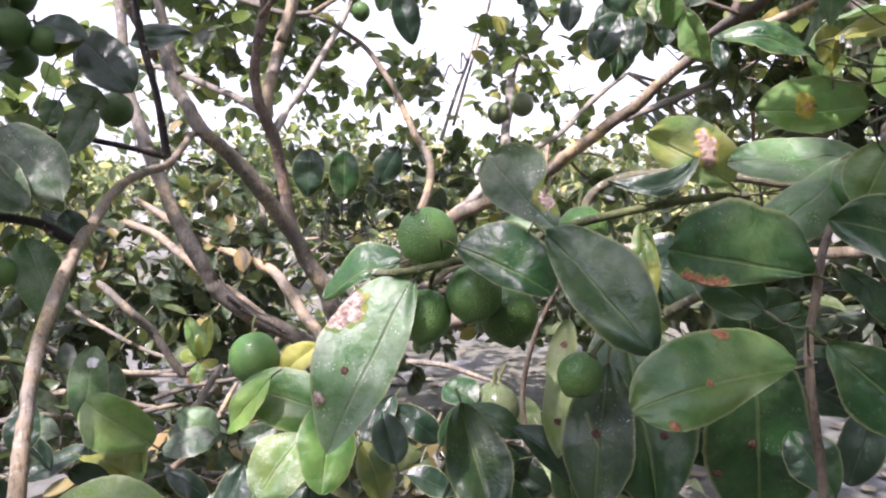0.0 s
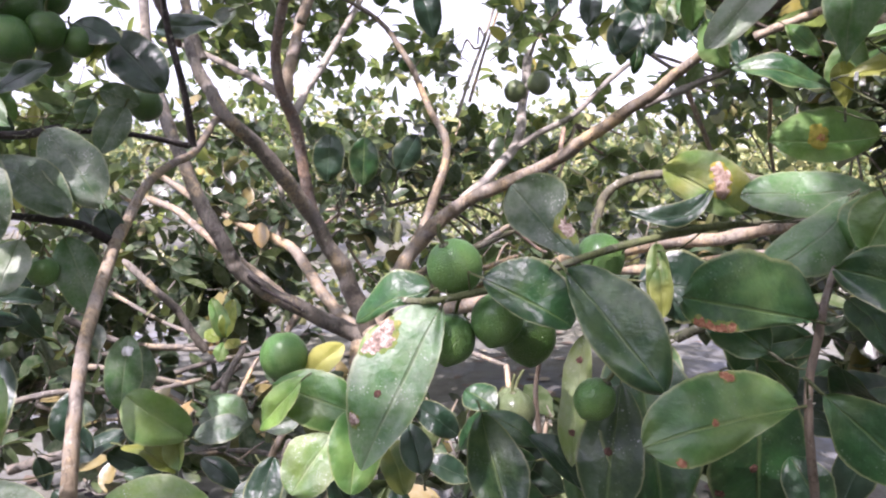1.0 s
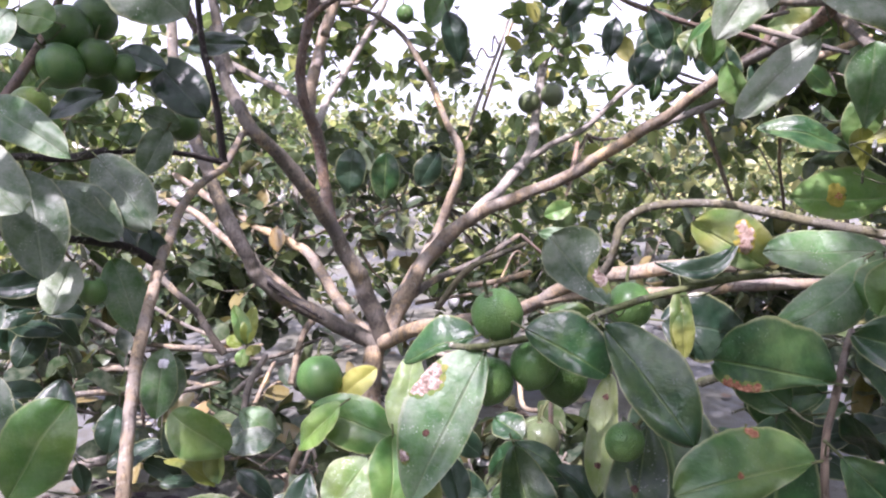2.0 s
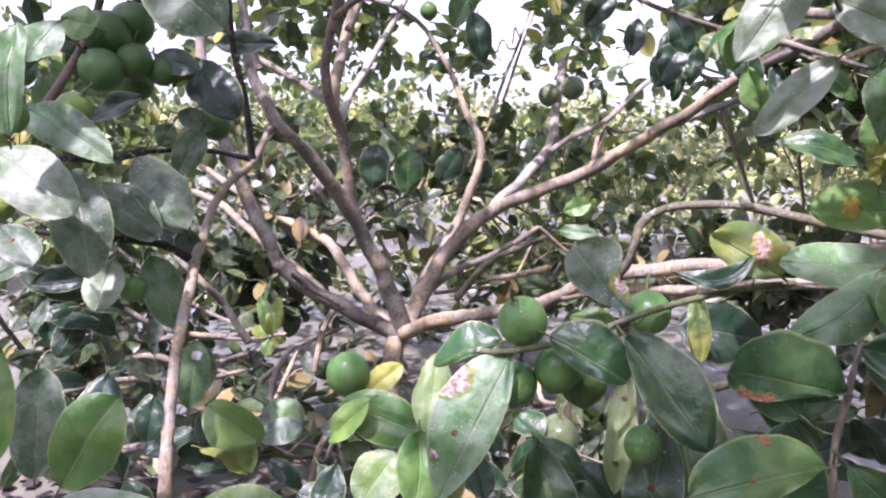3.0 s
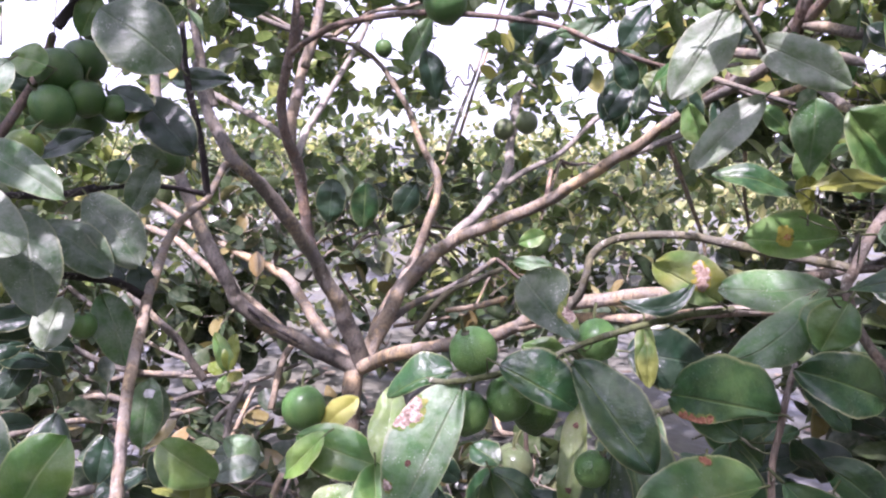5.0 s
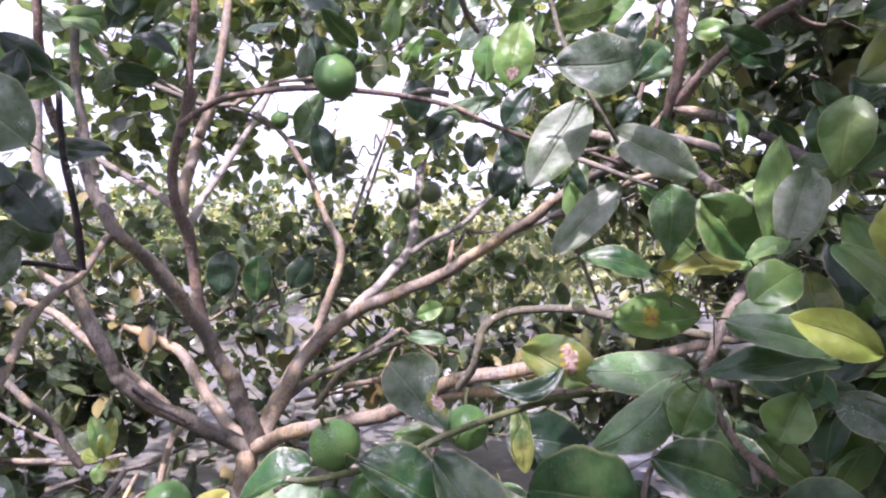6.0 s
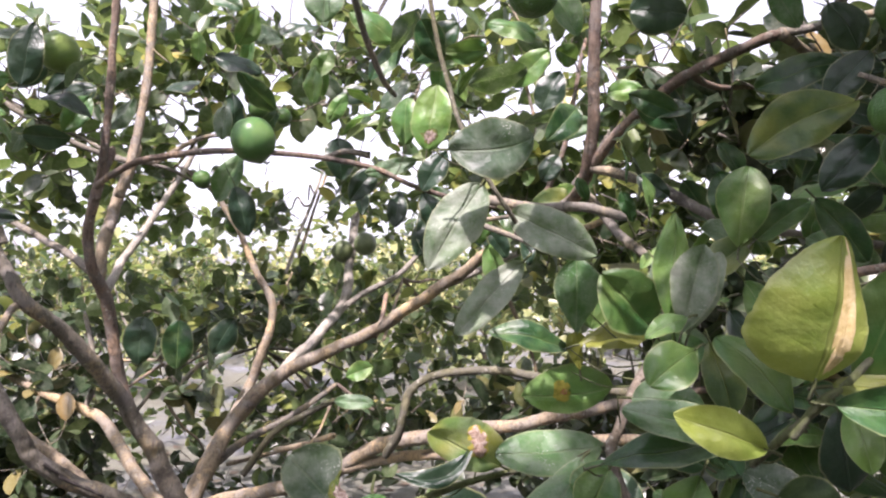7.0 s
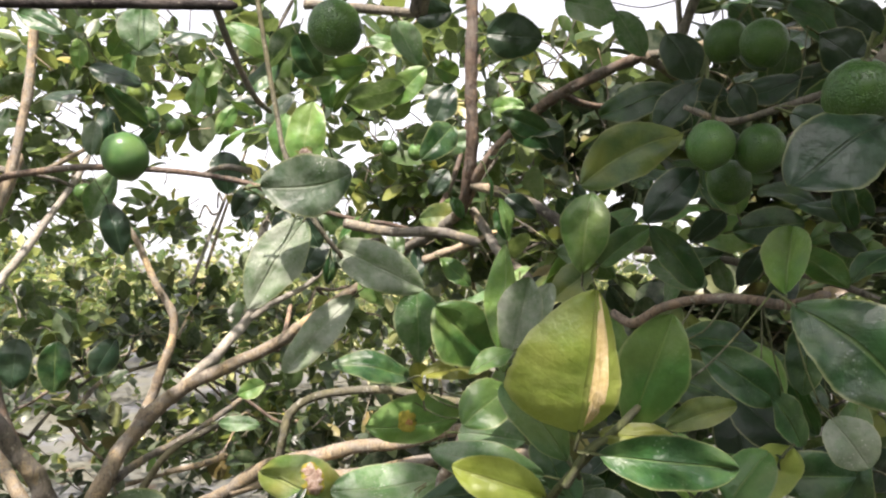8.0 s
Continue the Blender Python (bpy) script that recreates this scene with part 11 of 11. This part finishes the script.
lime((-0.1657, 1.4641, 1.3440), 0.0190, "limed", (14, -15), "green lime with its rind coloured dark for the shade of leaves")
lime((-0.3960, 1.2944, 1.5396), 0.0350, "limey", (26, -16), "light yellowish green lime hanging on a twig")
lime((0.4870, 0.3859, 1.2637), 0.0189, "lime", (4, -7), "glossy green lime with pitted rind hanging on the branch")
lime((0.5255, 0.3748, 1.2608), 0.0194, "limed", (8, -21), "green lime with its rind coloured dark for the shade of leaves")
lime((0.5348, 0.4254, 1.2418), 0.0186, "limed", (-22, 17), "green lime with its rind coloured dark for the shade of leaves")
lime((0.5484, 0.3939, 1.3553), 0.0195, "limed", (18, 5), "green lime with its rind coloured dark for the shade of leaves")
lime((0.5502, 0.4444, 1.3746), 0.0190, "limed", (29, -21), "green lime with its rind coloured dark for the shade of leaves")
lime((0.4831, 0.2408, 1.2662), 0.0204, "limed", (25, -23), "green lime with its rind coloured dark for the shade of leaves")
lime((0.1843, 0.3618, 1.3196), 0.0177, "limed", (33, 9), "green lime with its rind coloured dark for the shade of leaves")
lime((-0.0635, 1.3975, 1.5360), 0.0188, "limey", (7, 33), "light yellowish green lime hanging on a twig")
lime((0.4140, 1.2640, 1.4268), 0.0155, "limed", (20, 20), "green lime with its rind coloured dark for the shade of leaves")
lime((0.4620, 1.2505, 1.4178), 0.0155, "lime", (-31, -9), "glossy green lime with pitted rind hanging on the branch")
lime((-0.1589, 2.1241, 1.3058), 0.0244, "limed", (-29, -21), "green lime with its rind coloured dark for the shade of leaves")


# ---- flower buds at the shoot tip ----
def bud(parent, at, r):
    """A cream flower bud on a short stalk."""
    a = Vector(at)
    v, f = tube([a, a + Vector((0, 0, r * 0.9)), a + Vector((0, 0, r * 1.9)), a + Vector((0, 0, r * 2.5))], r * 0.75, r * 0.35, 10, 0.1, 10, 3)
    m = part("flower_bud", v, f, PATCH["white"], parent, "small cream-white flower bud", at=a)
    v, f = tube([a + Vector((0.002, 0.004, -0.008)), a + Vector((0, 0, 0.001))], 0.0011, 0.0014, 6, 0.05, 6, 4)
    part("bud_stalk", v, f, BARK["twigg"], m, at=a)


bud(rightc, (0.2929, 0.5231, 1.0643), 0.0034)
bud(rightc, (0.2858, 0.5186, 1.0672), 0.0026)
bud(rightc, (0.3026, 0.5275, 1.0614), 0.0024)

# ---- broad leaves of the rosette round the shoot tip ----
leaf(rightc, (0.3377, 0.4446, 1.0881), (0.3472, 0.4263, 1.1589), 0.0360, (-0.500, -0.860, 0.080), "dustyp", peak=(0.60, 0.64), blunt=0.62, fold=26, bend=0.05)
leaf(rightc, (0.3518, 0.4603, 1.0862), (0.3777, 0.4511, 1.1546), 0.0300, (-0.720, -0.680, 0.100), "dustyp", peak=(0.58, 0.60), blunt=0.66, fold=18, bend=0.06)
leaf(rightc, (0.3333, 0.4284, 1.1014), (0.2961, 0.4255, 1.0855), 0.0185, (-0.150, -0.640, 0.750), "bright", peak=(0.44, 0.50), blunt=0.62, fold=14, bend=0.06)
